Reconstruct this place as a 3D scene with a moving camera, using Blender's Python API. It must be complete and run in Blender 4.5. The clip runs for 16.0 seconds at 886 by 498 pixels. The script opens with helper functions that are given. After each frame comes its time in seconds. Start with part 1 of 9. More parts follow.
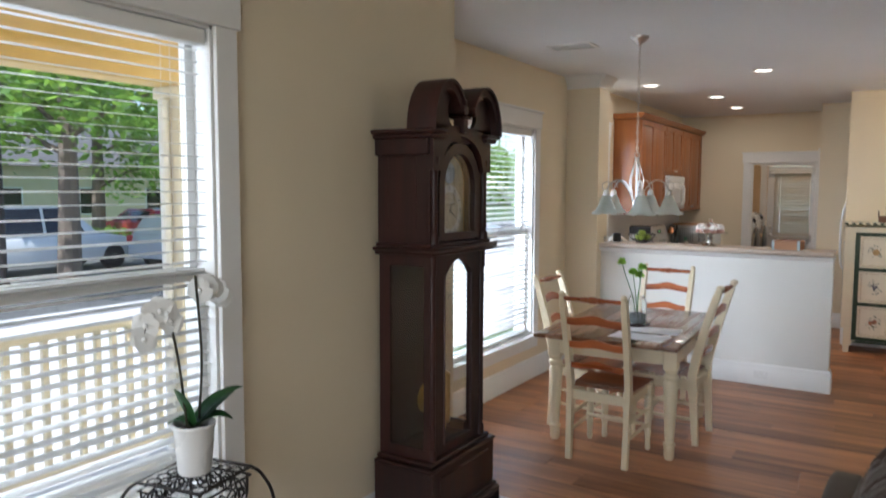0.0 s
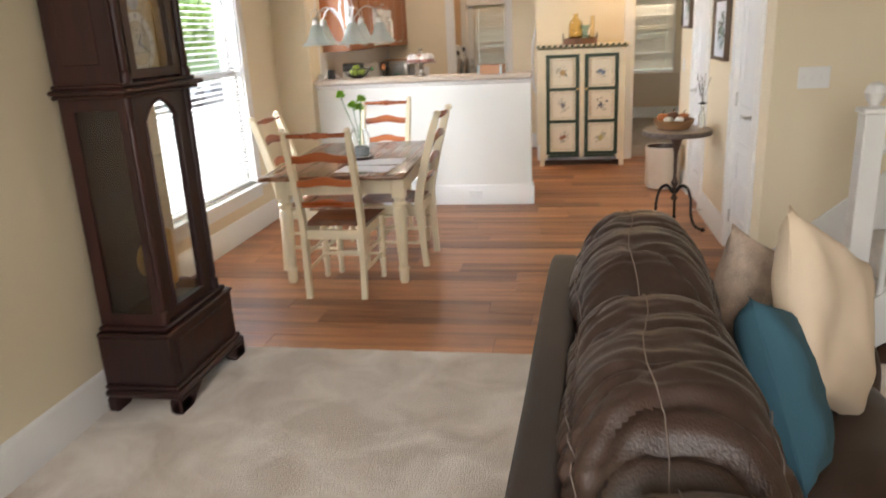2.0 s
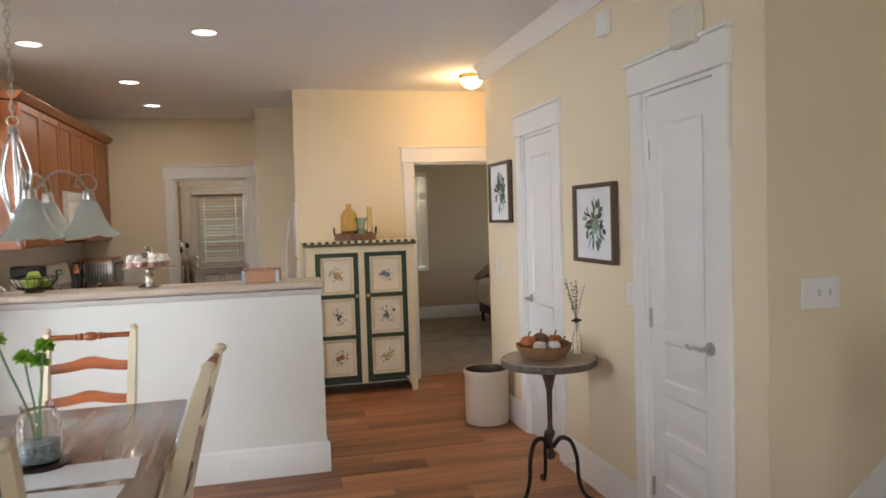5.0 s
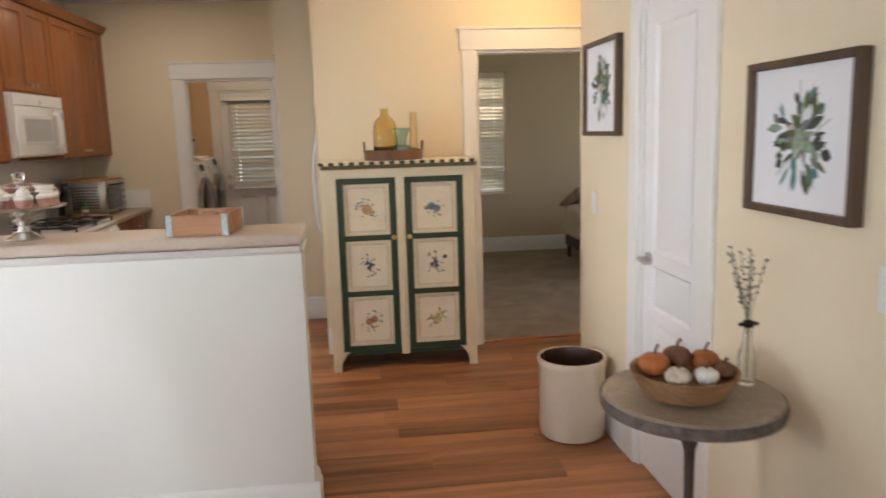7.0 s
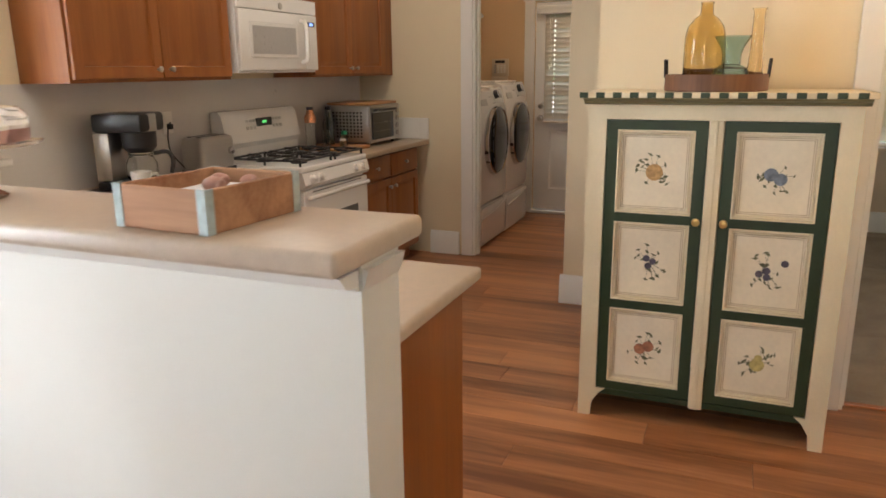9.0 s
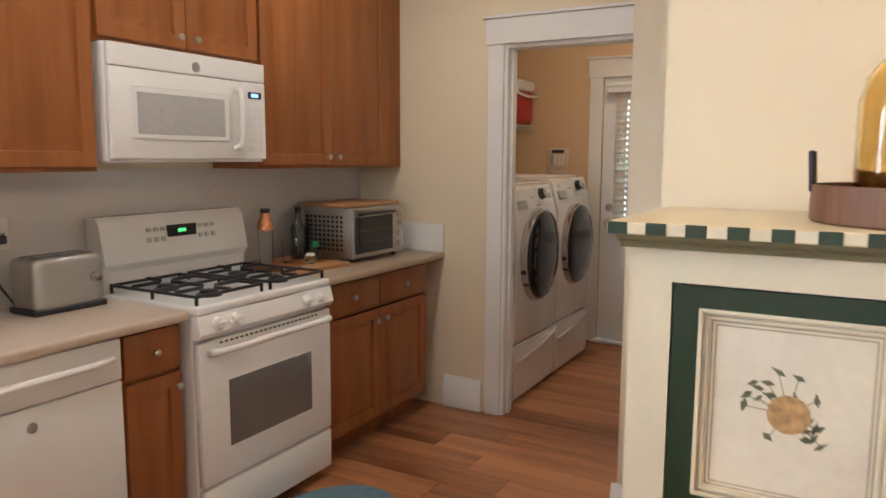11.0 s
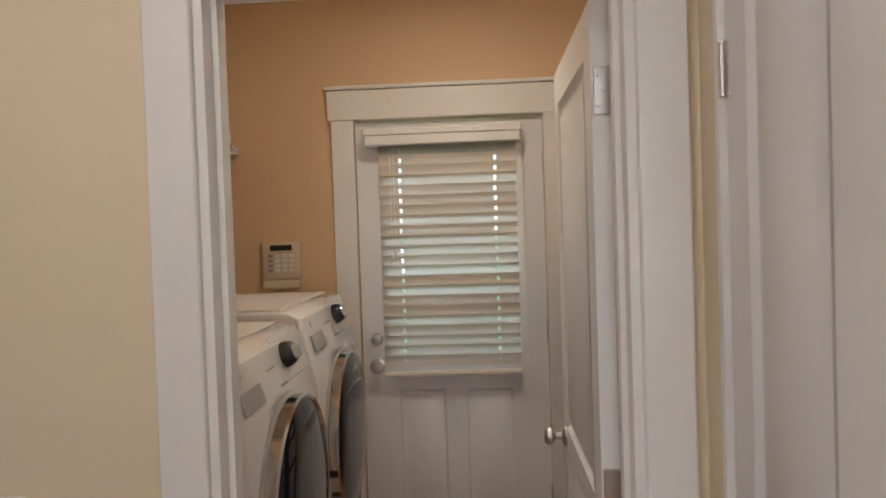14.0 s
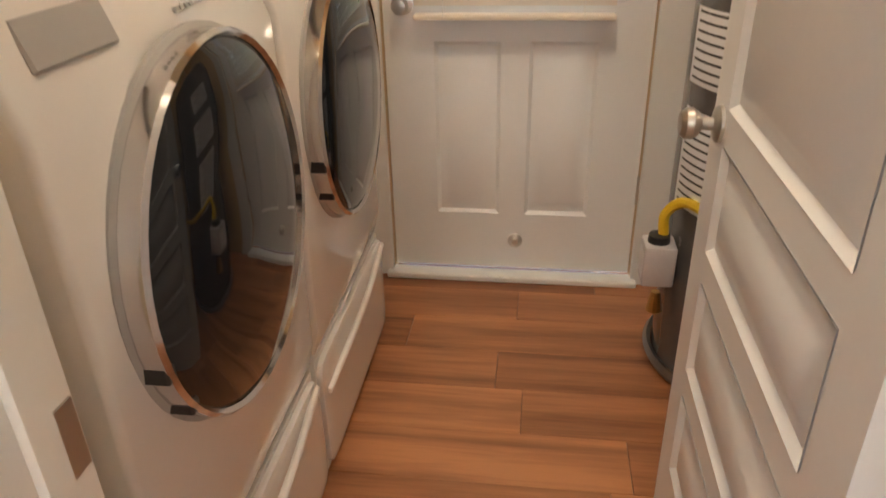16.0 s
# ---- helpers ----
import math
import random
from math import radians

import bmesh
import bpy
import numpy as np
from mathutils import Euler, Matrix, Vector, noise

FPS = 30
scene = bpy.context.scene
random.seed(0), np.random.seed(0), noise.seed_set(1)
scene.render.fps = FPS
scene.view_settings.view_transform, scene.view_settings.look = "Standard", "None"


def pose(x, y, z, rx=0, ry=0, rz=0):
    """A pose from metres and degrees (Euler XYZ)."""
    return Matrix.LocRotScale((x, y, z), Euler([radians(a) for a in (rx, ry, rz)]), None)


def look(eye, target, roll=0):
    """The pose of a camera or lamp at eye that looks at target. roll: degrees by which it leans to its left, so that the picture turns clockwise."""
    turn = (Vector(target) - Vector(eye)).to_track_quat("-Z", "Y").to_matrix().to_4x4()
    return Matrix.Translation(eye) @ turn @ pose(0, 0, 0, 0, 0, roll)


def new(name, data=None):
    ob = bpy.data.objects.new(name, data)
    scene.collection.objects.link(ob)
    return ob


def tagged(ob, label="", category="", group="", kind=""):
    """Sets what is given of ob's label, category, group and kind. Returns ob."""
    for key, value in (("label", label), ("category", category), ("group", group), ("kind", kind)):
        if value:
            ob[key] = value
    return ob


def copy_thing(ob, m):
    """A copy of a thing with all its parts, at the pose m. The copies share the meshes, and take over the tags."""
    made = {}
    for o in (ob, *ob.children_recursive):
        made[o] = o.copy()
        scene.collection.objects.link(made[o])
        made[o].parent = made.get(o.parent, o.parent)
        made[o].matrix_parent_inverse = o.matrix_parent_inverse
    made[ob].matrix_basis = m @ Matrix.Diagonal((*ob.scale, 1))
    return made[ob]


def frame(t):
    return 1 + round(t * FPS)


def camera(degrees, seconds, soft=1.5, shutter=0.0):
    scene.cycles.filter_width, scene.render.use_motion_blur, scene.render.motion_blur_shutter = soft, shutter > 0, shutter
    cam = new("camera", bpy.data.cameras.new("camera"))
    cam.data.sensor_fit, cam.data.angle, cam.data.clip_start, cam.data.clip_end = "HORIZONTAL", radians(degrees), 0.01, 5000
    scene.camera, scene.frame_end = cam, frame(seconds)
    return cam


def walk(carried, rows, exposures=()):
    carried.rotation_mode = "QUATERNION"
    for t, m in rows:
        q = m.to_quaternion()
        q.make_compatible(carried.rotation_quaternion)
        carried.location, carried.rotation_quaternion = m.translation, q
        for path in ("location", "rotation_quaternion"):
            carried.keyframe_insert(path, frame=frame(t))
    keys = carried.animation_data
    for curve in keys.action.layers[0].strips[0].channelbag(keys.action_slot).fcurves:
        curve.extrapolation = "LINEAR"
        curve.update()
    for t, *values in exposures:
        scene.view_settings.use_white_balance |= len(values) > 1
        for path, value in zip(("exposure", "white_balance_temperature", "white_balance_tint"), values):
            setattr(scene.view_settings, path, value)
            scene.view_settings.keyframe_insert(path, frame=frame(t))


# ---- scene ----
cam = camera(63.2, 16.0, soft=1.6, shutter=0.3)
PATH = [
    (0, (-0.085, 0.165, 1.666), (-1.14, 1.856, 1.503), 0.2),
    (0.5, (-0.032, 0.112, 1.616), (-0.992, 1.819, 1.213), -0.3),
    (1, (-0.01, 0.106, 1.582), (-0.821, 1.835, 0.986), -2.3),
    (1.5, (-0.025, 0.164, 1.563), (-0.653, 1.936, 0.881), -3.1),
    (2, (-0.154, 0.287, 1.55), (-0.494, 2.171, 0.974), -2.8),
    (2.5, (-0.391, 0.456, 1.552), (-0.541, 2.412, 1.164), -1.7),
    (3, (-0.6, 0.777, 1.554), (-0.709, 2.763, 1.345), -0.6),
    (3.5, (-0.756, 1.115, 1.569), (-0.813, 3.111, 1.446), -0.7),
    (4, (-0.83, 1.536, 1.594), (-0.554, 3.513, 1.467), -0.4),
    (4.2, (-0.838, 1.693, 1.57), (-0.421, 3.645, 1.439), -0.2),
    (6.3, (-0.495, 3.54, 1.523), (-0.011, 5.481, 1.507), -2.5),
    (6.5, (-0.445, 3.698, 1.54), (0.007, 5.645, 1.479), -3.0),
    (7, (-0.249, 4.121, 1.519), (-0.027, 6.083, 1.198), -1.7),
    (7.5, (-0.131, 4.57, 1.504), (-0.346, 6.543, 1.252), -1.1),
    (8, (-0.031, 4.986, 1.51), (-0.352, 6.947, 1.286), -2.5),
    (8.5, (0.077, 5.402, 1.482), (-0.39, 7.324, 1.182), -0.0),
    (9, (0.074, 5.805, 1.443), (-0.658, 7.602, 0.958), -0.6),
    (9.5, (0.043, 6.196, 1.462), (-0.71, 8.011, 1.092), -0.8),
    (9.7, (0.026, 6.354, 1.452), (-0.746, 8.182, 1.202), -0.1),
    (11.8, (-0.441, 8.023, 1.464), (-1.472, 9.717, 1.2), 0.3),
    (12, (-0.547, 8.158, 1.488), (-1.517, 9.89, 1.24), -0.1),
    (12.5, (-0.808, 8.555, 1.482), (-1.483, 10.422, 1.236), -1.6),
    (13, (-1.038, 8.946, 1.524), (-1.488, 10.882, 1.305), -0.3),
    (13.5, (-1.222, 9.317, 1.56), (-1.378, 11.303, 1.378), -1.6),
    (14, (-1.268, 9.706, 1.56), (-1.382, 11.702, 1.51), -1.9),
    (14.5, (-1.305, 10.067, 1.555), (-1.438, 12.063, 1.574), -2.3),
    (15, (-1.322, 10.36, 1.438), (-1.492, 12.402, 1.122), -2.4),
    (15.5, (-1.338, 10.525, 1.374), (-1.568, 12.337, 0.67), -1.2),
    (16, (-1.336, 10.652, 1.317), (-1.58, 12.388, 0.399), -1.4),
]

walk(cam, [(t, look(eye, target, roll)) for t, eye, target, roll in PATH],
     exposures=[(0.0, 0.64, 5600, 10), (0.5, 0.66, 5900, 11), (1.0, 1.04, 6150, 12), (1.5, 1.14, 6250, 12), (2.0, 1.24, 6250, 12), (2.5, 1.14, 6200, 12), (3.0, 1.04, 6150, 12), (3.5, 0.90, 6100, 12), (4.0, 0.64, 6150, 12), (6.5, 0.66, 6050, 12), (7.0, 0.84, 6150, 12), (7.5, 0.78, 6380, 12), (8.5, 0.94, 6350, 12), (9.0, 1.04, 6350, 12), (9.5, 1.15, 6200, 12), (12.0, 1.53, 5650, 11), (12.5, 1.65, 5750, 11), (13.0, 1.64, 5700, 11), (14.5, 1.22, 5500, 10), (15.0, 1.41, 5650, 10), (15.5, 1.75, 6050, 10), (16.0, 2.18, 6150, 10)])

# ---- world, sun, window light and added fill ----
world = bpy.data.worlds.new("world")
scene.world = world
world.use_nodes = True
wn, wl = world.node_tree.nodes, world.node_tree.links
sky = wn.new("ShaderNodeTexSky")
sky.sky_type = "NISHITA"
sky.sun_disc = False
sky.sun_elevation = radians(55)
sky.sun_rotation = radians(172)
wn["Background"].inputs["Strength"].default_value = 0.15
wl.new(sky.outputs[0], wn["Background"].inputs["Color"])

sun = new("sun", bpy.data.lights.new("sun", "SUN"))
sun.data.energy, sun.data.angle, sun.data.color = 5.0, radians(0.5), (1.0, 0.95, 0.86)
sun.matrix_world = look((0, 0, 0), (-0.08, 0.57, -0.82))


def area(name, eye, target, w, h, watts, color=(1, 1, 1)):
    ob = new(name, bpy.data.lights.new(name, "AREA"))
    ob.data.shape, ob.data.size, ob.data.size_y = "RECTANGLE", w, h
    ob.data.energy, ob.data.color = watts, color
    ob.matrix_world = look(eye, target)
    return ob


DAY = (0.93, 0.97, 1.0)
WARM = (1.0, 0.78, 0.52)
# Added fill lamp at an unseen opening in the front wall.
area("front_window_daylight", (-0.6, -2.6, 2.2), (-0.4, 0.6, 0.0), 2.4, 1.6, 44, (1.0, 0.94, 0.86)).data.spread = radians(125)
area("living_window_daylight", (-3.0, 0.30, 1.6), (-0.7, 2.6, 0.0), 0.6, 1.2, 22, DAY)
area("dining_window_daylight", (-3.85, 4.45, 1.05), (0.2, 5.6, 2.4), 0.8, 2.0, 72, DAY)
area("kitchen_window_daylight", (-3.1, 7.4, 1.75), (-0.5, 9.4, 1.2), 0.8, 0.9, 18, DAY)
area("back_door_daylight", (-1.42, 13.45, 2.4), (-1.42, 12.6, 1.1), 0.7, 0.8, 3.5, DAY)
area("bedroom_window_daylight", (1.12, 13.5, 2.5), (1.2, 12.6, 1.2), 0.9, 0.9, 12, (1.0, 0.93, 0.82))
# Added fill lamp outside an unseen opening, to brighten the bedroom.
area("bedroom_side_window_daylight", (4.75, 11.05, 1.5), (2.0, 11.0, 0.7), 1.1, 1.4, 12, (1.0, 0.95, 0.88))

# ---- materials ----
def nodes(name):
    m = bpy.data.materials.new(name)
    m.use_nodes = True
    t = m.node_tree
    return m, t.nodes, t.links, t.nodes["Principled BSDF"]


def mk(name, col, rough=0.6, var=0.07, scale=3.0, fine=70.0, bump=0.06, metal=0.0, coat=0.0, spec=0.5, rvar=0.08, stretch=(1, 1, 1), dist=0.004):
    """A painted, metal or fabric surface: colour drifts at two scales, fine relief, uneven gloss."""
    m, n, l, b = nodes(name)
    tc = n.new("ShaderNodeTexCoord")
    mp = n.new("ShaderNodeMapping")
    mp.inputs["Scale"].default_value = stretch
    l.new(tc.outputs["Object"], mp.inputs[0])
    a, f = n.new("ShaderNodeTexNoise"), n.new("ShaderNodeTexNoise")
    a.inputs["Scale"].default_value, f.inputs["Scale"].default_value = scale, fine
    a.inputs["Detail"].default_value, f.inputs["Detail"].default_value = 5, 3
    for q in (a, f):
        l.new(mp.outputs[0], q.inputs["Vector"])
    mix = n.new("ShaderNodeMix")
    mix.data_type = "RGBA"
    mix.inputs[6].default_value = (*[c * (1 - var) for c in col], 1)
    mix.inputs[7].default_value = (*[min(1, c * (1 + var)) for c in col], 1)
    add = n.new("ShaderNodeMath")
    add.operation = "MULTIPLY_ADD"
    l.new(f.outputs[0], add.inputs[0])
    add.inputs[1].default_value = 0.5
    l.new(a.outputs[0], add.inputs[2])
    rmp = n.new("ShaderNodeMapRange")
    rmp.inputs[1].default_value, rmp.inputs[2].default_value = 0.45, 1.05
    l.new(add.outputs[0], rmp.inputs[0])
    l.new(rmp.outputs[0], mix.inputs[0])
    l.new(mix.outputs[2], b.inputs["Base Color"])
    rr = n.new("ShaderNodeMapRange")
    rr.inputs[3].default_value, rr.inputs[4].default_value = max(0.02, rough - rvar), min(1, rough + rvar)
    l.new(a.outputs[0], rr.inputs[0])
    l.new(rr.outputs[0], b.inputs["Roughness"])
    b.inputs["Metallic"].default_value = metal
    b.inputs["Specular IOR Level"].default_value = spec
    b.inputs["Coat Weight"].default_value = coat
    if bump:
        bp = n.new("ShaderNodeBump")
        bp.inputs["Strength"].default_value, bp.inputs["Distance"].default_value = bump, dist
        l.new(f.outputs[0], bp.inputs["Height"])
        l.new(bp.outputs[0], b.inputs["Normal"])
    return m


def wood(name, dark, light, rough=0.4, along="x", scale=1.0, per_piece=0.0, bump=0.12, coat=0.0, warp=0.0, lo=0.72, hi=1.22):
    """Grain drawn out along one axis, finer pores over it; per_piece shifts tone and grain from board to board."""
    m, n, l, b = nodes(name)
    tc, oi = n.new("ShaderNodeTexCoord"), n.new("ShaderNodeObjectInfo")
    mp = n.new("ShaderNodeMapping")
    s = {"x": (0.9, 14, 14), "y": (14, 0.9, 14), "z": (14, 14, 0.9)}[along]
    mp.inputs["Scale"].default_value = [v * scale for v in s]
    l.new(tc.outputs["Object"], mp.inputs[0])
    if per_piece:
        sh = n.new("ShaderNodeVectorMath")
        sh.operation = "SCALE"
        sh.inputs[0].default_value = (37, 53, 71)
        l.new(oi.outputs["Random"], sh.inputs["Scale"])
        l.new(sh.outputs[0], mp.inputs["Location"])
    g, p, k = n.new("ShaderNodeTexNoise"), n.new("ShaderNodeTexNoise"), n.new("ShaderNodeTexNoise")
    for q, sc, d in ((g, 1.0, 6), (p, 6.0, 2), (k, 0.35, 2)):
        q.inputs["Scale"].default_value, q.inputs["Detail"].default_value = sc, d
        q.inputs["Distortion"].default_value = warp
        l.new(mp.outputs[0], q.inputs["Vector"])
    ad = n.new("ShaderNodeMath")
    ad.operation = "MULTIPLY_ADD"
    l.new(p.outputs[0], ad.inputs[0])
    ad.inputs[1].default_value = 0.35
    l.new(g.outputs[0], ad.inputs[2])
    ad2 = n.new("ShaderNodeMath")
    ad2.operation = "MULTIPLY_ADD"
    l.new(k.outputs[0], ad2.inputs[0])
    ad2.inputs[1].default_value = 0.6
    l.new(ad.outputs[0], ad2.inputs[2])
    last = ad2
    if per_piece:
        ad3 = n.new("ShaderNodeMath")
        ad3.operation = "MULTIPLY_ADD"
        l.new(oi.outputs["Random"], ad3.inputs[0])
        ad3.inputs[1].default_value = per_piece
        l.new(ad2.outputs[0], ad3.inputs[2])
        last = ad3
    r = n.new("ShaderNodeValToRGB")
    r.color_ramp.elements[0].color, r.color_ramp.elements[1].color = (*dark, 1), (*light, 1)
    r.color_ramp.elements[0].position, r.color_ramp.elements[1].position = 0.0, 1.0
    mr = n.new("ShaderNodeMapRange")
    mr.inputs[1].default_value, mr.inputs[2].default_value = lo, hi + per_piece
    l.new(last.outputs[0], mr.inputs[0])
    l.new(mr.outputs[0], r.inputs[0])
    l.new(r.outputs[0], b.inputs["Base Color"])
    rr = n.new("ShaderNodeMapRange")
    rr.inputs[3].default_value, rr.inputs[4].default_value = rough - 0.07, rough + 0.1
    l.new(g.outputs[0], rr.inputs[0])
    l.new(rr.outputs[0], b.inputs["Roughness"])
    b.inputs["Coat Weight"].default_value = coat
    b.inputs["Coat Roughness"].default_value = 0.12
    bp = n.new("ShaderNodeBump")
    bp.inputs["Strength"].default_value, bp.inputs["Distance"].default_value = bump, 0.002
    l.new(p.outputs[0], bp.inputs["Height"])
    l.new(bp.outputs[0], b.inputs["Normal"])
    return m


def glass(name, col=(1, 1, 1), rough=0.0, ior=1.45):
    m, n, l, b = nodes(name)
    b.inputs["Base Color"].default_value = (*col, 1)
    b.inputs["Transmission Weight"].default_value = 1.0
    b.inputs["Roughness"].default_value = rough
    b.inputs["IOR"].default_value = ior
    return m


def glow(name, col, strength):
    m, n, l, b = nodes(name)
    b.inputs["Base Color"].default_value = (*col, 1)
    b.inputs["Emission Color"].default_value = (*col, 1)
    b.inputs["Emission Strength"].default_value = strength
    return m


def carpet(name, col, col2):
    m, n, l, b = nodes(name)
    tc = n.new("ShaderNodeTexCoord")
    a, f, v = n.new("ShaderNodeTexNoise"), n.new("ShaderNodeTexNoise"), n.new("ShaderNodeTexVoronoi")
    a.inputs["Scale"].default_value, a.inputs["Detail"].default_value, a.inputs["Distortion"].default_value = 3.2, 5, 0.8
    f.inputs["Scale"].default_value, f.inputs["Detail"].default_value = 160, 3
    v.inputs["Scale"].default_value = 190
    for q in (a, f, v):
        l.new(tc.outputs["Object"], q.inputs["Vector"])
    mr = n.new("ShaderNodeMapRange")
    mr.inputs[1].default_value, mr.inputs[2].default_value = 0.38, 0.66
    l.new(a.outputs[0], mr.inputs[0])
    mix = n.new("ShaderNodeMix")
    mix.data_type = "RGBA"
    mix.inputs[6].default_value, mix.inputs[7].default_value = (*col2, 1), (*col, 1)
    l.new(mr.outputs[0], mix.inputs[0])
    mul = n.new("ShaderNodeMix")
    mul.data_type, mul.blend_type = "RGBA", "OVERLAY"
    mul.inputs[0].default_value = 0.35
    l.new(mix.outputs[2], mul.inputs[6])
    l.new(f.outputs[0], mul.inputs[7])
    l.new(mul.outputs[2], b.inputs["Base Color"])
    b.inputs["Roughness"].default_value = 1.0
    b.inputs["Specular IOR Level"].default_value = 0.1
    b.inputs["Sheen Weight"].default_value = 0.3
    ad = n.new("ShaderNodeMath")
    ad.operation = "MULTIPLY_ADD"
    l.new(a.outputs[0], ad.inputs[0])
    ad.inputs[1].default_value = 3.0
    l.new(v.outputs[0], ad.inputs[2])
    bp = n.new("ShaderNodeBump")
    bp.inputs["Strength"].default_value, bp.inputs["Distance"].default_value = 0.8, 0.006
    l.new(ad.outputs[0], bp.inputs["Height"])
    l.new(bp.outputs[0], b.inputs["Normal"])
    return m


M_WALL = mk("cream_wall_paint", (0.79, 0.685, 0.495), 0.62, var=0.03, scale=1.2, fine=180, bump=0.05)
M_HALF = mk("off_white_wall_paint", (0.77, 0.765, 0.715), 0.6, var=0.02, scale=1.2, fine=180, bump=0.05)
# Laundry walls: the room's warm light is put into this tan.
M_TAN = mk("tan_wall_warm_tint", (0.72, 0.52, 0.31), 0.62, var=0.03, scale=1.2, fine=180, bump=0.05)
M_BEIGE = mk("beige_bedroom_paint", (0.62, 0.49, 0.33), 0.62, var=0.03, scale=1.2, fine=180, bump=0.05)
M_CEIL = mk("ceiling_paint", (0.84, 0.85, 0.86), 0.9, var=0.025, scale=1.0, fine=140, bump=0.12)
M_TRIM = mk("white_trim_paint", (0.82, 0.81, 0.78), 0.35, var=0.02, scale=2, fine=60, bump=0.02)
M_DOOR = mk("white_door_paint", (0.80, 0.80, 0.79), 0.38, var=0.02, scale=2, fine=90, bump=0.03)
M_FLOOR = wood("plank_floor_wood", (0.165, 0.058, 0.022), (0.55, 0.245, 0.105), 0.36, "x", 0.9, per_piece=0.42, bump=0.1, warp=0.6, lo=0.88, hi=1.04)
M_GAP = mk("floor_joint", (0.07, 0.03, 0.015), 0.8)
M_CARPET = carpet("beige_carpet", (0.86, 0.785, 0.705), (0.62, 0.535, 0.45))
M_CARPET2 = carpet("bedroom_carpet", (0.42, 0.34, 0.25), (0.30, 0.23, 0.16))
M_BLIND = mk("white_blind_slat", (0.84, 0.83, 0.80), 0.45, var=0.02, bump=0.0)
M_BLIND2 = mk("cream_blind_slat", (0.80, 0.72, 0.60), 0.45, var=0.02, bump=0.0)
M_CORD = mk("blind_cord", (0.75, 0.72, 0.66), 0.8, bump=0.0)
M_GLASS = glass("window_glass")
M_CLEAR = glass("clear_glass", (0.97, 0.99, 0.98))
M_MAHOG = wood("dark_mahogany", (0.007, 0.002, 0.0015), (0.040, 0.008, 0.005), 0.46, "z", 1.0, bump=0.05, coat=0.0)
M_OAK = wood("honey_oak", (0.215, 0.064, 0.012), (0.36, 0.128, 0.030), 0.42, "z", 0.8, bump=0.1, coat=0.08, warp=1.4, lo=0.62, hi=1.34)
M_OAKIN = mk("cabinet_shadow_gap", (0.10, 0.045, 0.02), 0.7)
M_CREAMW = mk("cream_painted_wood", (0.76, 0.665, 0.47), 0.42, var=0.06, scale=6, fine=90, bump=0.05)
M_SEAT = wood("warm_cherry_wood", (0.22, 0.05, 0.014), (0.50, 0.15, 0.045), 0.28, "x", 1.0, bump=0.05, coat=0.4)
M_TABLE = wood("brown_table_wood", (0.11, 0.045, 0.022), (0.27, 0.135, 0.072), 0.25, "y", 1.0, bump=0.05, coat=0.4)
M_LAM = mk("beige_laminate", (0.56, 0.46, 0.37), 0.33, var=0.07, scale=40, fine=260, bump=0.02)
M_LAM2 = mk("tan_laminate", (0.42, 0.32, 0.22), 0.35, var=0.08, scale=40, fine=260, bump=0.02)
M_APPL = mk("white_appliance_enamel", (0.82, 0.82, 0.81), 0.18, var=0.012, bump=0.0, coat=0.3)
M_CHROME = mk("chrome", (0.62, 0.61, 0.61), 0.12, var=0.03, metal=1.0, bump=0.0, rvar=0.04)
M_NICKEL = mk("brushed_nickel", (0.55, 0.53, 0.50), 0.3, var=0.05, metal=1.0, bump=0.02, rvar=0.06)
M_STEEL = mk("stainless_steel", (0.50, 0.49, 0.47), 0.32, var=0.06, metal=1.0, bump=0.02, stretch=(1, 1, 12))
M_BRASS = mk("aged_brass", (0.62, 0.42, 0.16), 0.3, var=0.1, metal=1.0, bump=0.02)
M_IRON = mk("black_wrought_iron", (0.025, 0.02, 0.018), 0.45, var=0.3, metal=0.6, bump=0.15)
M_BLACK = mk("black_plastic", (0.018, 0.018, 0.02), 0.35, var=0.1, bump=0.02)
M_DKGLASS = mk("dark_glass", (0.010, 0.012, 0.016), 0.04, var=0.1, bump=0.0, coat=0.15, rvar=0.01)
M_LEATHER = mk("dark_brown_leather", (0.040, 0.021, 0.014), 0.33, var=0.40, scale=5, fine=240, bump=0.35, rvar=0.1)
M_LEATHER2 = mk("grey_leather_back", (0.036, 0.026, 0.023), 0.52, var=0.20, scale=5, fine=240, bump=0.35)
M_STITCH = mk("stitching_thread", (0.20, 0.165, 0.14), 0.8, bump=0.0)
M_PAPER = mk("white_paper", (0.82, 0.83, 0.86), 0.8, var=0.015, bump=0.02)
M_GREEN = mk("dark_green_paint", (0.017, 0.036, 0.012), 0.4, var=0.2, scale=9, bump=0.05)
M_PANEL = mk("antique_cream_panel", (0.80, 0.71, 0.55), 0.5, var=0.09, scale=7, fine=60, bump=0.06)

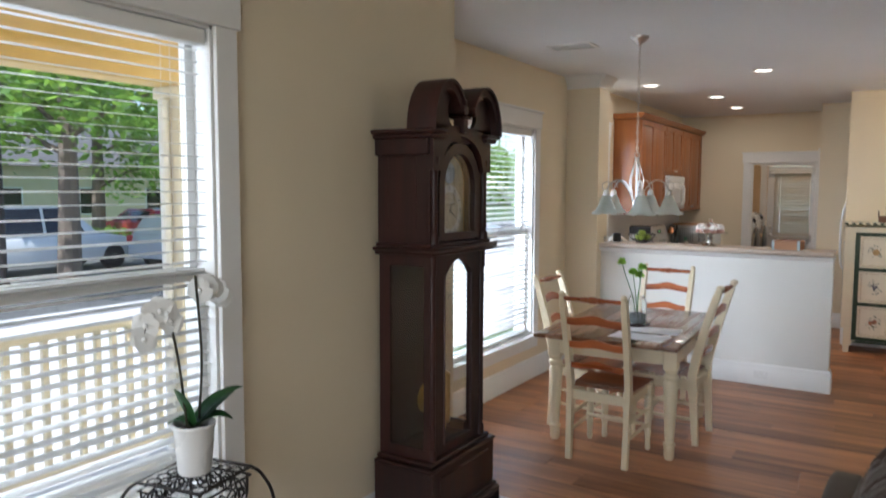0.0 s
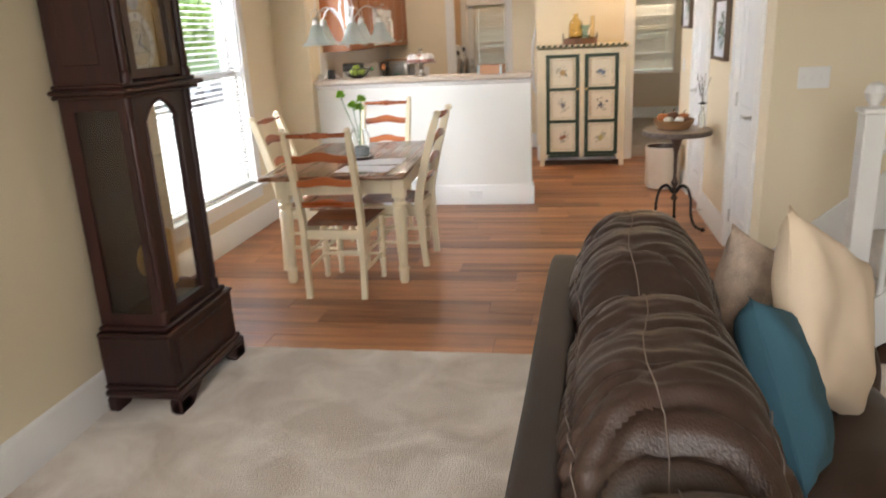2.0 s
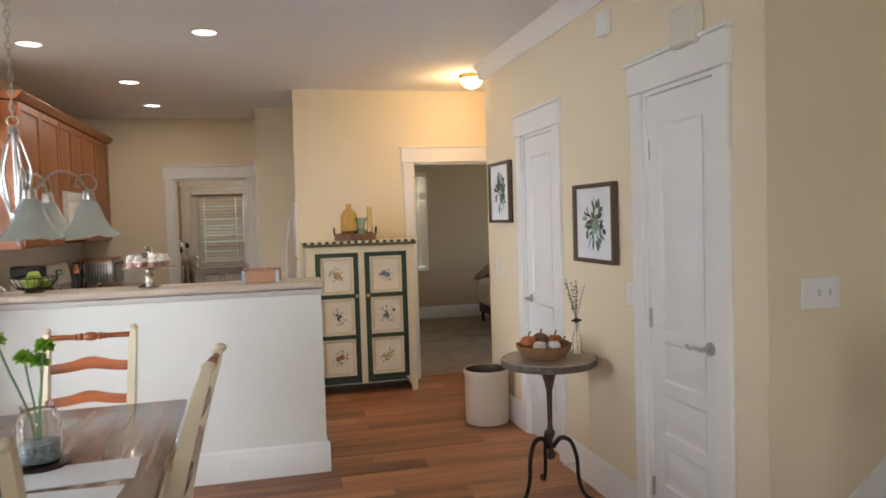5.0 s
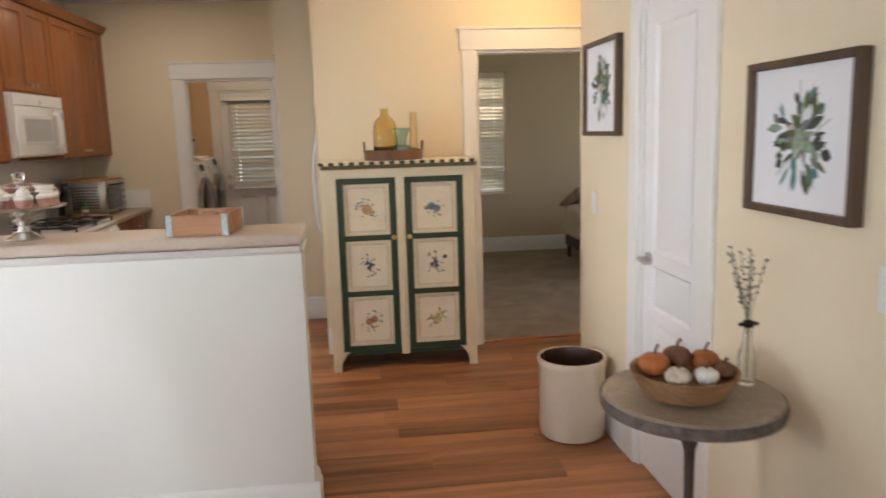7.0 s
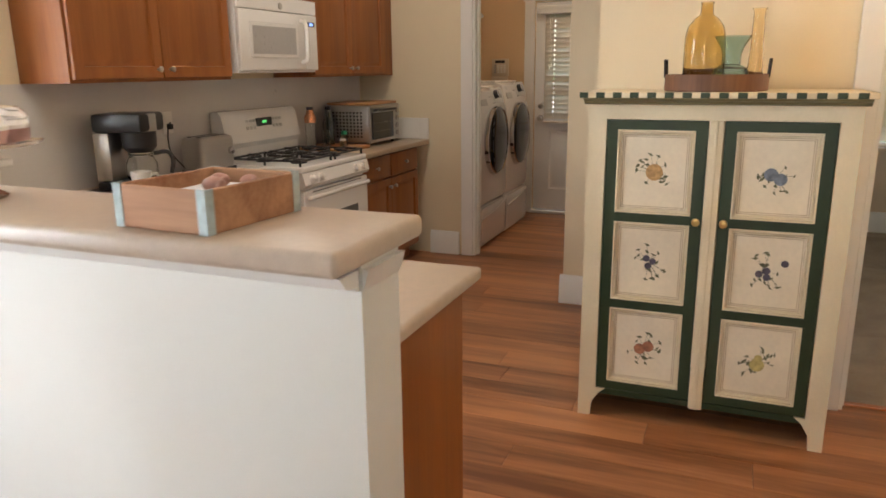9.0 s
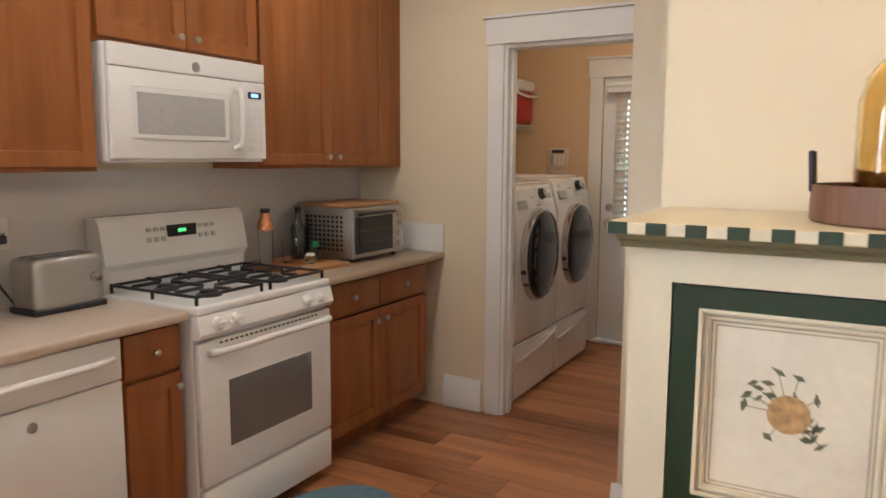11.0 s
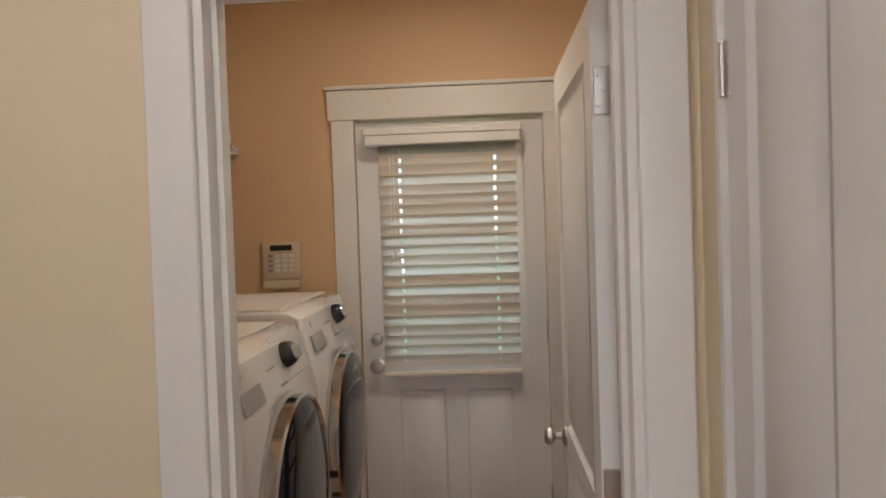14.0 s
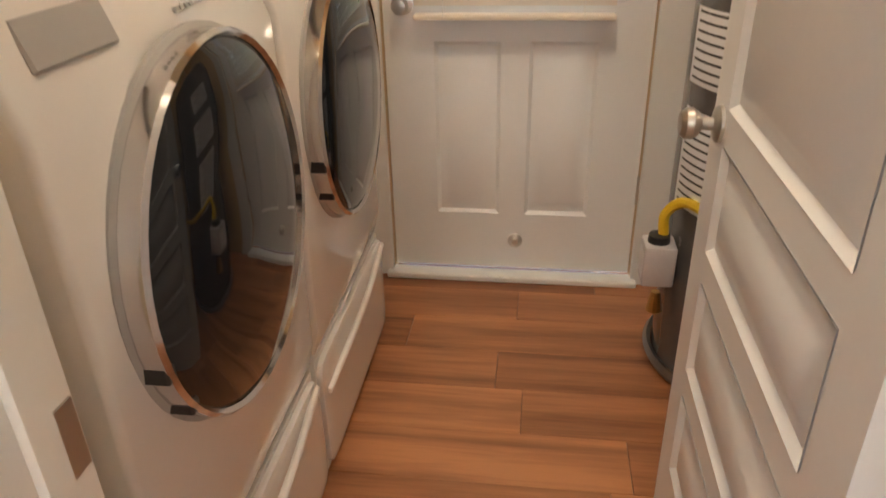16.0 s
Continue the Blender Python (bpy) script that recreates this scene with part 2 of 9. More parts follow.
# ---- mesh helpers ----
def bx(bm, x0, y0, z0, x1, y1, z1, bev=0.0, seg=1):
    x0, x1, y0, y1, z0, z1 = min(x0, x1), max(x0, x1), min(y0, y1), max(y0, y1), min(z0, z1), max(z0, z1)
    v = [bm.verts.new(p) for p in ((x0, y0, z0), (x1, y0, z0), (x1, y1, z0), (x0, y1, z0), (x0, y0, z1), (x1, y0, z1), (x1, y1, z1), (x0, y1, z1))]
    fs = [bm.faces.new([v[i] for i in q]) for q in ((3, 2, 1, 0), (4, 5, 6, 7), (0, 1, 5, 4), (1, 2, 6, 5), (2, 3, 7, 6), (3, 0, 4, 7))]
    if bev:
        es = {e for f in fs for e in f.edges}
        bmesh.ops.bevel(bm, geom=list(es), offset=bev, segments=seg, affect="EDGES", profile=0.5)
    return bm


def B(*a, **k):
    return bx(bmesh.new(), *a, **k)


def basis(p, q):
    d = (Vector(q) - Vector(p)).normalized()
    u = d.cross(Vector((0, 0, 1)) if abs(d.z) < 0.95 else Vector((1, 0, 0))).normalized()
    return d, u, d.cross(u)


def ring(bm, c, u, w, r, seg, rw=None):
    rw = r if rw is None else rw
    return [bm.verts.new(Vector(c) + u * (r * math.cos(6.28318 * i / seg)) + w * (rw * math.sin(6.28318 * i / seg))) for i in range(seg)]


def skin(bm, rings, cap=True, closed=True):
    n = len(rings[0])
    for a, b in zip(rings, rings[1:]):
        for i in range(n if closed else n - 1):
            bm.faces.new((a[i], a[(i + 1) % n], b[(i + 1) % n], b[i]))
    if cap:
        bm.faces.new(rings[0][::-1])
        bm.faces.new(rings[-1])
    return bm


def cyl(bm, p, q, r, r2=None, seg=16):
    d, u, w = basis(p, q)
    return skin(bm, [ring(bm, p, u, w, r, seg), ring(bm, q, u, w, r if r2 is None else r2, seg)])


def lathe(bm, prof, c=(0, 0, 0), seg=24, cap=True):
    """Turned about a standing axis through c; prof: (radius, height)."""
    rs = [[bm.verts.new((c[0] + max(r, 1e-4) * math.cos(6.28318 * i / seg), c[1] + max(r, 1e-4) * math.sin(6.28318 * i / seg), c[2] + z)) for i in range(seg)] for r, z in prof]
    return skin(bm, rs, cap)


def tube(bm, pts, r, seg=8, r2=None):
    pts = [Vector(p) for p in pts]
    rs = []
    u = None
    for i, p in enumerate(pts):
        d = (pts[min(i + 1, len(pts) - 1)] - pts[max(i - 1, 0)]).normalized()
        if u is None:
            u = d.cross(Vector((0, 0, 1)) if abs(d.z) < 0.9 else Vector((1, 0, 0))).normalized()
        u = (u - d * u.dot(d)).normalized()
        rr = r if r2 is None else r + (r2 - r) * i / (len(pts) - 1)
        rs.append(ring(bm, p, u, d.cross(u), rr, seg))
    return skin(bm, rs)


def arc(c, r, a0, a1, n, plane="xz", r2=None):
    out = []
    for i in range(n + 1):
        a = radians(a0 + (a1 - a0) * i / n)
        rr = r if r2 is None else r + (r2 - r) * i / n
        u, v = rr * math.cos(a), rr * math.sin(a)
        out.append({"xz": (c[0] + u, c[1], c[2] + v), "yz": (c[0], c[1] + u, c[2] + v), "xy": (c[0] + u, c[1] + v, c[2])}[plane])
    return out


def bez(pts, n=14):
    """A smooth line through the points."""
    P = [Vector(p) for p in pts]
    P = [2 * P[0] - P[1]] + P + [2 * P[-1] - P[-2]]
    out = []
    for i in range(1, len(P) - 2):
        for k in range(n):
            t = k / n
            a, b, c, d = P[i - 1:i + 3]
            out.append(0.5 * (2 * b + (c - a) * t + (2 * a - 5 * b + 4 * c - d) * t * t + (3 * b - a - 3 * c + d) * t ** 3))
    return out + [P[-2]]


def prism(bm, poly, axis, a, b):
    """A flat outline pushed from a to b along an axis; poly in the other two axes."""
    f = {"x": lambda u, v, w: (w, u, v), "y": lambda u, v, w: (u, w, v), "z": lambda u, v, w: (u, v, w)}[axis]
    A, C = [bm.verts.new(f(u, v, a)) for u, v in poly], [bm.verts.new(f(u, v, b)) for u, v in poly]
    skin(bm, [A, C])
    bmesh.ops.recalc_face_normals(bm, faces=bm.faces)
    return bm


def strip(bm, poly_a, poly_b, axis, a, b):
    """A flat band between two outlines of equal length (a frame or arch), with depth."""
    f = {"x": lambda u, v, w: (w, u, v), "y": lambda u, v, w: (u, w, v), "z": lambda u, v, w: (u, v, w)}[axis]
    rs = [[bm.verts.new(f(*p, a)), bm.verts.new(f(*q, a)), bm.verts.new(f(*q, b)), bm.verts.new(f(*p, b))] for p, q in zip(poly_a, poly_b)]
    return skin(bm, rs)


def ball(bm, c, r, seg=12, sc=(1, 1, 1)):
    m = Matrix.Translation(c) @ Matrix.Diagonal((r * sc[0], r * sc[1], r * sc[2], 1))
    bmesh.ops.create_uvsphere(bm, u_segments=seg, v_segments=max(6, seg * 2 // 3), radius=1, matrix=m)
    return bm


def to_mesh(name, bm, material, sharp=35):
    me = bpy.data.meshes.new(name)
    bmesh.ops.recalc_face_normals(bm, faces=bm.faces)
    bm.to_mesh(me)
    bm.free()
    me.materials.append(material)
    me.polygons.foreach_set("use_smooth", [True] * len(me.polygons))
    me.set_sharp_from_angle(angle=radians(sharp))
    return me


def part(name, bm, material, parent=None, label="", at=None):
    me = bm if isinstance(bm, bpy.types.Mesh) else to_mesh(name, bm, material)
    ob = new(name, me)
    if parent is not None:
        ob.parent = parent
    if at is not None:
        ob.matrix_basis = at
    if label:
        tagged(ob, label)
    return ob


def thing(name, label, category, m=None, group="", kind=""):
    ob = new(name)
    ob.empty_display_size = 0.1
    if m is not None:
        ob.matrix_basis = m
    return tagged(ob, label, category, group, kind)


def setting(name, bm, material, label="", category=""):
    return tagged(part(name, bm, material), label, category, kind="structure")


def wall(name, axis, p0, p1, a0, a1, material, openings=(), z0=0.0, z1=2.73, label="", category="wall"):
    """A wall along an axis: faces at p0 and p1, from a0 to a1, with openings (a, b, low, high) cut right through."""
    bm = bmesh.new()
    cuts = sorted({a0, a1, *[v for o in openings for v in o[:2]]})
    for u, v in zip(cuts, cuts[1:]):
        lo = z0
        for o in sorted([o for o in openings if o[0] <= u and o[1] >= v], key=lambda o: o[2]) + [None]:
            hi = z1 if o is None else o[2]
            if hi > lo + 1e-4:
                bx(bm, *((u, p0, lo, v, p1, hi) if axis == "x" else (p0, u, lo, p1, v, hi)))
            lo = hi if o is None else o[3]
    bmesh.ops.remove_doubles(bm, verts=bm.verts, dist=1e-5)
    return setting(name, bm, material, label, category)


CEIL = 2.73
XL, XD = -2.19, -2.76          # inner faces: living room wall, dining and kitchen wall
# shell
wall("wall_living_west", "y", XL - 0.16, XL, -2.6, 3.65, M_WALL, [(0.98, 1.965, 0.44, 2.25)], label="cream painted living room wall with one tall window")
wall("wall_jog", "x", 3.49, 3.65, XD - 0.16, XL - 0.16, M_WALL, label="cream painted return wall beside the dining area")
wall("wall_dining_west", "y", XD - 0.16, XD, 3.65, 13.11, M_WALL, [(4.50, 5.94, 0.40, 2.20), (7.0, 7.78, 1.1, 2.25)], label="cream painted outer wall with dining and kitchen windows")
# This opening is added and unseen; it holds the front fill lamp.
wall("wall_front", "x", -2.76, -2.6, XL - 0.16, 4.6, M_WALL, [(-1.3, 1.3, 0.7, 2.4)], label="cream painted front wall with an added unseen opening for fill light")
wall("wall_living_east", "y", 4.44, 4.6, -2.6, 4.6, M_WALL, label="cream painted living room side wall")
wall("wall_stair", "x", 4.6, 4.72, 0.951, 4.6, M_WALL, label="cream painted wall beside the carpeted stairs")
wall("wall_closet", "y", 0.951, 1.07, 4.72, 7.94, M_WALL, [(4.885, 5.45, 0, 2.08), (6.52, 7.10, 0, 2.07)], label="cream painted wall with two closet doors and framed prints")
wall("wall_hall_south", "x", 7.82, 7.94, 1.07, 3.2, M_WALL, label="cream painted hall wall")
wall("wall_hall_east", "y", 3.2, 3.32, 7.82, 9.2, M_WALL, label="cream painted end wall of the hall")
wall("wall_bedroom_door", "x", 9.08, 9.20, -0.516, 3.32, M_WALL, [(0.57, 1.36, 0, 2.055)], label="cream painted wall behind the painted cupboard with bedroom doorway")
wall("wall_fridge_back", "y", 0.28, 0.36, 9.20, 10.12, M_WALL, label="cream painted back of the fridge alcove")
wall("wall_pantry_front", "x", 10.12, 10.22, -0.87, 0.36, M_WALL, label="cream painted pantry front wall")
wall("wall_pantry_side", "y", -0.87, -0.77, 10.22, 11.04, M_WALL, [(10.46, 10.95, 0, 2.05)], label="cream painted pantry side wall with narrow door")
wall("wall_laundry_door", "x", 11.04, 11.16, XD, 0.36, M_WALL, [(-1.80, -0.985, 0, 2.055)], label="cream painted kitchen end wall with the laundry doorway")
wall("wall_laundry_back", "x", 12.95, 13.11, XD, -0.1, M_TAN, [(-1.84, -0.99, 0.0, 2.07)], label="laundry wall with the back door, tinted tan for warm light")
wall("wall_laundry_east", "y", -0.30, -0.18, 11.16, 12.95, M_TAN, label="laundry side wall tinted tan for warm light")
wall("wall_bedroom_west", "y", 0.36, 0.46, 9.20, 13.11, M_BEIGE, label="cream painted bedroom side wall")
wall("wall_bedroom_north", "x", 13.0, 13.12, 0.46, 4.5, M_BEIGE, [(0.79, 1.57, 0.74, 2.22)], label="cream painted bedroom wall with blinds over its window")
# The east opening is added, out of view, for the bedroom fill lamp.
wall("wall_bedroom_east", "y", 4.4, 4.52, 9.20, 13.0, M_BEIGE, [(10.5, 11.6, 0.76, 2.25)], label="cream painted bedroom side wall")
# tan skins of the laundry, on the doorway's inner face and west side
setting("wall_laundry_west", B(XD + 0.004, 11.165, 0, XD + 0.02, 12.945, CEIL), M_TAN, "laundry side wall tinted tan for warm light", "wall")
bm = bmesh.new()
bx(bm, XD + 0.02, 11.164, 0, -1.86, 11.178, CEIL)
bx(bm, -0.90, 11.164, 0, -0.30, 11.178, CEIL)
bx(bm, -1.86, 11.164, 2.14, -0.90, 11.178, CEIL)
setting("wall_laundry_south", bm, M_TAN, "laundry wall round the doorway tinted tan for warm light", "wall")
# half wall between dining and kitchen, its end post side
setting("wall_half", B(XD, 6.80, 0, -0.476, 6.94, 1.134), M_HALF, "off-white painted half wall below the breakfast bar", "half wall")
setting("wall_column", B(XD, 6.68, 0, -2.44, 6.95, CEIL), M_WALL, "cream painted square pilaster at the half wall", "pilaster")
# ceiling and floors
setting("ceiling", B(-3.0, -2.8, CEIL, 4.7, 13.2, CEIL + 0.12), M_CEIL, "matte white painted ceiling", "ceiling")
setting("roof", B(-3.6, -3.2, 3.4, 5.0, 13.6, 3.5), M_TRIM, "plain flat roof over the house", "roof")
setting("floor_slab", B(-3.0, -2.8, -0.30, 4.7, 13.25, -0.016), M_GAP, "dark floor base below planks and carpet", "floor")
def fuzz_sheet(x0, y0, x1, y1, z, step, amp):
    bm = bmesh.new()
    nx, ny = max(2, int((x1 - x0) / step)), max(2, int((y1 - y0) / step))
    g = [[bm.verts.new((x0 + (x1 - x0) * i / nx, y0 + (y1 - y0) * j / ny, z + amp * noise.noise((i * 0.9, j * 0.9, 0)))) for j in range(ny + 1)] for i in range(nx + 1)]
    for i in range(nx):
        for j in range(ny):
            bm.faces.new((g[i][j], g[i + 1][j], g[i + 1][j + 1], g[i][j + 1]))
    return bm
setting("floor_carpet", fuzz_sheet(XL - 0.01, -2.6, 4.45, 3.565, 0.004, 0.035, 0.005), M_CARPET, "beige cut pile carpet with trodden marks", "carpet")
setting("floor_bedroom", fuzz_sheet(0.46, 9.16, 4.4, 13.0, 0.004, 0.06, 0.004), M_CARPET2, "tan bedroom carpet", "carpet")
setting("trim_threshold", B(0.575, 9.13, -0.01, 1.355, 9.165, 0.008, bev=0.003), M_SEAT, "wooden threshold strip at the bedroom", "threshold")


# baseboards: a board with a moulded top
def baseboard(axis, face, side, a0, a1, h=0.185):
    bm = bmesh.new()
    prof = [(0, 0), (0.020, 0), (0.020, h - 0.045), (0.013, h - 0.035), (0.013, h - 0.02), (0.006, h - 0.004), (0, h)]
    poly = [(face + side * d, z) for d, z in prof]
    prism(bm, poly, "y" if axis == "y" else "x", a0, a1)
    return setting("baseboard", bm, M_TRIM, "white moulded baseboard", "baseboard")


E2 = 0.001
baseboard("y", XL + E2, 1, -2.6, 3.65)
baseboard("x", 3.65 + E2, 1, XD, XL)
baseboard("y", XD + E2, 1, 3.68, 6.66)
baseboard("x", 6.68 - E2, -1, XD + 0.02, -2.44)
baseboard("x", 6.80 - E2, -1, -2.44, -0.456)
baseboard("y", -0.476 + E2, 1, 6.80, 6.94)
baseboard("x", 4.6 - E2, -1, 0.951, 1.02)
baseboard("y", 0.951 - E2, -1, 4.60, 4.79)
baseboard("y", 0.951 - E2, -1, 5.545, 6.425)
baseboard("y", 0.951 - E2, -1, 7.20, 7.96)
baseboard("x", 9.08 - E2, -1, -0.516, 0.47)
baseboard("x", 10.12 - E2, -1, -0.89, -0.55)
baseboard("y", -0.87 - E2, -1, 10.12, 10.37)
baseboard("x", 11.04 - E2, -1, -2.16, -1.915)
baseboard("x", 13.0 - E2, -1, 0.46, 4.4)
baseboard("x", 12.95 - E2, -1, XD + 0.02, -1.95)
baseboard("x", 7.94 + E2, 1, 0.951, 3.2)

# crown moulding along the closet wall, dining wall and pilaster
def crown(axis, face, side, a0, a1):
    bm = bmesh.new()
    prof = [(0, -0.11), (0.012, -0.11), (0.016, -0.085), (0.045, -0.04), (0.07, -0.02), (0.078, 0), (0, 0)]
    prism(bm, [(face + side * d, CEIL - 0.001 + z) for d, z in prof], axis, a0, a1)
    return setting("trim_crown", bm, M_TRIM, "white crown moulding under the ceiling", "crown moulding")


crown("y", 0.951 - E2, -1, 4.6, 8.0)
crown("x", 7.94 + E2, 1, 0.90, 3.2)
crown("x", 6.68 - E2, -1, XD, -2.42)
crown("y", -2.44 + E2, 1, 6.62, 6.95)


# casings: two legs and a taller head board
def casing(axis, face, side, a0, a1, h, w=0.092, head=0.135, legs=(True, True), sill=False, z0=0.0, name="door_casing", material=M_TRIM, label="white painted flat casing with a tall head board"):
    t = 0.021 * side
    ob = thing(name, label, "casing", kind="structure")
    def put(nm, a, b, lo, hi, th):
        part(nm, B(a, face, lo, b, face + th, hi, bev=0.003) if axis == "x" else B(face, a, lo, face + th, b, hi, bev=0.003), material, ob)
    if legs[0]:
        put("leg", a0 - w, a0, z0, h, t)
    if legs[1]:
        put("leg", a1, a1 + w, z0, h, t)
    put("head", a0 - (w + 0.015 if legs[0] else 0), a1 + (w + 0.015 if legs[1] else 0), h + 0.0005, h + head, t * 1.3)
    put("cap", a0 - (w + 0.03 if legs[0] else 0), a1 + (w + 0.03 if legs[1] else 0), h + head + 0.0005, h + head + 0.018, t * 1.9)
    if sill:
        put("sill", a0 - w - 0.03, a1 + w + 0.03, z0 - 0.028, z0 - 0.0005, t * 3.0)
        put("apron", a0 - w, a1 + w, z0 - 0.125, z0 - 0.0285, t * 0.8)
    return ob


casing("y", 0.951, -1, 4.885, 5.45, 2.08)
casing("y", 0.951, -1, 6.52, 7.10, 2.07)
casing("x", 9.08, -1, 0.57, 1.36, 2.055)
casing("x", 11.04, -1, -1.80, -0.985, 2.055)
casing("y", -0.87, -1, 10.46, 10.95, 2.05, legs=(True, False))
casing("x", 12.95, -1, -1.84, -0.99, 2.07, w=0.10)
casing("y", XL, 1, 0.98, 1.965, 2.25, sill=True, z0=0.44, w=0.10, name="window_casing")
casing("y", XD, 1, 4.50, 5.94, 2.20, sill=True, z0=0.40, w=0.10, name="window_casing")
casing("y", XD, 1, 7.0, 7.78, 2.25, sill=True, z0=1.1, w=0.09, name="window_casing")
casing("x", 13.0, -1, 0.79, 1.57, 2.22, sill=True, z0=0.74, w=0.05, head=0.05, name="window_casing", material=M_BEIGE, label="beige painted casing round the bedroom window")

# jamb linings of open doorways, with stops
def jambs(axis, p0, p1, a0, a1, h):
    ob = thing("door_jamb", "white painted door jamb with stop moulding", "jamb", kind="structure")
    f = (lambda a, b, lo, hi, u, v: B(a, u, lo, b, v, hi)) if axis == "x" else (lambda a, b, lo, hi, u, v: B(u, a, lo, v, b, hi))
    part("side", f(a0 - 0.001, a0 + 0.018, 0, h, p0 - 0.002, p1 + 0.002), M_TRIM, ob)
    part("side", f(a1 - 0.018, a1 + 0.001, 0, h, p0 - 0.002, p1 + 0.002), M_TRIM, ob)
    part("top", f(a0 + 0.018, a1 - 0.018, h - 0.018, h + 0.001, p0 - 0.002, p1 + 0.002), M_TRIM, ob)
    mid = p0 + 0.045
    part("stop", f(a0 + 0.018, a0 + 0.030, 0, h - 0.018, mid, mid + 0.035), M_TRIM, ob)
    part("stop", f(a1 - 0.030, a1 - 0.018, 0, h - 0.018, mid, mid + 0.035), M_TRIM, ob)
    return ob


jambs("x", 11.04, 11.16, -1.80, -0.985, 2.055)
jambs("x", 9.08, 9.20, 0.57, 1.36, 2.055)
jambs("y", 0.951, 1.07, 4.885, 5.45, 2.08)
jambs("y", 0.951, 1.07, 6.52, 7.10, 2.07)
jambs("y", -0.87, -0.77, 10.46, 10.95, 2.05)


# ---- panel doors ----
def panel_face(bm, w, x0, x1, z0, z1, y, d, arch=0.0):
    """A sunken moulded panel on a door face at y; d points outward."""
    n = 10 if arch else 1
    def outline(ins):
        pts = [(x0 + ins, z0 + ins), (x1 - ins, z0 + ins)]
        for i in range(n + 1):
            t = i / n
            pts.append((x1 - ins + (x0 - x1 + 2 * ins) * t, z1 - ins + (arch * math.sin(math.pi * t) if arch else 0)))
        return pts
    rs = [[bm.verts.new((px, y + d * dep, pz)) for px, pz in outline(ins)] for ins, dep in ((0.0, 0.002), (0.012, -0.009), (0.03, -0.009), (0.05, 0.0015))]
    for a, b in zip(rs, rs[1:]):
        k = len(a)
        for i in range(k):
            bm.faces.new((a[i], a[(i + 1) % k], b[(i + 1) % k], b[i]))
    bm.faces.new(rs[-1])


def door_slab(w, h, panels, t=0.038):
    """A leaf in x 0..w, z 0..h, y 0..t; its faces left open where panels (x0, x1, z0, z1, arch) sit."""
    bm = bmesh.new()
    xs = sorted({0, w, *[v for p in panels for v in p[:2]]})
    zs = sorted({0, h, *[v for p in panels for v in p[2:4]]})
    for y, d in ((0, -1), (t, 1)):
        for a, b in zip(xs, xs[1:]):
            for lo, hi in zip(zs, zs[1:]):
                if any(p[0] <= a and p[1] >= b and p[2] <= lo and p[3] >= hi for p in panels):
                    continue
                bm.faces.new([bm.verts.new(q) for q in ((a, y, lo), (b, y, lo), (b, y, hi), (a, y, hi))])
        for p in panels:
            panel_face(bm, w, *p[:4], y, d)
    for a, b in (((0, 0), (0, t)), ((w, 0), (w, t))):
        bm.faces.new([bm.verts.new((*q, z)) for q, z in ((a, 0), (b, 0), (b, h), (a, h))])
    for z in (0, h):
        bm.faces.new([bm.verts.new(q) for q in ((0, 0, z), (w, 0, z), (w, t, z), (0, t, z))])
    return bm


def lever(parent, x, z, y, d, way, material):
    """A lever handle on a rose; d: side it stands out to, way: where the lever points."""
    bm = bmesh.new()
    cyl(bm, (x, y, z), (x, y + d * 0.010, z), 0.028, seg=20)
    cyl(bm, (x, y + d * 0.010, z), (x, y + d * 0.05, z), 0.010, seg=10)
    tube(bm, bez([(x, y + d * 0.05, z), (x + way * 0.03, y + d * 0.055, z + 0.004), (x + way * 0.075, y + d * 0.052, z - 0.006), (x + way * 0.105, y + d * 0.05, z + 0.004)], 6), 0.0085, 8, 0.006)
    part("handle", bm, material, parent, "nickel lever handle")


def round_knob(parent, x, z, y, d, material):
    """A round knob on a rose; d: side it stands out to."""
    bm = lathe(bmesh.new(), [(0.030, 0), (0.030, 0.006), (0.026, 0.010), (0.011, 0.013), (0.010, 0.030), (0.020, 0.036), (0.026, 0.045), (0.025, 0.056), (0.018, 0.064), (0.001, 0.066)], seg=22)
    part("handle", bm, material, parent, "round nickel knob", at=Matrix.Translation((x, y, z)) @ pose(0, 0, 0, 90 if d < 0 else -90))


def hinges(parent, x, y, zs, material, d=-1):
    for z in zs:
        bm = bmesh.new()
        cyl(bm, (x, y + d * 0.006, z - 0.045), (x, y + d * 0.006, z + 0.045), 0.006, seg=8)
        bx(bm, x - 0.014, y, z - 0.045, x + 0.014, y + d * 0.003, z + 0.045)
        part("hinge", bm, material, parent, "steel hinge")


def interior_panels(w):
    s = 0.095
    return [(s, w - s, 0.25, 0.435), (s, w - s, 0.495, 0.68), (s, w - s, 0.74, 0.925), (s, w - s, 0.985, 1.91)]


def leaf(name, w, h, m, label, handle_x, way, hinge_x, sides=(-1,), kind="structure", hz=(0.22, 1.02, 1.80), knob=False):
    ob = thing(name, label, "door", m, kind=kind)
    part("leaf", door_slab(w, h, interior_panels(w)), M_DOOR, ob)
    for d in sides:
        if knob:
            round_knob(ob, handle_x, 0.95, 0.0 if d < 0 else 0.038, d, M_NICKEL)
        else:
            lever(ob, handle_x, 0.95, 0.0 if d < 0 else 0.038, d, way, M_NICKEL)
    hinges(ob, hinge_x, 0.0, hz, M_NICKEL)
    return ob

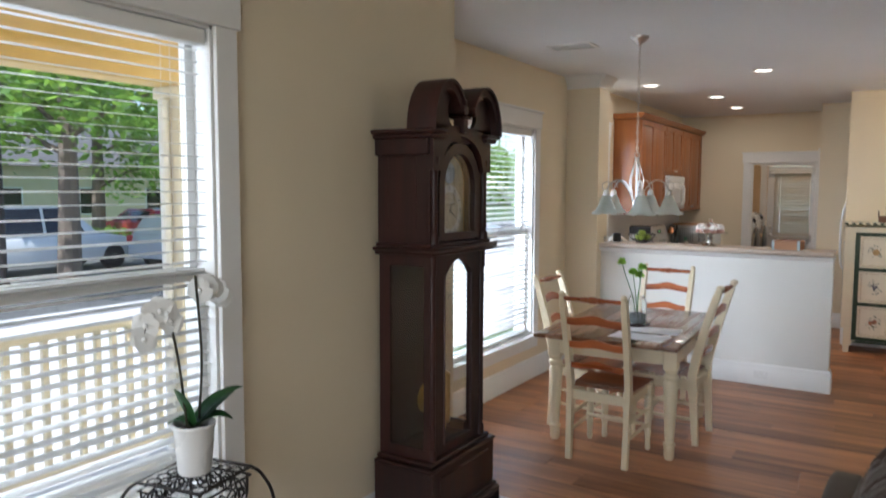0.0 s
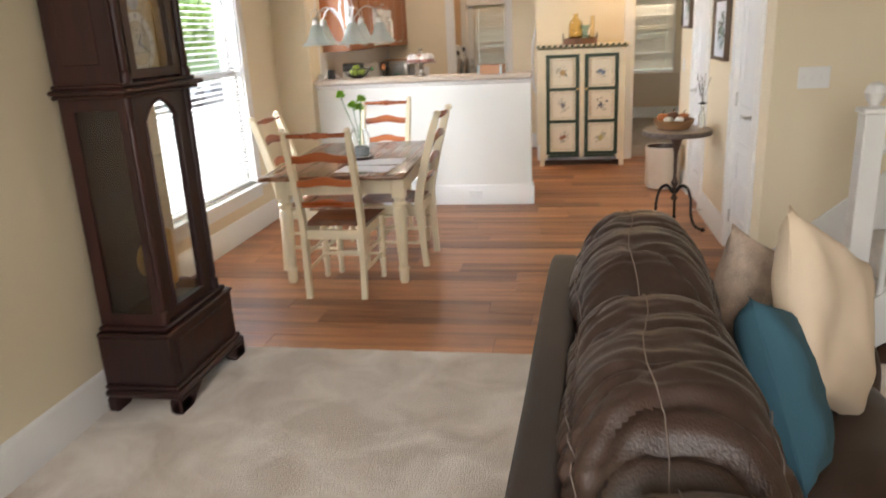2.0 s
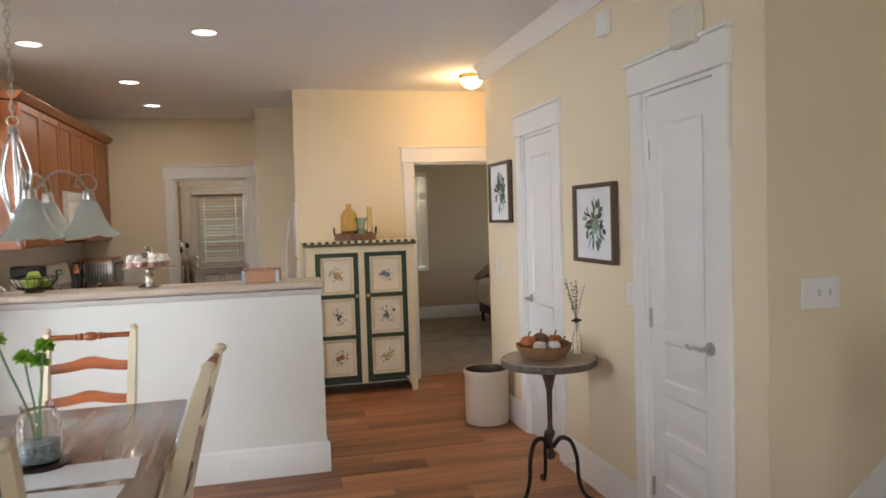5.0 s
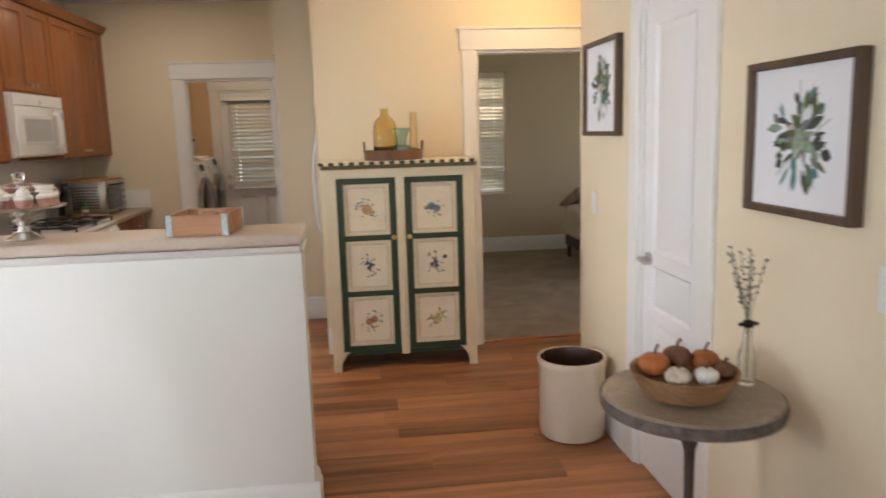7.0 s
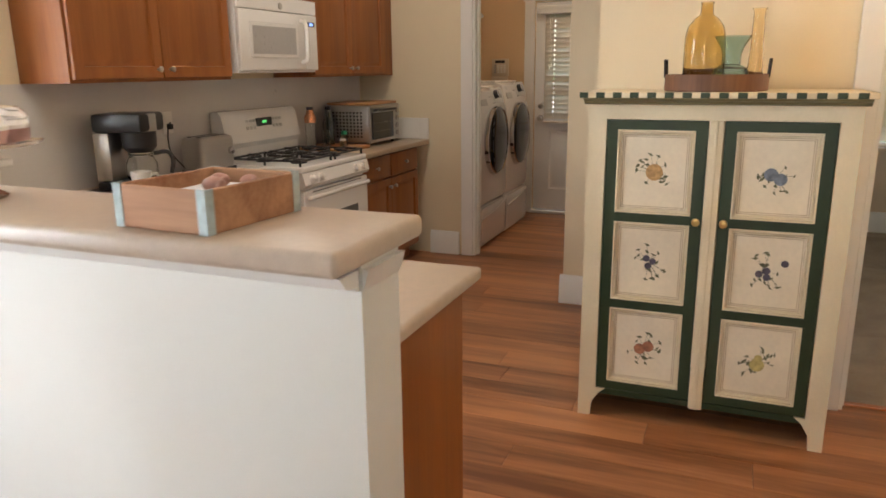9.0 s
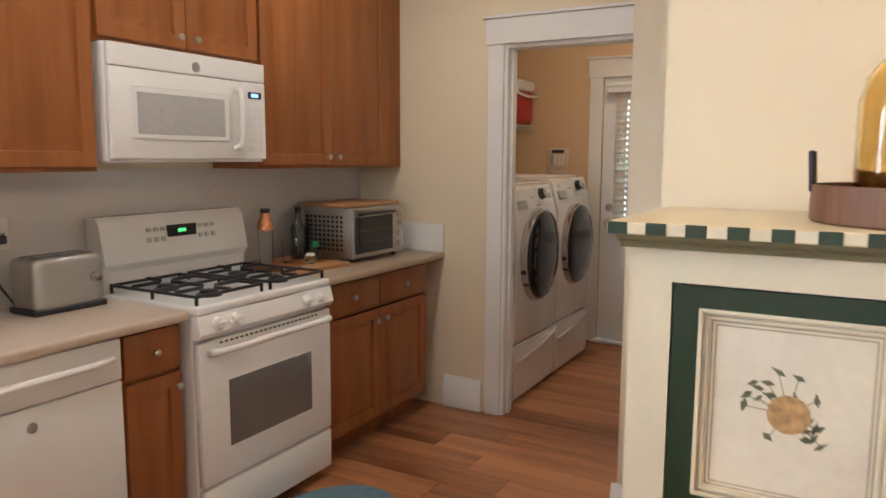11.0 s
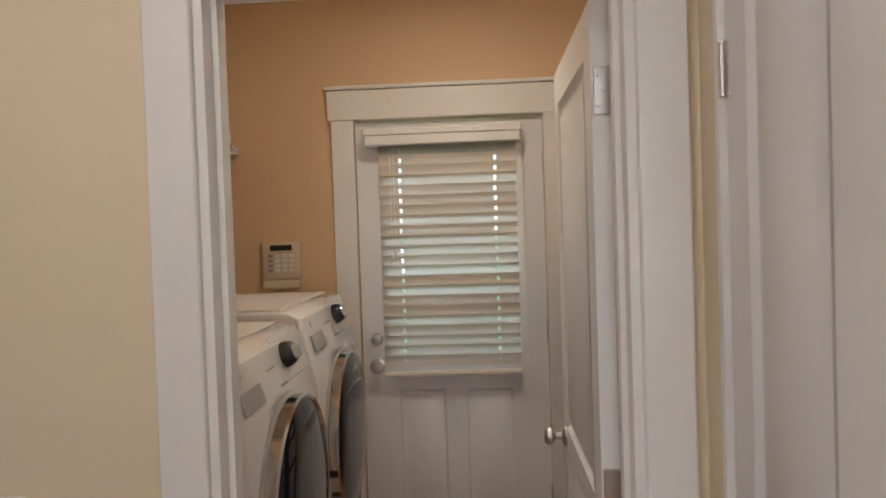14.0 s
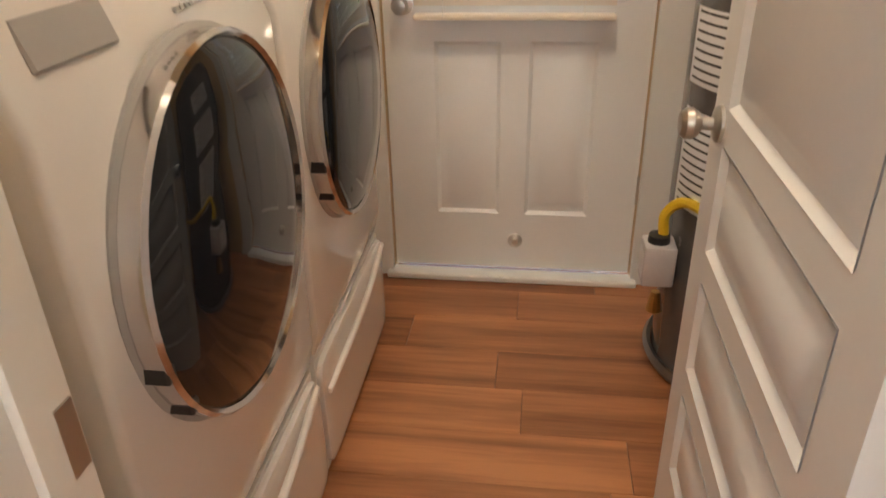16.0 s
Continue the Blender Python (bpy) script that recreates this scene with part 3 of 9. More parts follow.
def islands(name, bm, material, parent):
    """Each loose piece of a bmesh becomes a part of its own."""
    left, out = set(bm.verts), []
    while left:
        todo, got = [left.pop()], set()
        while todo:
            v = todo.pop()
            got.add(v)
            for e in v.link_edges:
                o = e.other_vert(v)
                if o in left:
                    left.discard(o)
                    todo.append(o)
        out.append(got)
    out.sort(key=lambda g: tuple(round(c, 4) for c in sum((v.co for v in g), Vector()) / len(g)))
    for got in out:
        b2 = bmesh.new()
        idx = {v: b2.verts.new(v.co) for v in sorted(got, key=lambda v: v.index)}
        for f in bm.faces:
            if f.verts[0] in got:
                b2.faces.new([idx[v] for v in f.verts])
        part(name, b2, material, parent)
    bm.free()


# ---- doors ----
# closet doors: seen from x below 0.951, the leaf's x runs towards -y
leaf("door_1", 0.527, 2.046, Matrix(((0, 1, 0, 0.962), (-1, 0, 0, 5.431), (0, 0, 1, 0.012), (0, 0, 0, 1))), "closed white moulded panel door with lever handle", 0.470, -1, 0.0)
leaf("door_2", 0.542, 2.036, Matrix(((0, 1, 0, 0.962), (-1, 0, 0, 7.08), (0, 0, 1, 0.012), (0, 0, 0, 1))), "closed white moulded panel closet door", 0.06, 1, 0.542)
leaf("door_3", 0.45, 2.02, Matrix(((0, 1, 0, -0.859), (-1, 0, 0, 10.93), (0, 0, 1, 0.012), (0, 0, 0, 1))), "closed white narrow pantry door with hinges", 0.385, -1, 0.0)
# laundry door, standing open into the laundry
leaf("door_4", 0.70, 2.01, pose(-1.007, 11.168, 0.0, 0, 0, 90), "open white moulded panel door with round nickel knobs", 0.645, -1, 0.0, sides=(-1, 1), knob=True)
for hz in (0.22, 1.02, 1.83):
    bm = B(-1.041, 11.163, hz - 0.048, -1.006, 11.1675, hz + 0.048, bev=0.0015)
    for x, z in ((-1.031, 0.03), (-1.021, 0.0), (-1.031, -0.03)):
        cyl(bm, (x, 11.163, hz + z), (x, 11.1605, hz + z), 0.0045, 0.0035, 10)
    cyl(bm, (-1.000, 11.160, hz - 0.05), (-1.000, 11.160, hz + 0.05), 0.0065, seg=10)
    bx(bm, -0.9985, 11.155, hz - 0.048, -0.986, 11.158, hz + 0.048)
    setting("trim_door_hinge", bm, M_NICKEL, "steel butt hinge with screws on the laundry door edge", "hinge")
# bedroom door folded back inside the bedroom
leaf("door_5", 0.75, 2.02, pose(0.60, 9.215, 0.012, 0, 0, 91), "open white bedroom door seen edge on", 0.69, -1, 0.0)


# ---- windows ----
def sash_window(name, x, y0, y1, z0, z1, mid, label, inward=1, zs=None):
    """A double-hung window in a wall along y; x: plane of the sashes."""
    ob = thing(name, label, "window", kind="structure")
    d = 0.045
    for nm, lo, hi, off in (("upper_sash", mid - 0.02, z1, -0.03), ("lower_sash", z0, mid + 0.02, 0.012)):
        bm = bmesh.new()
        xa, xb = x + off, x + off + 0.035
        bx(bm, xa, y0, lo, xb, y0 + d, hi)
        bx(bm, xa, y1 - d, lo, xb, y1, hi)
        bx(bm, xa, y0 + d, lo, xb, y1 - d, lo + d)
        bx(bm, xa, y0 + d, hi - d, xb, y1 - d, hi)
        s = part(nm, bm, M_TRIM, ob)
        p = part("pane", B(x + off + 0.015, y0 + d, lo + d, x + off + 0.019, y1 - d, hi - d), M_GLASS, s)
        p.visible_shadow = False
    bm = bmesh.new()
    for ya, yb in ((y0 - 0.002, y0 + 0.012), (y1 - 0.012, y1 + 0.002)):
        bx(bm, x - 0.07, ya, z0, x + 0.10, yb, z1)
    bx(bm, x - 0.07, y0, z1 - 0.012, x + 0.10, y1, z1 + 0.002)
    part("window_frame", bm, M_TRIM, ob)
    part("window_sill", B(x - 0.07, y0, z0 - 0.002, x + 0.10, y1, z0 + 0.012), M_TRIM, ob)
    return ob


sash_window("window_1", XL - 0.10, 0.98, 1.965, 0.44, 2.25, 1.355, "tall white double-hung window behind raised blinds")
sash_window("window_2", XD - 0.10, 4.50, 5.94, 0.40, 2.20, 1.31, "tall white double-hung window behind open blinds")
sash_window("window_3", XD - 0.10, 7.0, 7.78, 1.1, 2.25, 1.65, "white kitchen window over the sink")


def blind(name, axis, pos, a0, a1, z0, z1, tilt, label, material=M_BLIND, pitch=0.042, slat=0.048, cords=(0.16, 0.84), wand=True, flip=1):
    """A slatted blind: head rail, slats, bottom rail, ladder cords."""
    ob = thing(name, label, "blind")
    R = Matrix.Identity(4) if axis == "y" else pose(0, 0, 0, 0, 0, -90)
    def P(a, z):
        return Vector((pos, a, z)) if axis == "y" else Vector((a, pos, z))
    w = a1 - a0
    base = Matrix.Translation(P((a0 + a1) / 2, 0)) @ R
    part("head_rail", B(-0.03, -w / 2, z1 - 0.055, 0.03, w / 2, z1, bev=0.004), material, ob, at=base)
    bm = bmesh.new()
    n = 3
    edges = [-w / 2 + 0.006]
    for c in cords:
        edges += [w * (c - 0.5) - 0.006, w * (c - 0.5) + 0.006]
    edges.append(w / 2 - 0.006)
    vs = [[bm.verts.new((slat * (i / n - 0.5), e, 0.003 * (1 - (2 * i / n - 1) ** 2))) for i in range(n + 1)] for e in edges]
    for j in range(len(edges) - 1):
        for i in range(n):
            if not (j % 2 and i == 1):          # cord slots
                bm.faces.new((vs[j][i], vs[j][i + 1], vs[j + 1][i + 1], vs[j + 1][i]))
    bmesh.ops.solidify(bm, geom=bm.faces[:], thickness=0.0026)
    me = to_mesh("slat", bm, material, 60)
    k = int((z1 - z0 - 0.09) / pitch)
    for i in range(k):
        z = z1 - 0.075 - i * pitch
        part("slat", me, material, ob, at=base @ pose(0, random.uniform(-0.0015, 0.0015), z, 0, tilt + random.uniform(-2, 2) * (0.35 if abs(tilt) > 45 else 1.0), random.uniform(-0.15, 0.15)))
    part("bottom_rail", B(-0.024, -w / 2 + 0.006, z0, 0.024, w / 2 - 0.006, z0 + 0.016, bev=0.004), material, ob, at=base)
    for c in cords:
        bm = bmesh.new()
        for dx in (-slat / 2 - 0.001, slat / 2 + 0.001):
            cyl(bm, (dx, w * (c - 0.5), z0 + 0.01), (dx, w * (c - 0.5), z1 - 0.04), 0.0011, seg=5)
        part("ladder_cord", bm, M_CORD, ob, at=base)
    if wand:
        bm = bmesh.new()
        for k2, (da, zl) in enumerate(((0.06, z0 + (z1 - z0) * 0.5), (0.075, z0 + (z1 - z0) * 0.52))):
            cyl(bm, (flip * 0.035, -w / 2 + da, zl), (flip * 0.035, -w / 2 + da, z1 - 0.05), 0.0012, seg=5)
            lathe(bm, [(0.002, 0.035), (0.006, 0.03), (0.007, 0.0), (0.003, -0.003)], (flip * 0.035, -w / 2 + da, zl - 0.03), 8)
        part("pull_cord", bm, M_CORD, ob, at=base)
    return ob


blind("window_blind", "y", XL - 0.035, 1.005, 1.94, 0.46, 2.235, 4, "white two-inch slat blind, slats open flat")
blind("window_blind", "y", XD - 0.035, 4.525, 5.915, 0.42, 2.185, 14, "white two-inch slat blind glowing with daylight")
blind("window_blind", "y", XD - 0.03, 7.03, 7.75, 1.12, 2.235, 12, "white slat blind at the kitchen window", wand=False)
blind("window_blind", "x", 12.965, 0.81, 1.55, 0.76, 2.205, -72, "cream slat blind at the bedroom window", material=M_BLIND2, wand=False, slat=0.050)

# bedroom window sash
ob = thing("window_4", "white bedroom window behind cream blinds", "window", kind="structure")
bm = bmesh.new()
for a, b, lo, hi in ((0.79, 0.84, 0.74, 2.22), (1.52, 1.57, 0.74, 2.22), (0.84, 1.52, 0.74, 0.79), (0.84, 1.52, 2.17, 2.22), (0.84, 1.52, 1.46, 1.51)):
    bx(bm, a, 13.03, lo, b, 13.08, hi)
part("window_frame", bm, M_TRIM, ob)
part("pane", B(0.84, 13.05, 0.79, 1.52, 13.054, 2.17), M_GLASS, ob).visible_shadow = False

# back door: half glazed, two panels below, mini blind over the glass
XB0, XB1, YB = -1.835, -0.995, 12.965
door = thing("door_6", "closed white half-glazed back door with blind and brushed hardware", "door", kind="structure")
W = XB1 - XB0
bm = bmesh.new()
pan = [(0.160, 0.375, 0.245, 0.84), (W - 0.375, W - 0.160, 0.245, 0.84)]
gx0, gx1, gz0, gz1 = 0.125, W - 0.108, 0.98, 1.93
xs = sorted({0, W, gx0, gx1, *[v for p in pan for v in p[:2]]})
zs = sorted({0.03, 2.06, gz0, gz1, 0.245, 0.84})
for a, b in zip(xs, xs[1:]):
    for lo, hi in zip(zs, zs[1:]):
        hole = [(gx0, gx1, gz0, gz1), *pan]
        if any(p[0] <= a and p[1] >= b and p[2] <= lo and p[3] >= hi for p in hole):
            continue
        bm.faces.new([bm.verts.new(q) for q in ((a, 0, lo), (b, 0, lo), (b, 0, hi), (a, 0, hi))])
for p in pan:
    panel_face(bm, W, *p, 0, -1)
for a, b in ((0, 0), (W, W)):
    bm.faces.new([bm.verts.new(q) for q in ((a, 0, 0.03), (a, 0.045, 0.03), (a, 0.045, 2.06), (a, 0, 2.06))])
bx(bm, 0.001, 0.02, 0.03, gx0, 0.045, 2.06)
bx(bm, gx1, 0.02, 0.03, W - 0.001, 0.045, 2.06)
bx(bm, gx0, 0.02, 0.03, gx1, 0.045, gz0)
bx(bm, gx0, 0.02, gz1, gx1, 0.045, 2.06)
part("leaf", bm, M_DOOR, door, at=Matrix.Translation((XB0, YB, 0)))
bm = bmesh.new()
for a, b, lo, hi in ((gx0 - 0.02, gx0 + 0.012, gz0 - 0.02, gz1 + 0.02), (gx1 - 0.012, gx1 + 0.02, gz0 - 0.02, gz1 + 0.02), (gx0 + 0.012, gx1 - 0.012, gz0 - 0.02, gz0 + 0.012), (gx0 + 0.012, gx1 - 0.012, gz1 - 0.012, gz1 + 0.02)):
    bx(bm, a, -0.008, lo, b, 0.02, hi, bev=0.003)
part("glazing_bead", bm, M_TRIM, door, at=Matrix.Translation((XB0, YB, 0)))
part("pane", B(gx0, 0.024, gz0, gx1, 0.028, gz1), M_GLASS, door, at=Matrix.Translation((XB0, YB, 0))).visible_shadow = False
for z, r in ((0.955, 0.030), (1.075, 0.026)):
    bm = bmesh.new()
    c = (XB0 + 0.065, YB, z)
    prof = [(r + 0.004, 0), (r + 0.004, 0.008), (0.012, 0.012), (0.011, 0.03), (r - 0.006, 0.036), (r - 0.002, 0.05), (r - 0.010, 0.064), (0.001, 0.066)] if z < 1 else [(r + 0.003, 0), (r + 0.003, 0.010), (r - 0.004, 0.020), (0.001, 0.022)]
    lathe(bm, prof, seg=20)
    part("knob" if z < 1 else "deadbolt", bm, M_NICKEL, door, at=Matrix.Translation(c) @ pose(0, 0, 0, 90))
bm = lathe(bmesh.new(), [(0.026, 0), (0.026, 0.006), (0.019, 0.010), (0.012, 0.018), (0.001, 0.019)], seg=20)
part("door_stop", bm, M_NICKEL, door, at=Matrix.Translation((-1.40, YB, 0.142)) @ pose(0, 0, 0, 90))
for z in (0.35, 1.10, 1.85):
    bm = bmesh.new()
    cyl(bm, (XB1 + 0.004, YB - 0.008, z - 0.05), (XB1 + 0.004, YB - 0.008, z + 0.05), 0.007, seg=8)
    part("hinge", bm, M_NICKEL, door)
setting("trim_back_sill", B(-1.86, 12.90, 0.0, -0.97, 12.968, 0.022, bev=0.004), M_TRIM, "white painted back door threshold", "threshold")
blind("door_blind", "x", 12.925, -1.735, -1.11, 0.915, 2.0, -73, "white slat blind hung on the back door, slats half closed", material=M_BLIND2, wand=True, pitch=0.045, slat=0.055, flip=1)
bm = bmesh.new()
bx(bm, -1.785, 12.875, 1.945, -1.095, 12.955, 2.015, bev=0.006)
bx(bm, -1.79, 12.868, 1.99, -1.09, 12.956, 2.02, bev=0.004)
tagged(part("blind_valance", bm, M_BLIND), "white moulded valance above the door blind", "valance")

# ---- longcase clock ----
def longcase_clock():
    """Local x points out of the wall, y along it; back at x 0, centre at y 0."""
    ob = thing("longcase_clock", "tall dark mahogany longcase clock with glazed door and swan-neck pediment", "clock", Matrix.Translation((-2.165, 3.175, 0)) @ Matrix.Diagonal((1, 0.95, 1.02, 1)))
    bm = bmesh.new()
    # bracket feet and plinth with stepped mouldings
    for s in (-1, 1):
        for x0 in (0.0, 0.30):
            bx(bm, x0, s * 0.34, 0, x0 + 0.06, s * 0.23, 0.07, bev=0.012)
        prism(bm, [(s * 0.34, 0.0), (s * 0.24, 0.0), (s * 0.20, 0.035), (s * 0.13, 0.07), (s * 0.34, 0.07)], "x", 0.325, 0.36)
    bx(bm, 0.0, -0.345, 0.07, 0.365, 0.345, 0.105, bev=0.012)
    bx(bm, 0.0, -0.33, 0.105, 0.35, 0.33, 0.125, bev=0.006)
    part("plinth", bm, M_MAHOG, ob)
    bm = bmesh.new()
    bx(bm, 0.0, -0.315, 0.125, 0.335, 0.315, 0.345, bev=0.004)
    bx(bm, 0.334, -0.25, 0.16, 0.343, 0.25, 0.315, bev=0.004)
    bx(bm, 0.0, -0.325, 0.345, 0.345, 0.325, 0.365, bev=0.008)
    bx(bm, 0.0, -0.30, 0.365, 0.32, 0.30, 0.385, bev=0.008)
    islands("base_moulding", bm, M_MAHOG, ob)
    # hollow trunk: back board, corner posts, glazed sides and front door
    bm = bmesh.new()
    z0, z1 = 0.385, 1.335
    bx(bm, 0.0, -0.265, z0, 0.015, 0.265, z1)
    part("back_board", bm, M_MAHOG, ob)
    for s in (-1, 1):
        bm = bmesh.new()
        bx(bm, 0.015, s * 0.265, z0, 0.06, s * 0.24, z1)
        bx(bm, 0.255, s * 0.265, z0, 0.29, s * 0.205, z1)
        bx(bm, 0.06, s * 0.265, z0, 0.255, s * 0.24, z0 + 0.05)
        bx(bm, 0.06, s * 0.265, z1 - 0.05, 0.255, s * 0.24, z1)
        part("side_frame", bm, M_MAHOG, ob)
    for s in (-1, 1):
        bm = bmesh.new()
        lathe(bm, [(0.022, 0.0), (0.022, 0.05), (0.014, 0.06), (0.018, 0.08), (0.016, 0.45), (0.018, 0.83), (0.014, 0.85), (0.022, 0.87), (0.022, 0.95)], (0.288, s * 0.243, z0), 14)
        part("column", bm, M_MAHOG, ob)
        g = part("side_glass", B(0.06, s * 0.253, z0 + 0.05, 0.255, s * 0.257, z1 - 0.05), M_CLEAR, ob)
        g.visible_shadow = False
    # trunk door with arched light
    hw, a0, a1, sp = 0.205, 0.135, 0.43, 1.230
    bm = bmesh.new()
    bx(bm, 0.262, -hw, z0 + 0.003, 0.29, -a0, z1 - 0.003)
    bx(bm, 0.262, a0, z0 + 0.003, 0.29, hw, z1 - 0.003)
    bx(bm, 0.262, -a0, z0 + 0.003, 0.29, a0, a1)
    n = 14
    low = [(-a0 + 2 * a0 * i / n, sp + 0.08 * math.sin(math.pi * i / n) ** 0.8) for i in range(n + 1)]
    up = [(-a0 + 2 * a0 * i / n, z1 - 0.003) for i in range(n + 1)]
    strip(bm, low, up, "x", 0.262, 0.29)
    dr = part("door", bm, M_MAHOG, ob)
    bm = bmesh.new()
    tube(bm, [(0.291, -a0, a1)] + [(0.291, p[0], p[1]) for p in low] + [(0.291, a0, a1), (0.291, -a0, a1)], 0.006, 6)
    part("bead", bm, M_MAHOG, dr)
    bm = prism(bmesh.new(), [(-a0, a1), (a0, a1)] + [(p[0], p[1]) for p in reversed(low)], "x", 0.272, 0.276)
    part("glass", bm, M_CLEAR, dr, "bevelled clear glass").visible_shadow = False
    # weights and pendulum
    for y in (-0.075, 0.0, 0.075):
        bm = bmesh.new()
        lathe(bm, [(0.004, 0.27), (0.02, 0.265), (0.028, 0.26), (0.028, 0.02), (0.024, 0.01), (0.006, 0.0), (0.008, -0.02), (0.001, -0.03)], (0.17, y, 0.46), 16)
        cyl(bm, (0.17, y, 0.72), (0.17, y, 1.33), 0.0018, seg=5)
        part("weight", bm, M_BRASS, ob, "brass weight on a cable")
    bm = bmesh.new()
    cyl(bm, (0.10, 0, 0.66), (0.10, 0, 1.33), 0.005, seg=8)
    lathe(bm, [(0.001, -0.008), (0.07, -0.004), (0.075, 0.0), (0.07, 0.004), (0.001, 0.01)], (0, 0, 0), 24)
    for v in bm.verts:
        if v.co.z < 0.2:
            v.co = Vector((0.10 + v.co.z, v.co.x, 0.60 + v.co.y))
    part("pendulum", bm, M_BRASS, ob, "brass pendulum bob")
    # hood
    bm = bmesh.new()
    bx(bm, 0.0, -0.31, 1.335, 0.325, 0.31, 1.352, bev=0.006)
    bx(bm, 0.0, -0.33, 1.352, 0.345, 0.33, 1.372, bev=0.008)
    bx(bm, 0.0, -0.30, 1.372, 0.315, 0.30, 1.39, bev=0.005)
    part("waist_moulding", bm, M_MAHOG, ob)
    bm = bmesh.new()
    bx(bm, 0.0, -0.275, 1.39, 0.02, 0.275, 1.86)
    for s in (-1, 1):
        bx(bm, 0.02, s * 0.275, 1.39, 0.28, s * 0.255, 1.86)
        bx(bm, 0.06, s * 0.278, 1.46, 0.22, s * 0.274, 1.78, bev=0.003)
        bx(bm, 0.275, s * 0.275, 1.39, 0.295, s * 0.20, 1.80)
    islands("hood_rail", bm, M_MAHOG, ob)
    for s in (-1, 1):
        bm = bmesh.new()
        lathe(bm, [(0.024, 0.0), (0.024, 0.03), (0.014, 0.045), (0.018, 0.06), (0.016, 0.20), (0.018, 0.33), (0.013, 0.345), (0.022, 0.36), (0.026, 0.39)], (0.298, s * 0.245, 1.39), 14)
        part("column", bm, M_MAHOG, ob)
    # arched dial door
    def arch(w, zs, rise, k=16, sh=0.0):
        pts = [(-w, 1.40)]
        if sh:
            pts += [(-w, zs)]
        ww = w - sh
        pts += [(-ww * math.cos(math.pi * i / k), zs + rise * math.sin(math.pi * i / k)) for i in range(k + 1)]
        if sh:
            pts += [(w, zs)]
        return pts + [(w, 1.40)]
    bm = bmesh.new()
    o, i = arch(0.20, 1.665, 0.19, 18), arch(0.150, 1.655, 0.148, 18)
    i = [(y, max(z, 1.435)) for y, z in i]
    strip(bm, o, i, "x", 0.272, 0.300)
    prism(bm, [(-0.20, 1.40), (0.20, 1.40), (0.15, 1.435), (-0.15, 1.435)], "x", 0.272, 0.300)
    hd = part("hood_door", bm, M_MAHOG, ob)
    part("glass", prism(bmesh.new(), i, "x", 0.284, 0.287), M_CLEAR, hd, "clear dial glass").visible_shadow = False
    bm = prism(bmesh.new(), [(y * 1.05, z) for y, z in arch(0.15, 1.655, 0.148, 18)], "x", 0.225, 0.232)
    dial = part("dial", bm, M_BRASS, ob, "brass dial with silvered chapter ring and moon disc")
    bm = bmesh.new()
    prism(bm, arch(0.145, 1.655, 0.143, 18), "x", 0.2325, 0.2345)
    part("dial_plate", bm, mk("gilt_dial", (0.52, 0.47, 0.33), 0.4, var=0.25, scale=30, bump=0.2, metal=0.3), dial)
    bm = bmesh.new()
    lathe(bm, [(0.09, 0.0), (0.09, 0.003), (0.122, 0.003), (0.122, 0.0)], seg=40, cap=False)
    part("chapter_ring", bm, mk("silvered_ring", (0.70, 0.70, 0.66), 0.35, var=0.05, bump=0.0), dial, at=Matrix.Translation((0.2348, 0, 1.535)) @ pose(0, 0, 0, 0, 90, 0))
    bm = bmesh.new()
    for k in range(12):
        a = math.pi * k / 6
        c, s = math.cos(a), math.sin(a)
        for d in (-0.004, 0.004) if k % 3 else (-0.007, 0.0, 0.007):
            q = [(0.097 * c - (d - 0.0013) * s, 0.097 * s + (d - 0.0013) * c), (0.115 * c - (d - 0.0013) * s, 0.115 * s + (d - 0.0013) * c), (0.115 * c - (d + 0.0013) * s, 0.115 * s + (d + 0.0013) * c), (0.097 * c - (d + 0.0013) * s, 0.097 * s + (d + 0.0013) * c)]
            bm.faces.new([bm.verts.new((0.2384, y, 1.535 + z)) for y, z in q])
    part("numerals", bm, M_BLACK, dial)
    bm = bmesh.new()
    for a, ln in ((60, 0.065), (-30, 0.095)):
        c, s = math.cos(radians(a)), math.sin(radians(a))
        prism(bm, [(-0.004 * s, 1.535 + 0.004 * c), (ln * c, 1.535 + ln * s), (0.004 * s, 1.535 - 0.004 * c), (-0.015 * c, 1.535 - 0.015 * s)], "x", 0.2395, 0.2405)
    part("clock_hand", bm, M_BLACK, dial)
    bm = lathe(bmesh.new(), [(0.001, 0.004), (0.05, 0.003), (0.052, 0.0)], seg=24)
    part("moon_disc", bm, mk("moon_disc_paint", (0.35, 0.42, 0.50), 0.4, var=0.4, scale=25), dial, at=Matrix.Translation((0.235, 0, 1.715)) @ pose(0, 0, 0, 0, 90, 0))
    # frieze arch, cornice and swan neck
    bm = bmesh.new()
    k = 22
    ou = [(-0.285 + 0.57 * t / k, 1.90 + 0.0 * t) for t in range(k + 1)]
    inn = []
    for t in range(k + 1):
        y = -0.285 + 0.57 * t / k
        inn.append((y, 1.72 + (0.195 * math.sqrt(max(0, 1 - (y / 0.205) ** 2)) * 0.82 if abs(y) < 0.205 else 0)))
    strip(bm, inn, ou, "x", 0.285, 0.318)
    part("frieze", bm, M_MAHOG, ob)
    bm = bmesh.new()
    for s in (-1, 1):
        bx(bm, 0.0, s * 0.275, 1.79, 0.30, s * 0.305, 1.865, bev=0.005)
        bx(bm, 0.0, s * 0.20, 1.865, 0.335, s * 0.325, 1.885, bev=0.006)
        bx(bm, 0.0, s * 0.19, 1.885, 0.350, s * 0.345, 1.905, bev=0.008)
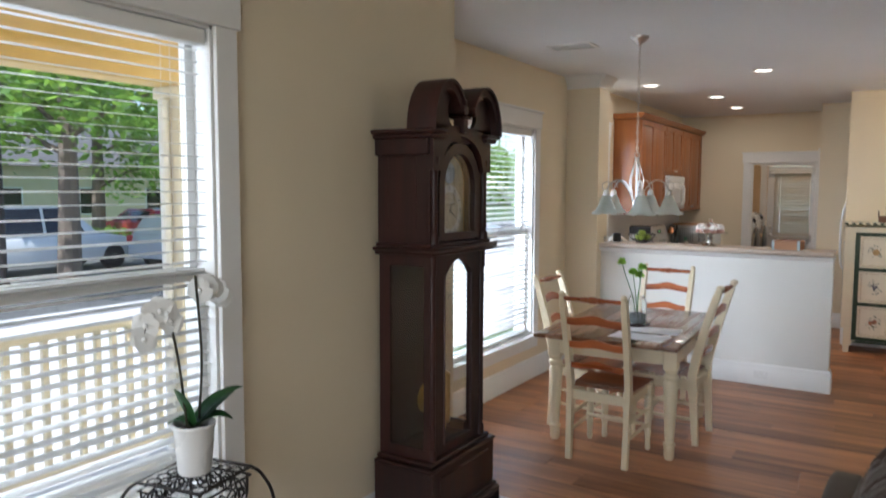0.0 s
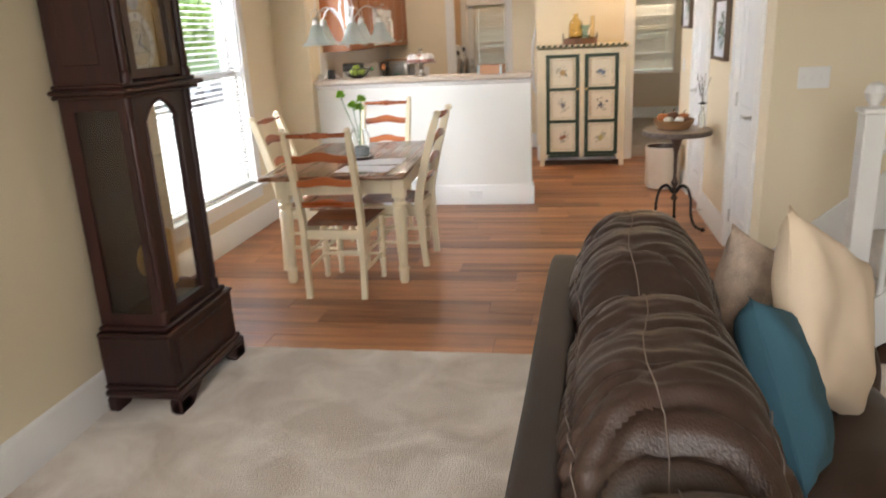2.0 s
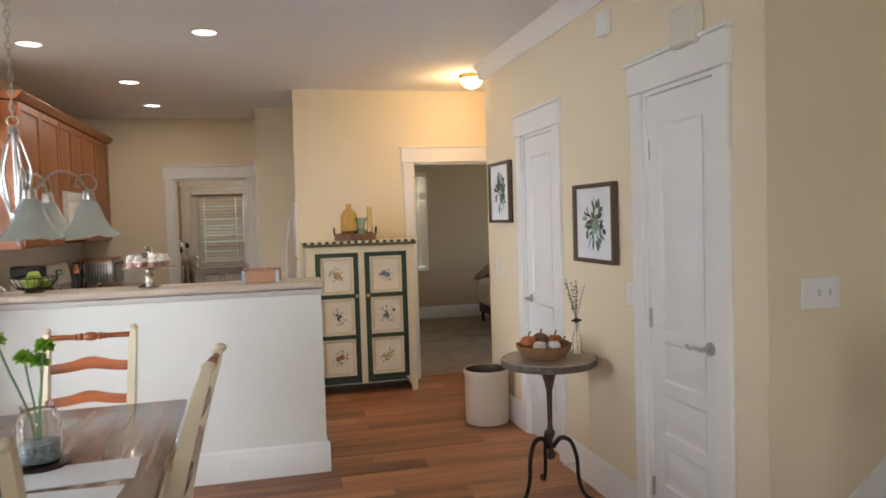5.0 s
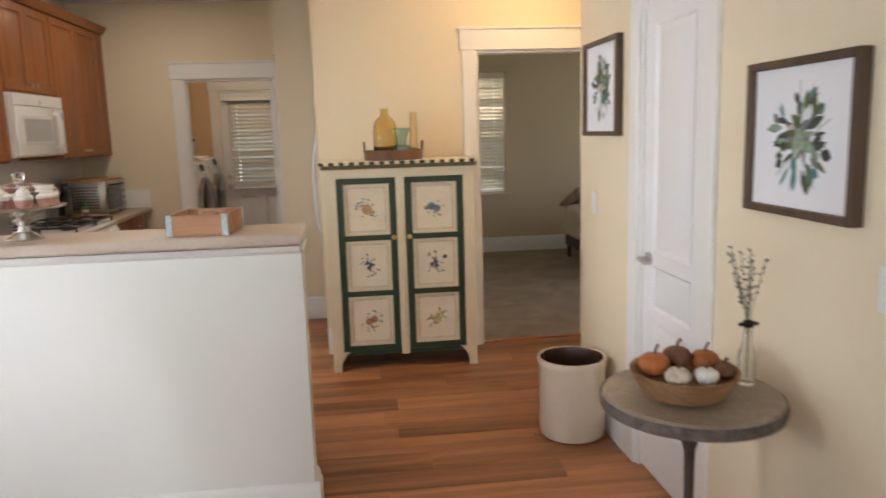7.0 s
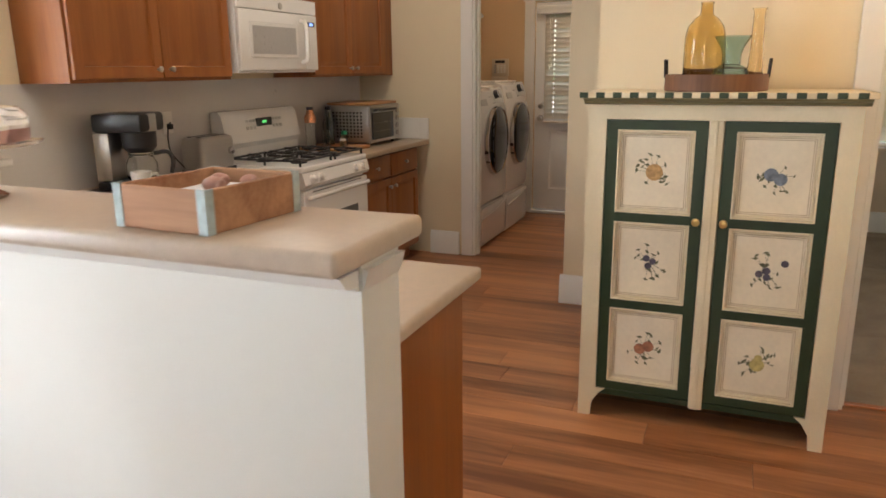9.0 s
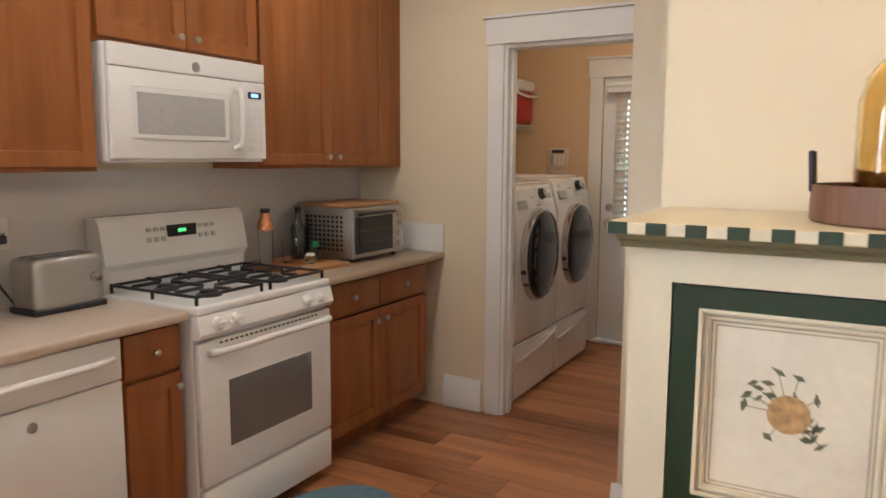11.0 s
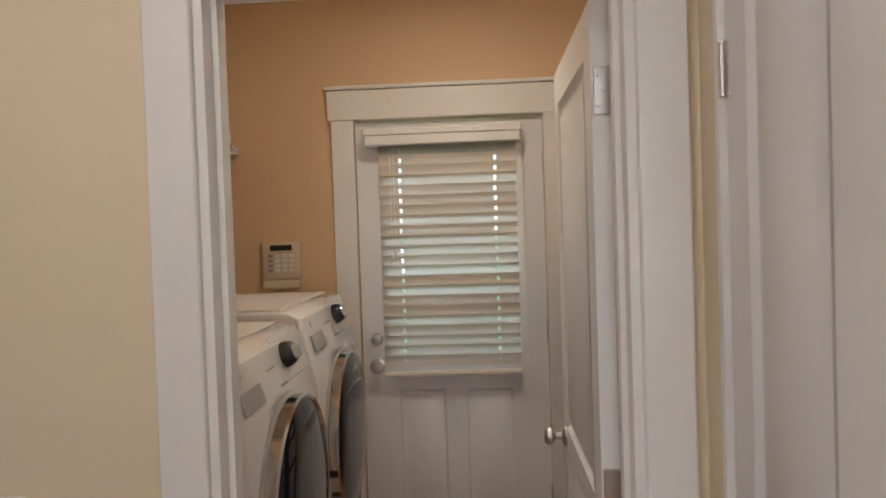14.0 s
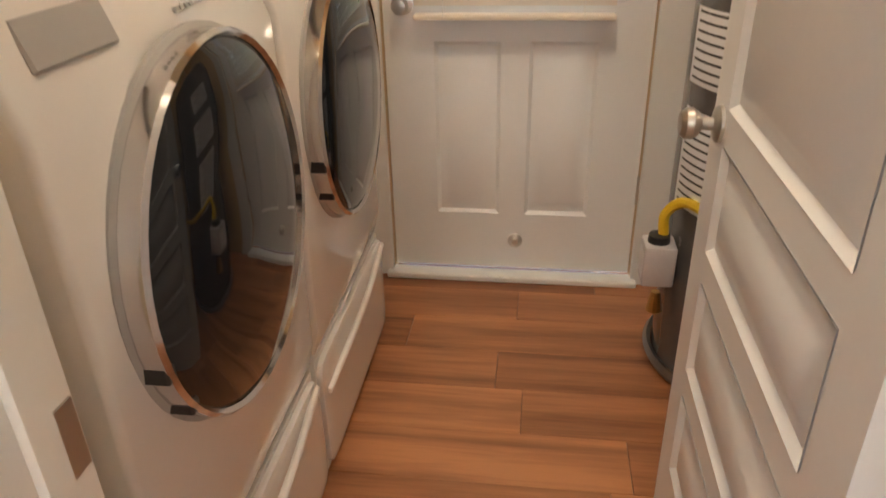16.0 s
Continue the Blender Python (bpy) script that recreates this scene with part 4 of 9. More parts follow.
    bx(bm, 0.0, -0.30, 1.855, 0.30, 0.30, 1.90)
    islands("cornice", bm, M_MAHOG, ob)
    for s in (-1, 1):
        n = 22
        A = [radians(152) * i / n for i in range(n + 1)]
        cen = [(s * (0.178 + 0.145 * math.cos(q)), 1.90 + 0.215 * math.sin(q)) for q in A]
        inn = [(s * (0.178 + 0.120 * math.cos(q)), 1.90 + 0.185 * math.sin(q)) for q in A]
        lip = [(s * (0.178 + 0.157 * math.cos(q)), 1.90 + 0.229 * math.sin(q)) for q in A]
        bm = bmesh.new()
        strip(bm, cen, inn, "x", 0.215, 0.345)
        strip(bm, lip, cen, "x", 0.205, 0.360)
        cyl(bm, (0.205, s * 0.055, 2.0), (0.362, s * 0.055, 2.0), 0.022, seg=16)
        part("swan_neck", bm, M_MAHOG, ob)
        hole = [(s * (0.088 + 0.052 * math.cos(radians(-95 + 200 * i / n))), 1.995 + 0.068 * math.sin(radians(-95 + 200 * i / n))) for i in range(n + 1)]
        bm = bmesh.new()
        strip(bm, [(y, z + 0.003) for y, z in inn], hole, "x", 0.290, 0.312)
        bx(bm, 0.29, s * 0.30, 1.88, 0.312, s * 0.024, 1.929)
        part("tympanum", bm, M_MAHOG, ob)
    bm = bmesh.new()
    bx(bm, 0.27, -0.022, 1.90, 0.33, 0.022, 1.965, bev=0.003)
    bx(bm, 0.26, -0.034, 1.965, 0.34, 0.034, 1.977, bev=0.003)
    lathe(bm, [(0.012, 0), (0.026, 0.012), (0.014, 0.026), (0.030, 0.05), (0.032, 0.07), (0.016, 0.095), (0.008, 0.115), (0.011, 0.123), (0.001, 0.145)], (0.30, 0, 1.977), 16)
    part("finial", bm, M_MAHOG, ob, "turned mahogany urn finial")
    return ob


longcase_clock()


# ---- dining table ----
def turned(prof, seg=16):
    return to_mesh("leg", lathe(bmesh.new(), prof, seg=seg), M_CREAMW)


table = thing("dining_table", "farmhouse dining table with brown top and cream turned legs", "table", pose(-1.59, 5.085, 0, 0, 0, 2) @ Matrix.Diagonal((1.06, 1, 1, 1)))
bm = bmesh.new()
bx(bm, -0.43, -0.70, 0.722, 0.43, 0.70, 0.75, bev=0.010, seg=3)
part("tabletop", bm, M_TABLE, table, "polished brown wooden top")
bm = bmesh.new()
for s in (-1, 1):
    bx(bm, s * 0.385, -0.45, 0.60, s * 0.363, 0.45, 0.7215)
    bx(bm, -0.315, s * 0.522, 0.60, 0.315, s * 0.50, 0.7215)
part("apron", bm, M_CREAMW, table)
bm = bmesh.new()
bx(bm, -0.04, -0.04, 0.57, 0.04, 0.04, 0.722, bev=0.004)
lathe(bm, [(0.020, 0), (0.030, 0.02), (0.031, 0.085), (0.036, 0.09), (0.036, 0.105), (0.026, 0.115), (0.029, 0.15), (0.040, 0.40), (0.043, 0.48), (0.033, 0.505), (0.044, 0.52), (0.044, 0.535), (0.030, 0.545), (0.040, 0.57)], seg=18)
me = to_mesh("leg", bm, M_CREAMW)
for x in (-0.36, 0.36):
    for y in (-0.49, 0.49):
        part("leg", me, M_CREAMW, table, at=Matrix.Translation((x * 0.985, y, 0)))
for y in (0.12, 0.38):
    bm = bmesh.new()
    ball(bm, (0.392, y, 0.655), 0.014, 10)
    part("knob", bm, M_MAHOG, table, "dark drawer knob")


# ---- ladder-back chairs ----
def ladder_chair():
    ob = thing("dining_chair", "cream ladder-back dining chair with cherry wood slats and seat", "chair", group="chairs round the dining table")
    def back_y(z):
        return -0.03 * max(0, 0.45 - z) / 0.45 - (0.0 if z < 0.45 else 0.155 * ((z - 0.45) / 0.6) ** 1.25)
    for s in (-1, 1):
        bm = bmesh.new()
        rs = []
        for i in range(19):
            z = 1.045 * i / 18
            w = 0.019 + 0.004 * (z > 0.3)
            c = Vector((s * (0.178 + 0.012 * z), back_y(z), z))
            tip = 1.0 if i < 18 else 0.7
            rs.append([bm.verts.new(c + Vector((dx * 0.017 * tip, dy * (w + 0.006 * math.sin(math.pi * min(1, z / 1.0)))* tip, 0))) for dx, dy in ((-1, -1), (1, -1), (1, 1), (-1, 1))])
        skin(bm, rs)
        ball(bm, (s * 0.190, back_y(1.05) - 0.004, 1.05), 0.021, 10, (0.85, 1.25, 0.9))
        part("back_leg", bm, M_CREAMW, ob)
        bm = lathe(bmesh.new(), [(0.013, 0), (0.019, 0.015), (0.016, 0.06), (0.020, 0.10), (0.023, 0.13), (0.016, 0.145), (0.022, 0.16), (0.024, 0.30), (0.026, 0.34), (0.018, 0.355), (0.025, 0.37), (0.025, 0.43)], (s * 0.195, 0.385, 0), 14)
        part("front_leg", bm, M_CREAMW, ob)
        bm = bmesh.new()
        for z in (0.17, 0.27):
            tube(bm, [(s * 0.182, -0.01, z), (s * 0.186, 0.12, z), (s * 0.190, 0.25, z), (s * 0.193, 0.385, z)], 0.011, 10)
        part("stretcher", bm, M_CREAMW, ob)
    bm = bmesh.new()
    pr = [(0.009, 0), (0.011, 0.06), (0.015, 0.075), (0.010, 0.085), (0.016, 0.11), (0.018, 0.16), (0.018, 0.22), (0.016, 0.27), (0.010, 0.295), (0.015, 0.305), (0.011, 0.32), (0.009, 0.38)]
    lathe(bm, pr, seg=12)
    part("front_stretcher", bm, M_CREAMW, ob, at=Matrix.Translation((-0.19, 0.30, 0.19)) @ pose(0, 0, 0, 0, 90, 0))
    # turned top rail
    bm = bmesh.new()
    pr = [(0.011, 0), (0.013, 0.02), (0.012, 0.115), (0.018, 0.122), (0.013, 0.130), (0.019, 0.142), (0.013, 0.155), (0.020, 0.168), (0.021, 0.185), (0.020, 0.202), (0.013, 0.215), (0.019, 0.228), (0.013, 0.24), (0.018, 0.248), (0.012, 0.255), (0.013, 0.35), (0.011, 0.37)]
    lathe(bm, pr, seg=12)
    part("top_rail", bm, M_SEAT, ob, "turned cherry wood rail", at=Matrix.Translation((-0.185, back_y(1.02), 1.022)) @ pose(0, 0, 0, 0, 90, 0))
    for z, h in ((0.885, 0.062), (0.735, 0.058), (0.60, 0.052)):
        bm = bmesh.new()
        n = 16
        lo, up = [], []
        for i in range(n + 1):
            u = 2 * i / n - 1
            k = math.exp(-(u / 0.42) ** 2)
            lo.append((0.186 * u, z - h * 0.42 + 0.014 * k))
            up.append((0.186 * u, z + h * 0.28 + h * 0.42 * k))
        rs = []
        for i in range(n + 1):
            u = 2 * i / n - 1
            y = back_y(z) - 0.020 * (1 - u * u)
            rs.append([bm.verts.new(q) for q in ((lo[i][0], y - 0.006, lo[i][1]), (up[i][0], y - 0.006 - 0.006, up[i][1]), (up[i][0], y, up[i][1]), (lo[i][0], y + 0.006, lo[i][1]))])
        skin(bm, rs)
        part("slat", bm, M_SEAT, ob, "shaped cherry wood slat")
    bm = bmesh.new()
    n = 12
    g = []
    for i in range(n + 1):
        row = []
        for j in range(n + 1):
            u, v = 2 * i / n - 1, j / n
            x = u * (0.190 + 0.030 * v)
            y = 0.005 + 0.425 * v + (0.012 * (1 - u * u) if j == n else 0)
            row.append(bm.verts.new((x, y, 0.462 - 0.016 * (1 - u ** 4) * math.sin(math.pi * min(1, v * 1.1)) - (0.006 if i in (0, n) or j in (0, n) else 0))))
        g.append(row)
    for i in range(n):
        for j in range(n):
            bm.faces.new((g[i][j], g[i + 1][j], g[i + 1][j + 1], g[i][j + 1]))
    bmesh.ops.solidify(bm, geom=bm.faces[:], thickness=0.026)
    part("seat", bm, M_SEAT, ob, "dished cherry wood seat")
    bm = bmesh.new()
    bx(bm, -0.175, 0.372, 0.375, 0.175, 0.395, 0.432)
    bx(bm, -0.165, -0.012, 0.375, 0.165, 0.010, 0.432)
    for s in (-1, 1):
        bx(bm, s * 0.175, 0.01, 0.375, s * 0.195, 0.372, 0.432)
    part("seat_frame", bm, M_CREAMW, ob)
    return ob


chair = ladder_chair()
chair.matrix_basis = pose(-1.558, 4.335, 0)
copy_thing(chair, pose(-1.14, 5.135, 0, 0, 0, 88))
copy_thing(chair, pose(-2.055, 5.02, 0, 0, 0, -93))
copy_thing(chair, pose(-1.615, 5.93, 0, 0, 0, 178))

# ---- on the table ----
TZ = 0.7505
vase = thing("flower_vase", "glass jar of green chrysanthemums on a dark coaster", "vase", Matrix.Translation((-1.535, 4.99, TZ)))
part("coaster", lathe(bmesh.new(), [(0.085, 0), (0.09, 0.004), (0.09, 0.012), (0.07, 0.016)], seg=28), M_MAHOG, vase, "dark wooden coaster")
bm = lathe(bmesh.new(), [(0.062, 0.016), (0.066, 0.03), (0.066, 0.15), (0.060, 0.175), (0.050, 0.19), (0.053, 0.205), (0.049, 0.205), (0.046, 0.19), (0.056, 0.172), (0.062, 0.15), (0.062, 0.03), (0.04, 0.022)], seg=28)
part("jar", bm, M_CLEAR, vase, "clear ribbed glass jar").visible_shadow = False
part("gravel", lathe(bmesh.new(), [(0.0605, 0.024), (0.0605, 0.085), (0.03, 0.092)], seg=20), mk("grey_pebbles", (0.22, 0.25, 0.26), 0.6, var=0.6, scale=60, fine=120, bump=0.9, dist=0.02), vase, "grey glass pebbles")
M_STEM = mk("green_stem", (0.06, 0.16, 0.03), 0.5, var=0.2)
M_BLOOM = mk("green_petals", (0.26, 0.50, 0.04), 0.6, var=0.25, scale=30)
for dx, dy, h in ((-0.105, -0.02, 0.43), (-0.035, 0.01, 0.36), (0.035, -0.02, 0.40), (0.0, 0.05, 0.34)):
    bm = tube(bmesh.new(), bez([(dx * 0.1, dy * 0.1, 0.09), (dx * 0.3, dy * 0.3, 0.2), (dx * 0.75, dy, h * 0.8), (dx, dy, h)], 5), 0.003, 6)
    st = part("stem", bm, M_STEM, vase)
    bm = bmesh.new()
    for k in range(110):
        th, ph = random.uniform(0, 6.28), math.acos(random.uniform(-0.5, 1))
        d = Vector((math.sin(ph) * math.cos(th), math.sin(ph) * math.sin(th), math.cos(ph)))
        u = d.orthogonal().normalized()
        c = Vector((dx, dy, h))
        L = random.uniform(0.026, 0.036)
        q = [c + d * 0.008 - u * 0.003, c + d * 0.008 + u * 0.003, c + d * L * 0.8 + u * 0.005, c + d * L, c + d * L * 0.8 - u * 0.005]
        bm.faces.new([bm.verts.new(p) for p in q])
    ball(bm, (dx, dy, h), 0.016, 8)
    part("bloom", bm, M_BLOOM, st, "green button chrysanthemum")
for x, y, a in ((-1.385, 4.86, 4), (-1.40, 4.61, -3)):
    bm = bmesh.new()
    bx(bm, -0.17, -0.105, 0, 0.17, 0.105, 0.0022)
    sh = tagged(part("paper_sheet", bm, M_PAPER, at=pose(x, y, TZ + 0.001, 0, 0, a)), "white printed sheet lying on the dining table", "paper", "papers on the table")

# ---- chandelier ----
ch = thing("chandelier", "brushed nickel chandelier with frosted bell glass shades on a chain", "chandelier", Matrix.Translation((-1.622, 5.19, 0)))
part("canopy", lathe(bmesh.new(), [(0.062, 2.729), (0.060, 2.715), (0.035, 2.69), (0.012, 2.675), (0.006, 2.66)], seg=24), M_NICKEL, ch)
link = bmesh.new()
tube(link, [(0.009 * math.cos(a), 0, 0.017 * math.sin(a)) for a in [6.2832 * i / 12 for i in range(13)]], 0.0022, 6)
lme = to_mesh("chain_link", link, M_NICKEL)
nl = 28
for i in range(nl):
    part("chain_link", lme, M_NICKEL, ch, at=pose(0, 0, 2.655 - i * (2.655 - 1.935) / (nl - 1), 0, 0, 90 * (i % 2) + 20))
bm = tube(bmesh.new(), [(0.004 * math.sin(i * 1.3), 0.004 * math.cos(i * 1.3), 2.66 - i * 0.0253) for i in range(30)], 0.0022, 6)
part("cord", bm, M_CORD, ch)
bm = bmesh.new()
tube(bm, arc((0, 0, 1.915), 0.018, 0, 360, 14, "xz"), 0.0028, 6)
lathe(bm, [(0.006, 1.90), (0.016, 1.895), (0.018, 1.875), (0.010, 1.865)], seg=16)
lathe(bm, [(0.012, 1.60), (0.024, 1.595), (0.026, 1.57), (0.016, 1.55), (0.020, 1.535), (0.010, 1.505), (0.012, 1.495), (0.001, 1.475)], seg=18)
cyl(bm, (0, 0, 1.58), (0, 0, 1.88), 0.005, seg=8)
part("stem", bm, M_NICKEL, ch)
M_SHADE = glass("frosted_shade_glass", (0.86, 0.93, 0.92), 0.45)
for k in range(5):
    a = radians(72 * k + 8)
    c, s = math.cos(a), math.sin(a)
    bm = tube(bmesh.new(), bez([(0.012 * c, 0.012 * s, 1.875), (0.035 * c, 0.035 * s, 1.80), (0.05 * c, 0.05 * s, 1.72), (0.022 * c, 0.022 * s, 1.58)], 8), 0.0035, 6)
    part("body_rod", bm, M_NICKEL, ch)
    bm = tube(bmesh.new(), bez([(0.02 * c, 0.02 * s, 1.575), (0.05 * c, 0.05 * s, 1.66), (0.12 * c, 0.12 * s, 1.735), (0.185 * c, 0.185 * s, 1.725), (0.225 * c, 0.225 * s, 1.67)], 8), 0.0048, 8)
    tube(bm, [(0.225 * c + (0.034 * math.cos(t) - 0.004) * c, 0.225 * s + (0.034 * math.cos(t) - 0.004) * s, 1.695 + 0.034 * math.sin(t)) for t in [-1.4 + 0.42 * i for i in range(12)]], 0.0028, 6)
    arm = part("arm", bm, M_NICKEL, ch)
    P = (0.225 * c, 0.225 * s, 1.60)
    part("socket", lathe(bmesh.new(), [(0.010, 0.075), (0.020, 0.065), (0.024, 0.035), (0.022, 0.02)], P, 16), M_NICKEL, arm)
    bm = bmesh.new()
    prof = [(0.024, 0.035), (0.036, 0.015), (0.052, -0.03), (0.072, -0.07), (0.098, -0.095)]
    seg = 30
    rs = []
    for r, z in prof + [(r - 0.003, z - 0.001) for r, z in prof[::-1]]:
        w = (r / 0.1) ** 3
        rs.append([bm.verts.new((P[0] + r * (1 + 0.05 * w * math.cos(5 * t)) * math.cos(t), P[1] + r * (1 + 0.05 * w * math.cos(5 * t)) * math.sin(t), P[2] + z + 0.006 * w * math.cos(5 * t))) for t in [6.28318 * i / seg for i in range(seg)]])
    skin(bm, rs, cap=False)
    part("shade", bm, M_SHADE, arm, "frosted scalloped glass shade")

# ---- orchid on an iron stand ----
st = thing("plant_stand", "black wrought iron plant stand with scrolled apron", "plant stand", pose(-1.965, 1.665, 0, 0, 0, 10))
bm = bmesh.new()
h, w = 0.745, 0.124
tube(bm, [(w, w, h), (-w, w, h), (-w, -w, h), (w, -w, h), (w, w, h)], 0.006, 6)
tube(bm, [(w, w, h - 0.028), (-w, w, h - 0.028), (-w, -w, h - 0.028), (w, -w, h - 0.028), (w, w, h - 0.028)], 0.004, 6)
for i in range(5):
    y = -0.088 + 0.176 * i / 4
    for j in range(5):
        x = -0.088 + 0.176 * j / 4
        tube(bm, arc((x, y, h - 0.004), 0.021, 0, 360, 10, "xy"), 0.0028, 5)
part("top", bm, M_IRON, st, "pierced iron top")
for k in range(4):
    ca, sa = math.cos(radians(45 + 90 * k)), math.sin(radians(45 + 90 * k))
    r = w * 1.414
    prof = [(r, h), (r + 0.035, h - 0.03), (r + 0.072, h - 0.11), (r + 0.075, h - 0.24), (r - 0.005, h - 0.42), (r - 0.035, h - 0.56), (r - 0.005, h - 0.68), (r + 0.035, 0.012), (r + 0.065, 0.012), (r + 0.078, 0.034), (r + 0.06, 0.05), (r + 0.045, 0.038)]
    bm = tube(bmesh.new(), bez([(p * ca, p * sa, z) for p, z in prof], 6), 0.0058, 7)
    cyl(bm, ((r + 0.03) * ca, (r + 0.03) * sa, h - 0.33), ((r + 0.0) * ca, (r + 0.0) * sa, h - 0.41), 0.010, 0.010, 8)
    part("leg", bm, M_IRON, st)
    bm = bmesh.new()
    ang = radians(90 * k)
    R = Matrix.Rotation(ang, 4, "Z")
    pts = []
    for s in (-1, 1):
        for cx in (0.035, 0.078):
            sp = [(s * (cx + (0.006 + 0.0032 * t) * math.cos(t * 0.9)), -w, h - 0.075 + (0.006 + 0.0032 * t) * math.sin(t * 0.9) * (1 if cx < 0.06 else -1)) for t in range(12)]
            tube(bm, [R @ Vector(p) for p in sp], 0.0032, 5)
        tube(bm, [R @ Vector(p) for p in bez([(s * 0.108, -w, h - 0.03), (s * 0.10, -w, h - 0.085), (s * 0.06, -w, h - 0.05), (s * 0.02, -w, h - 0.1), (0, -w, h - 0.06)], 6)], 0.0034, 5)
    part("scrollwork", bm, M_IRON, st)
bm = tube(bmesh.new(), bez([(0.10, 0.10, 0.055), (0.02, 0.03, 0.085), (-0.10, -0.10, 0.055)], 6), 0.005, 6)
tube(bm, bez([(-0.10, 0.10, 0.055), (-0.02, 0.03, 0.080), (0.10, -0.10, 0.055)], 6), 0.005, 6)
part("brace", bm, M_IRON, st)

orc = thing("potted_orchid", "white moth orchid with glossy leaves in a white pot", "orchid", Matrix.Translation((-1.965, 1.665, 0.752)) @ Matrix.Diagonal((0.95, 0.95, 1.0, 1)))
M_POT = mk("white_ceramic", (0.74, 0.73, 0.70), 0.28, var=0.03, bump=0.02)
part("pot", lathe(bmesh.new(), [(0.048, 0), (0.055, 0.006), (0.068, 0.15), (0.072, 0.155), (0.072, 0.165), (0.065, 0.165), (0.06, 0.12)], seg=28), M_POT, orc)
part("soil", lathe(bmesh.new(), [(0.063, 0.14), (0.03, 0.148), (0.001, 0.15)], seg=16), mk("bark_soil", (0.07, 0.045, 0.03), 0.9, var=0.5, scale=40, bump=0.9), orc)
M_LEAF = mk("orchid_leaf", (0.025, 0.10, 0.022), 0.3, var=0.25, scale=10)
def blade(bm, base, d, L, W, lift, droop, side=Vector((0, 0, 1))):
    d = Vector(d).normalized()
    r = d.cross(Vector((0, 0, 1))).normalized()
    rs = []
    for i in range(11):
        t = i / 10
        ww = W * math.sin(math.pi * min(1, 0.12 + t * 0.88)) ** 0.7 if i < 10 else 0.002
        c = Vector(base) + d * (L * t) + Vector((0, 0, lift * t - droop * t * t))
        rs.append([bm.verts.new(c + r * ww * k + Vector((0, 0, abs(k) * ww * 0.35))) for k in (-1, -0.5, 0, 0.5, 1)])
    for a, b in zip(rs, rs[1:]):
        for j in range(4):
            bm.faces.new((a[j], a[j + 1], b[j + 1], b[j]))
    bmesh.ops.solidify(bm, geom=bm.faces[:], thickness=0.003)
    return bm
for a, L, W, li, dr in ((62, 0.17, 0.042, 0.20, 0.09), (88, 0.19, 0.044, 0.14, 0.05), (40, 0.13, 0.040, 0.10, 0.08), (265, 0.07, 0.036, 0.17, 0.03), (200, 0.10, 0.034, 0.07, 0.07), (110, 0.13, 0.030, 0.05, 0.05)):
    part("leaf", blade(bmesh.new(), (0, 0, 0.15), (math.cos(radians(a)), math.sin(radians(a)), 0), L, W, li, dr), M_LEAF, orc)
M_OST = mk("dark_orchid_stem", (0.035, 0.03, 0.015), 0.5, var=0.2)
M_PETAL = mk("white_petal", (0.80, 0.80, 0.77), 0.55, var=0.04, scale=20)
stems = [[(0.0, 0.02, 0.15), (0.01, 0.03, 0.38), (0.0, 0.02, 0.64)], [(-0.01, -0.02, 0.15), (0.01, -0.06, 0.36), (0.02, -0.10, 0.52)]]
arcs = [[(0.0, 0.02, 0.58), (0.0, 0.07, 0.60), (-0.02, 0.13, 0.575), (-0.04, 0.16, 0.55)], [(0.02, -0.09, 0.49), (0.02, -0.12, 0.545), (0.0, -0.16, 0.53), (0.0, -0.19, 0.45)]]
for sp, ap in zip(stems, arcs):
    s0 = part("stem", tube(bmesh.new(), bez(sp, 8), 0.0045, 7), M_OST, orc)
    line = bez(ap, 6)
    part("spray", tube(bmesh.new(), line, 0.0025, 6), M_OST, s0)
    for q in line[2::3]:
        bm = bmesh.new()
        face = Vector((1.0, -0.6 + random.uniform(-0.5, 0.5), random.uniform(-0.2, 0.3))).normalized()
        u = face.orthogonal().normalized()
        v = face.cross(u)
        for k in range(5):
            a = 6.283 * k / 5 + random.uniform(-0.1, 0.1)
            L, W = (0.045, 0.030) if k in (1, 4) else (0.04, 0.019)
            d = u * math.cos(a) + v * math.sin(a)
            e = face.cross(d)
            cs = [q + d * (L * t) + face * (0.012 * t * (1 - t) + 0.006 * random.random()) for t in (0.05, 0.35, 0.7, 1.0)]
            ws = (0.006, W * 0.8, W, 0.006)
            rr = [[bm.verts.new(c + e * w2 * k2) for k2 in (-1, 0, 1)] for c, w2 in zip(cs, ws)]
            for A, C in zip(rr, rr[1:]):
                for j in range(2):
                    bm.faces.new((A[j], A[j + 1], C[j + 1], C[j]))
        ball(bm, q + face * 0.01, 0.008, 8)
        part("flower", bm, M_PETAL, s0, "white orchid flower")

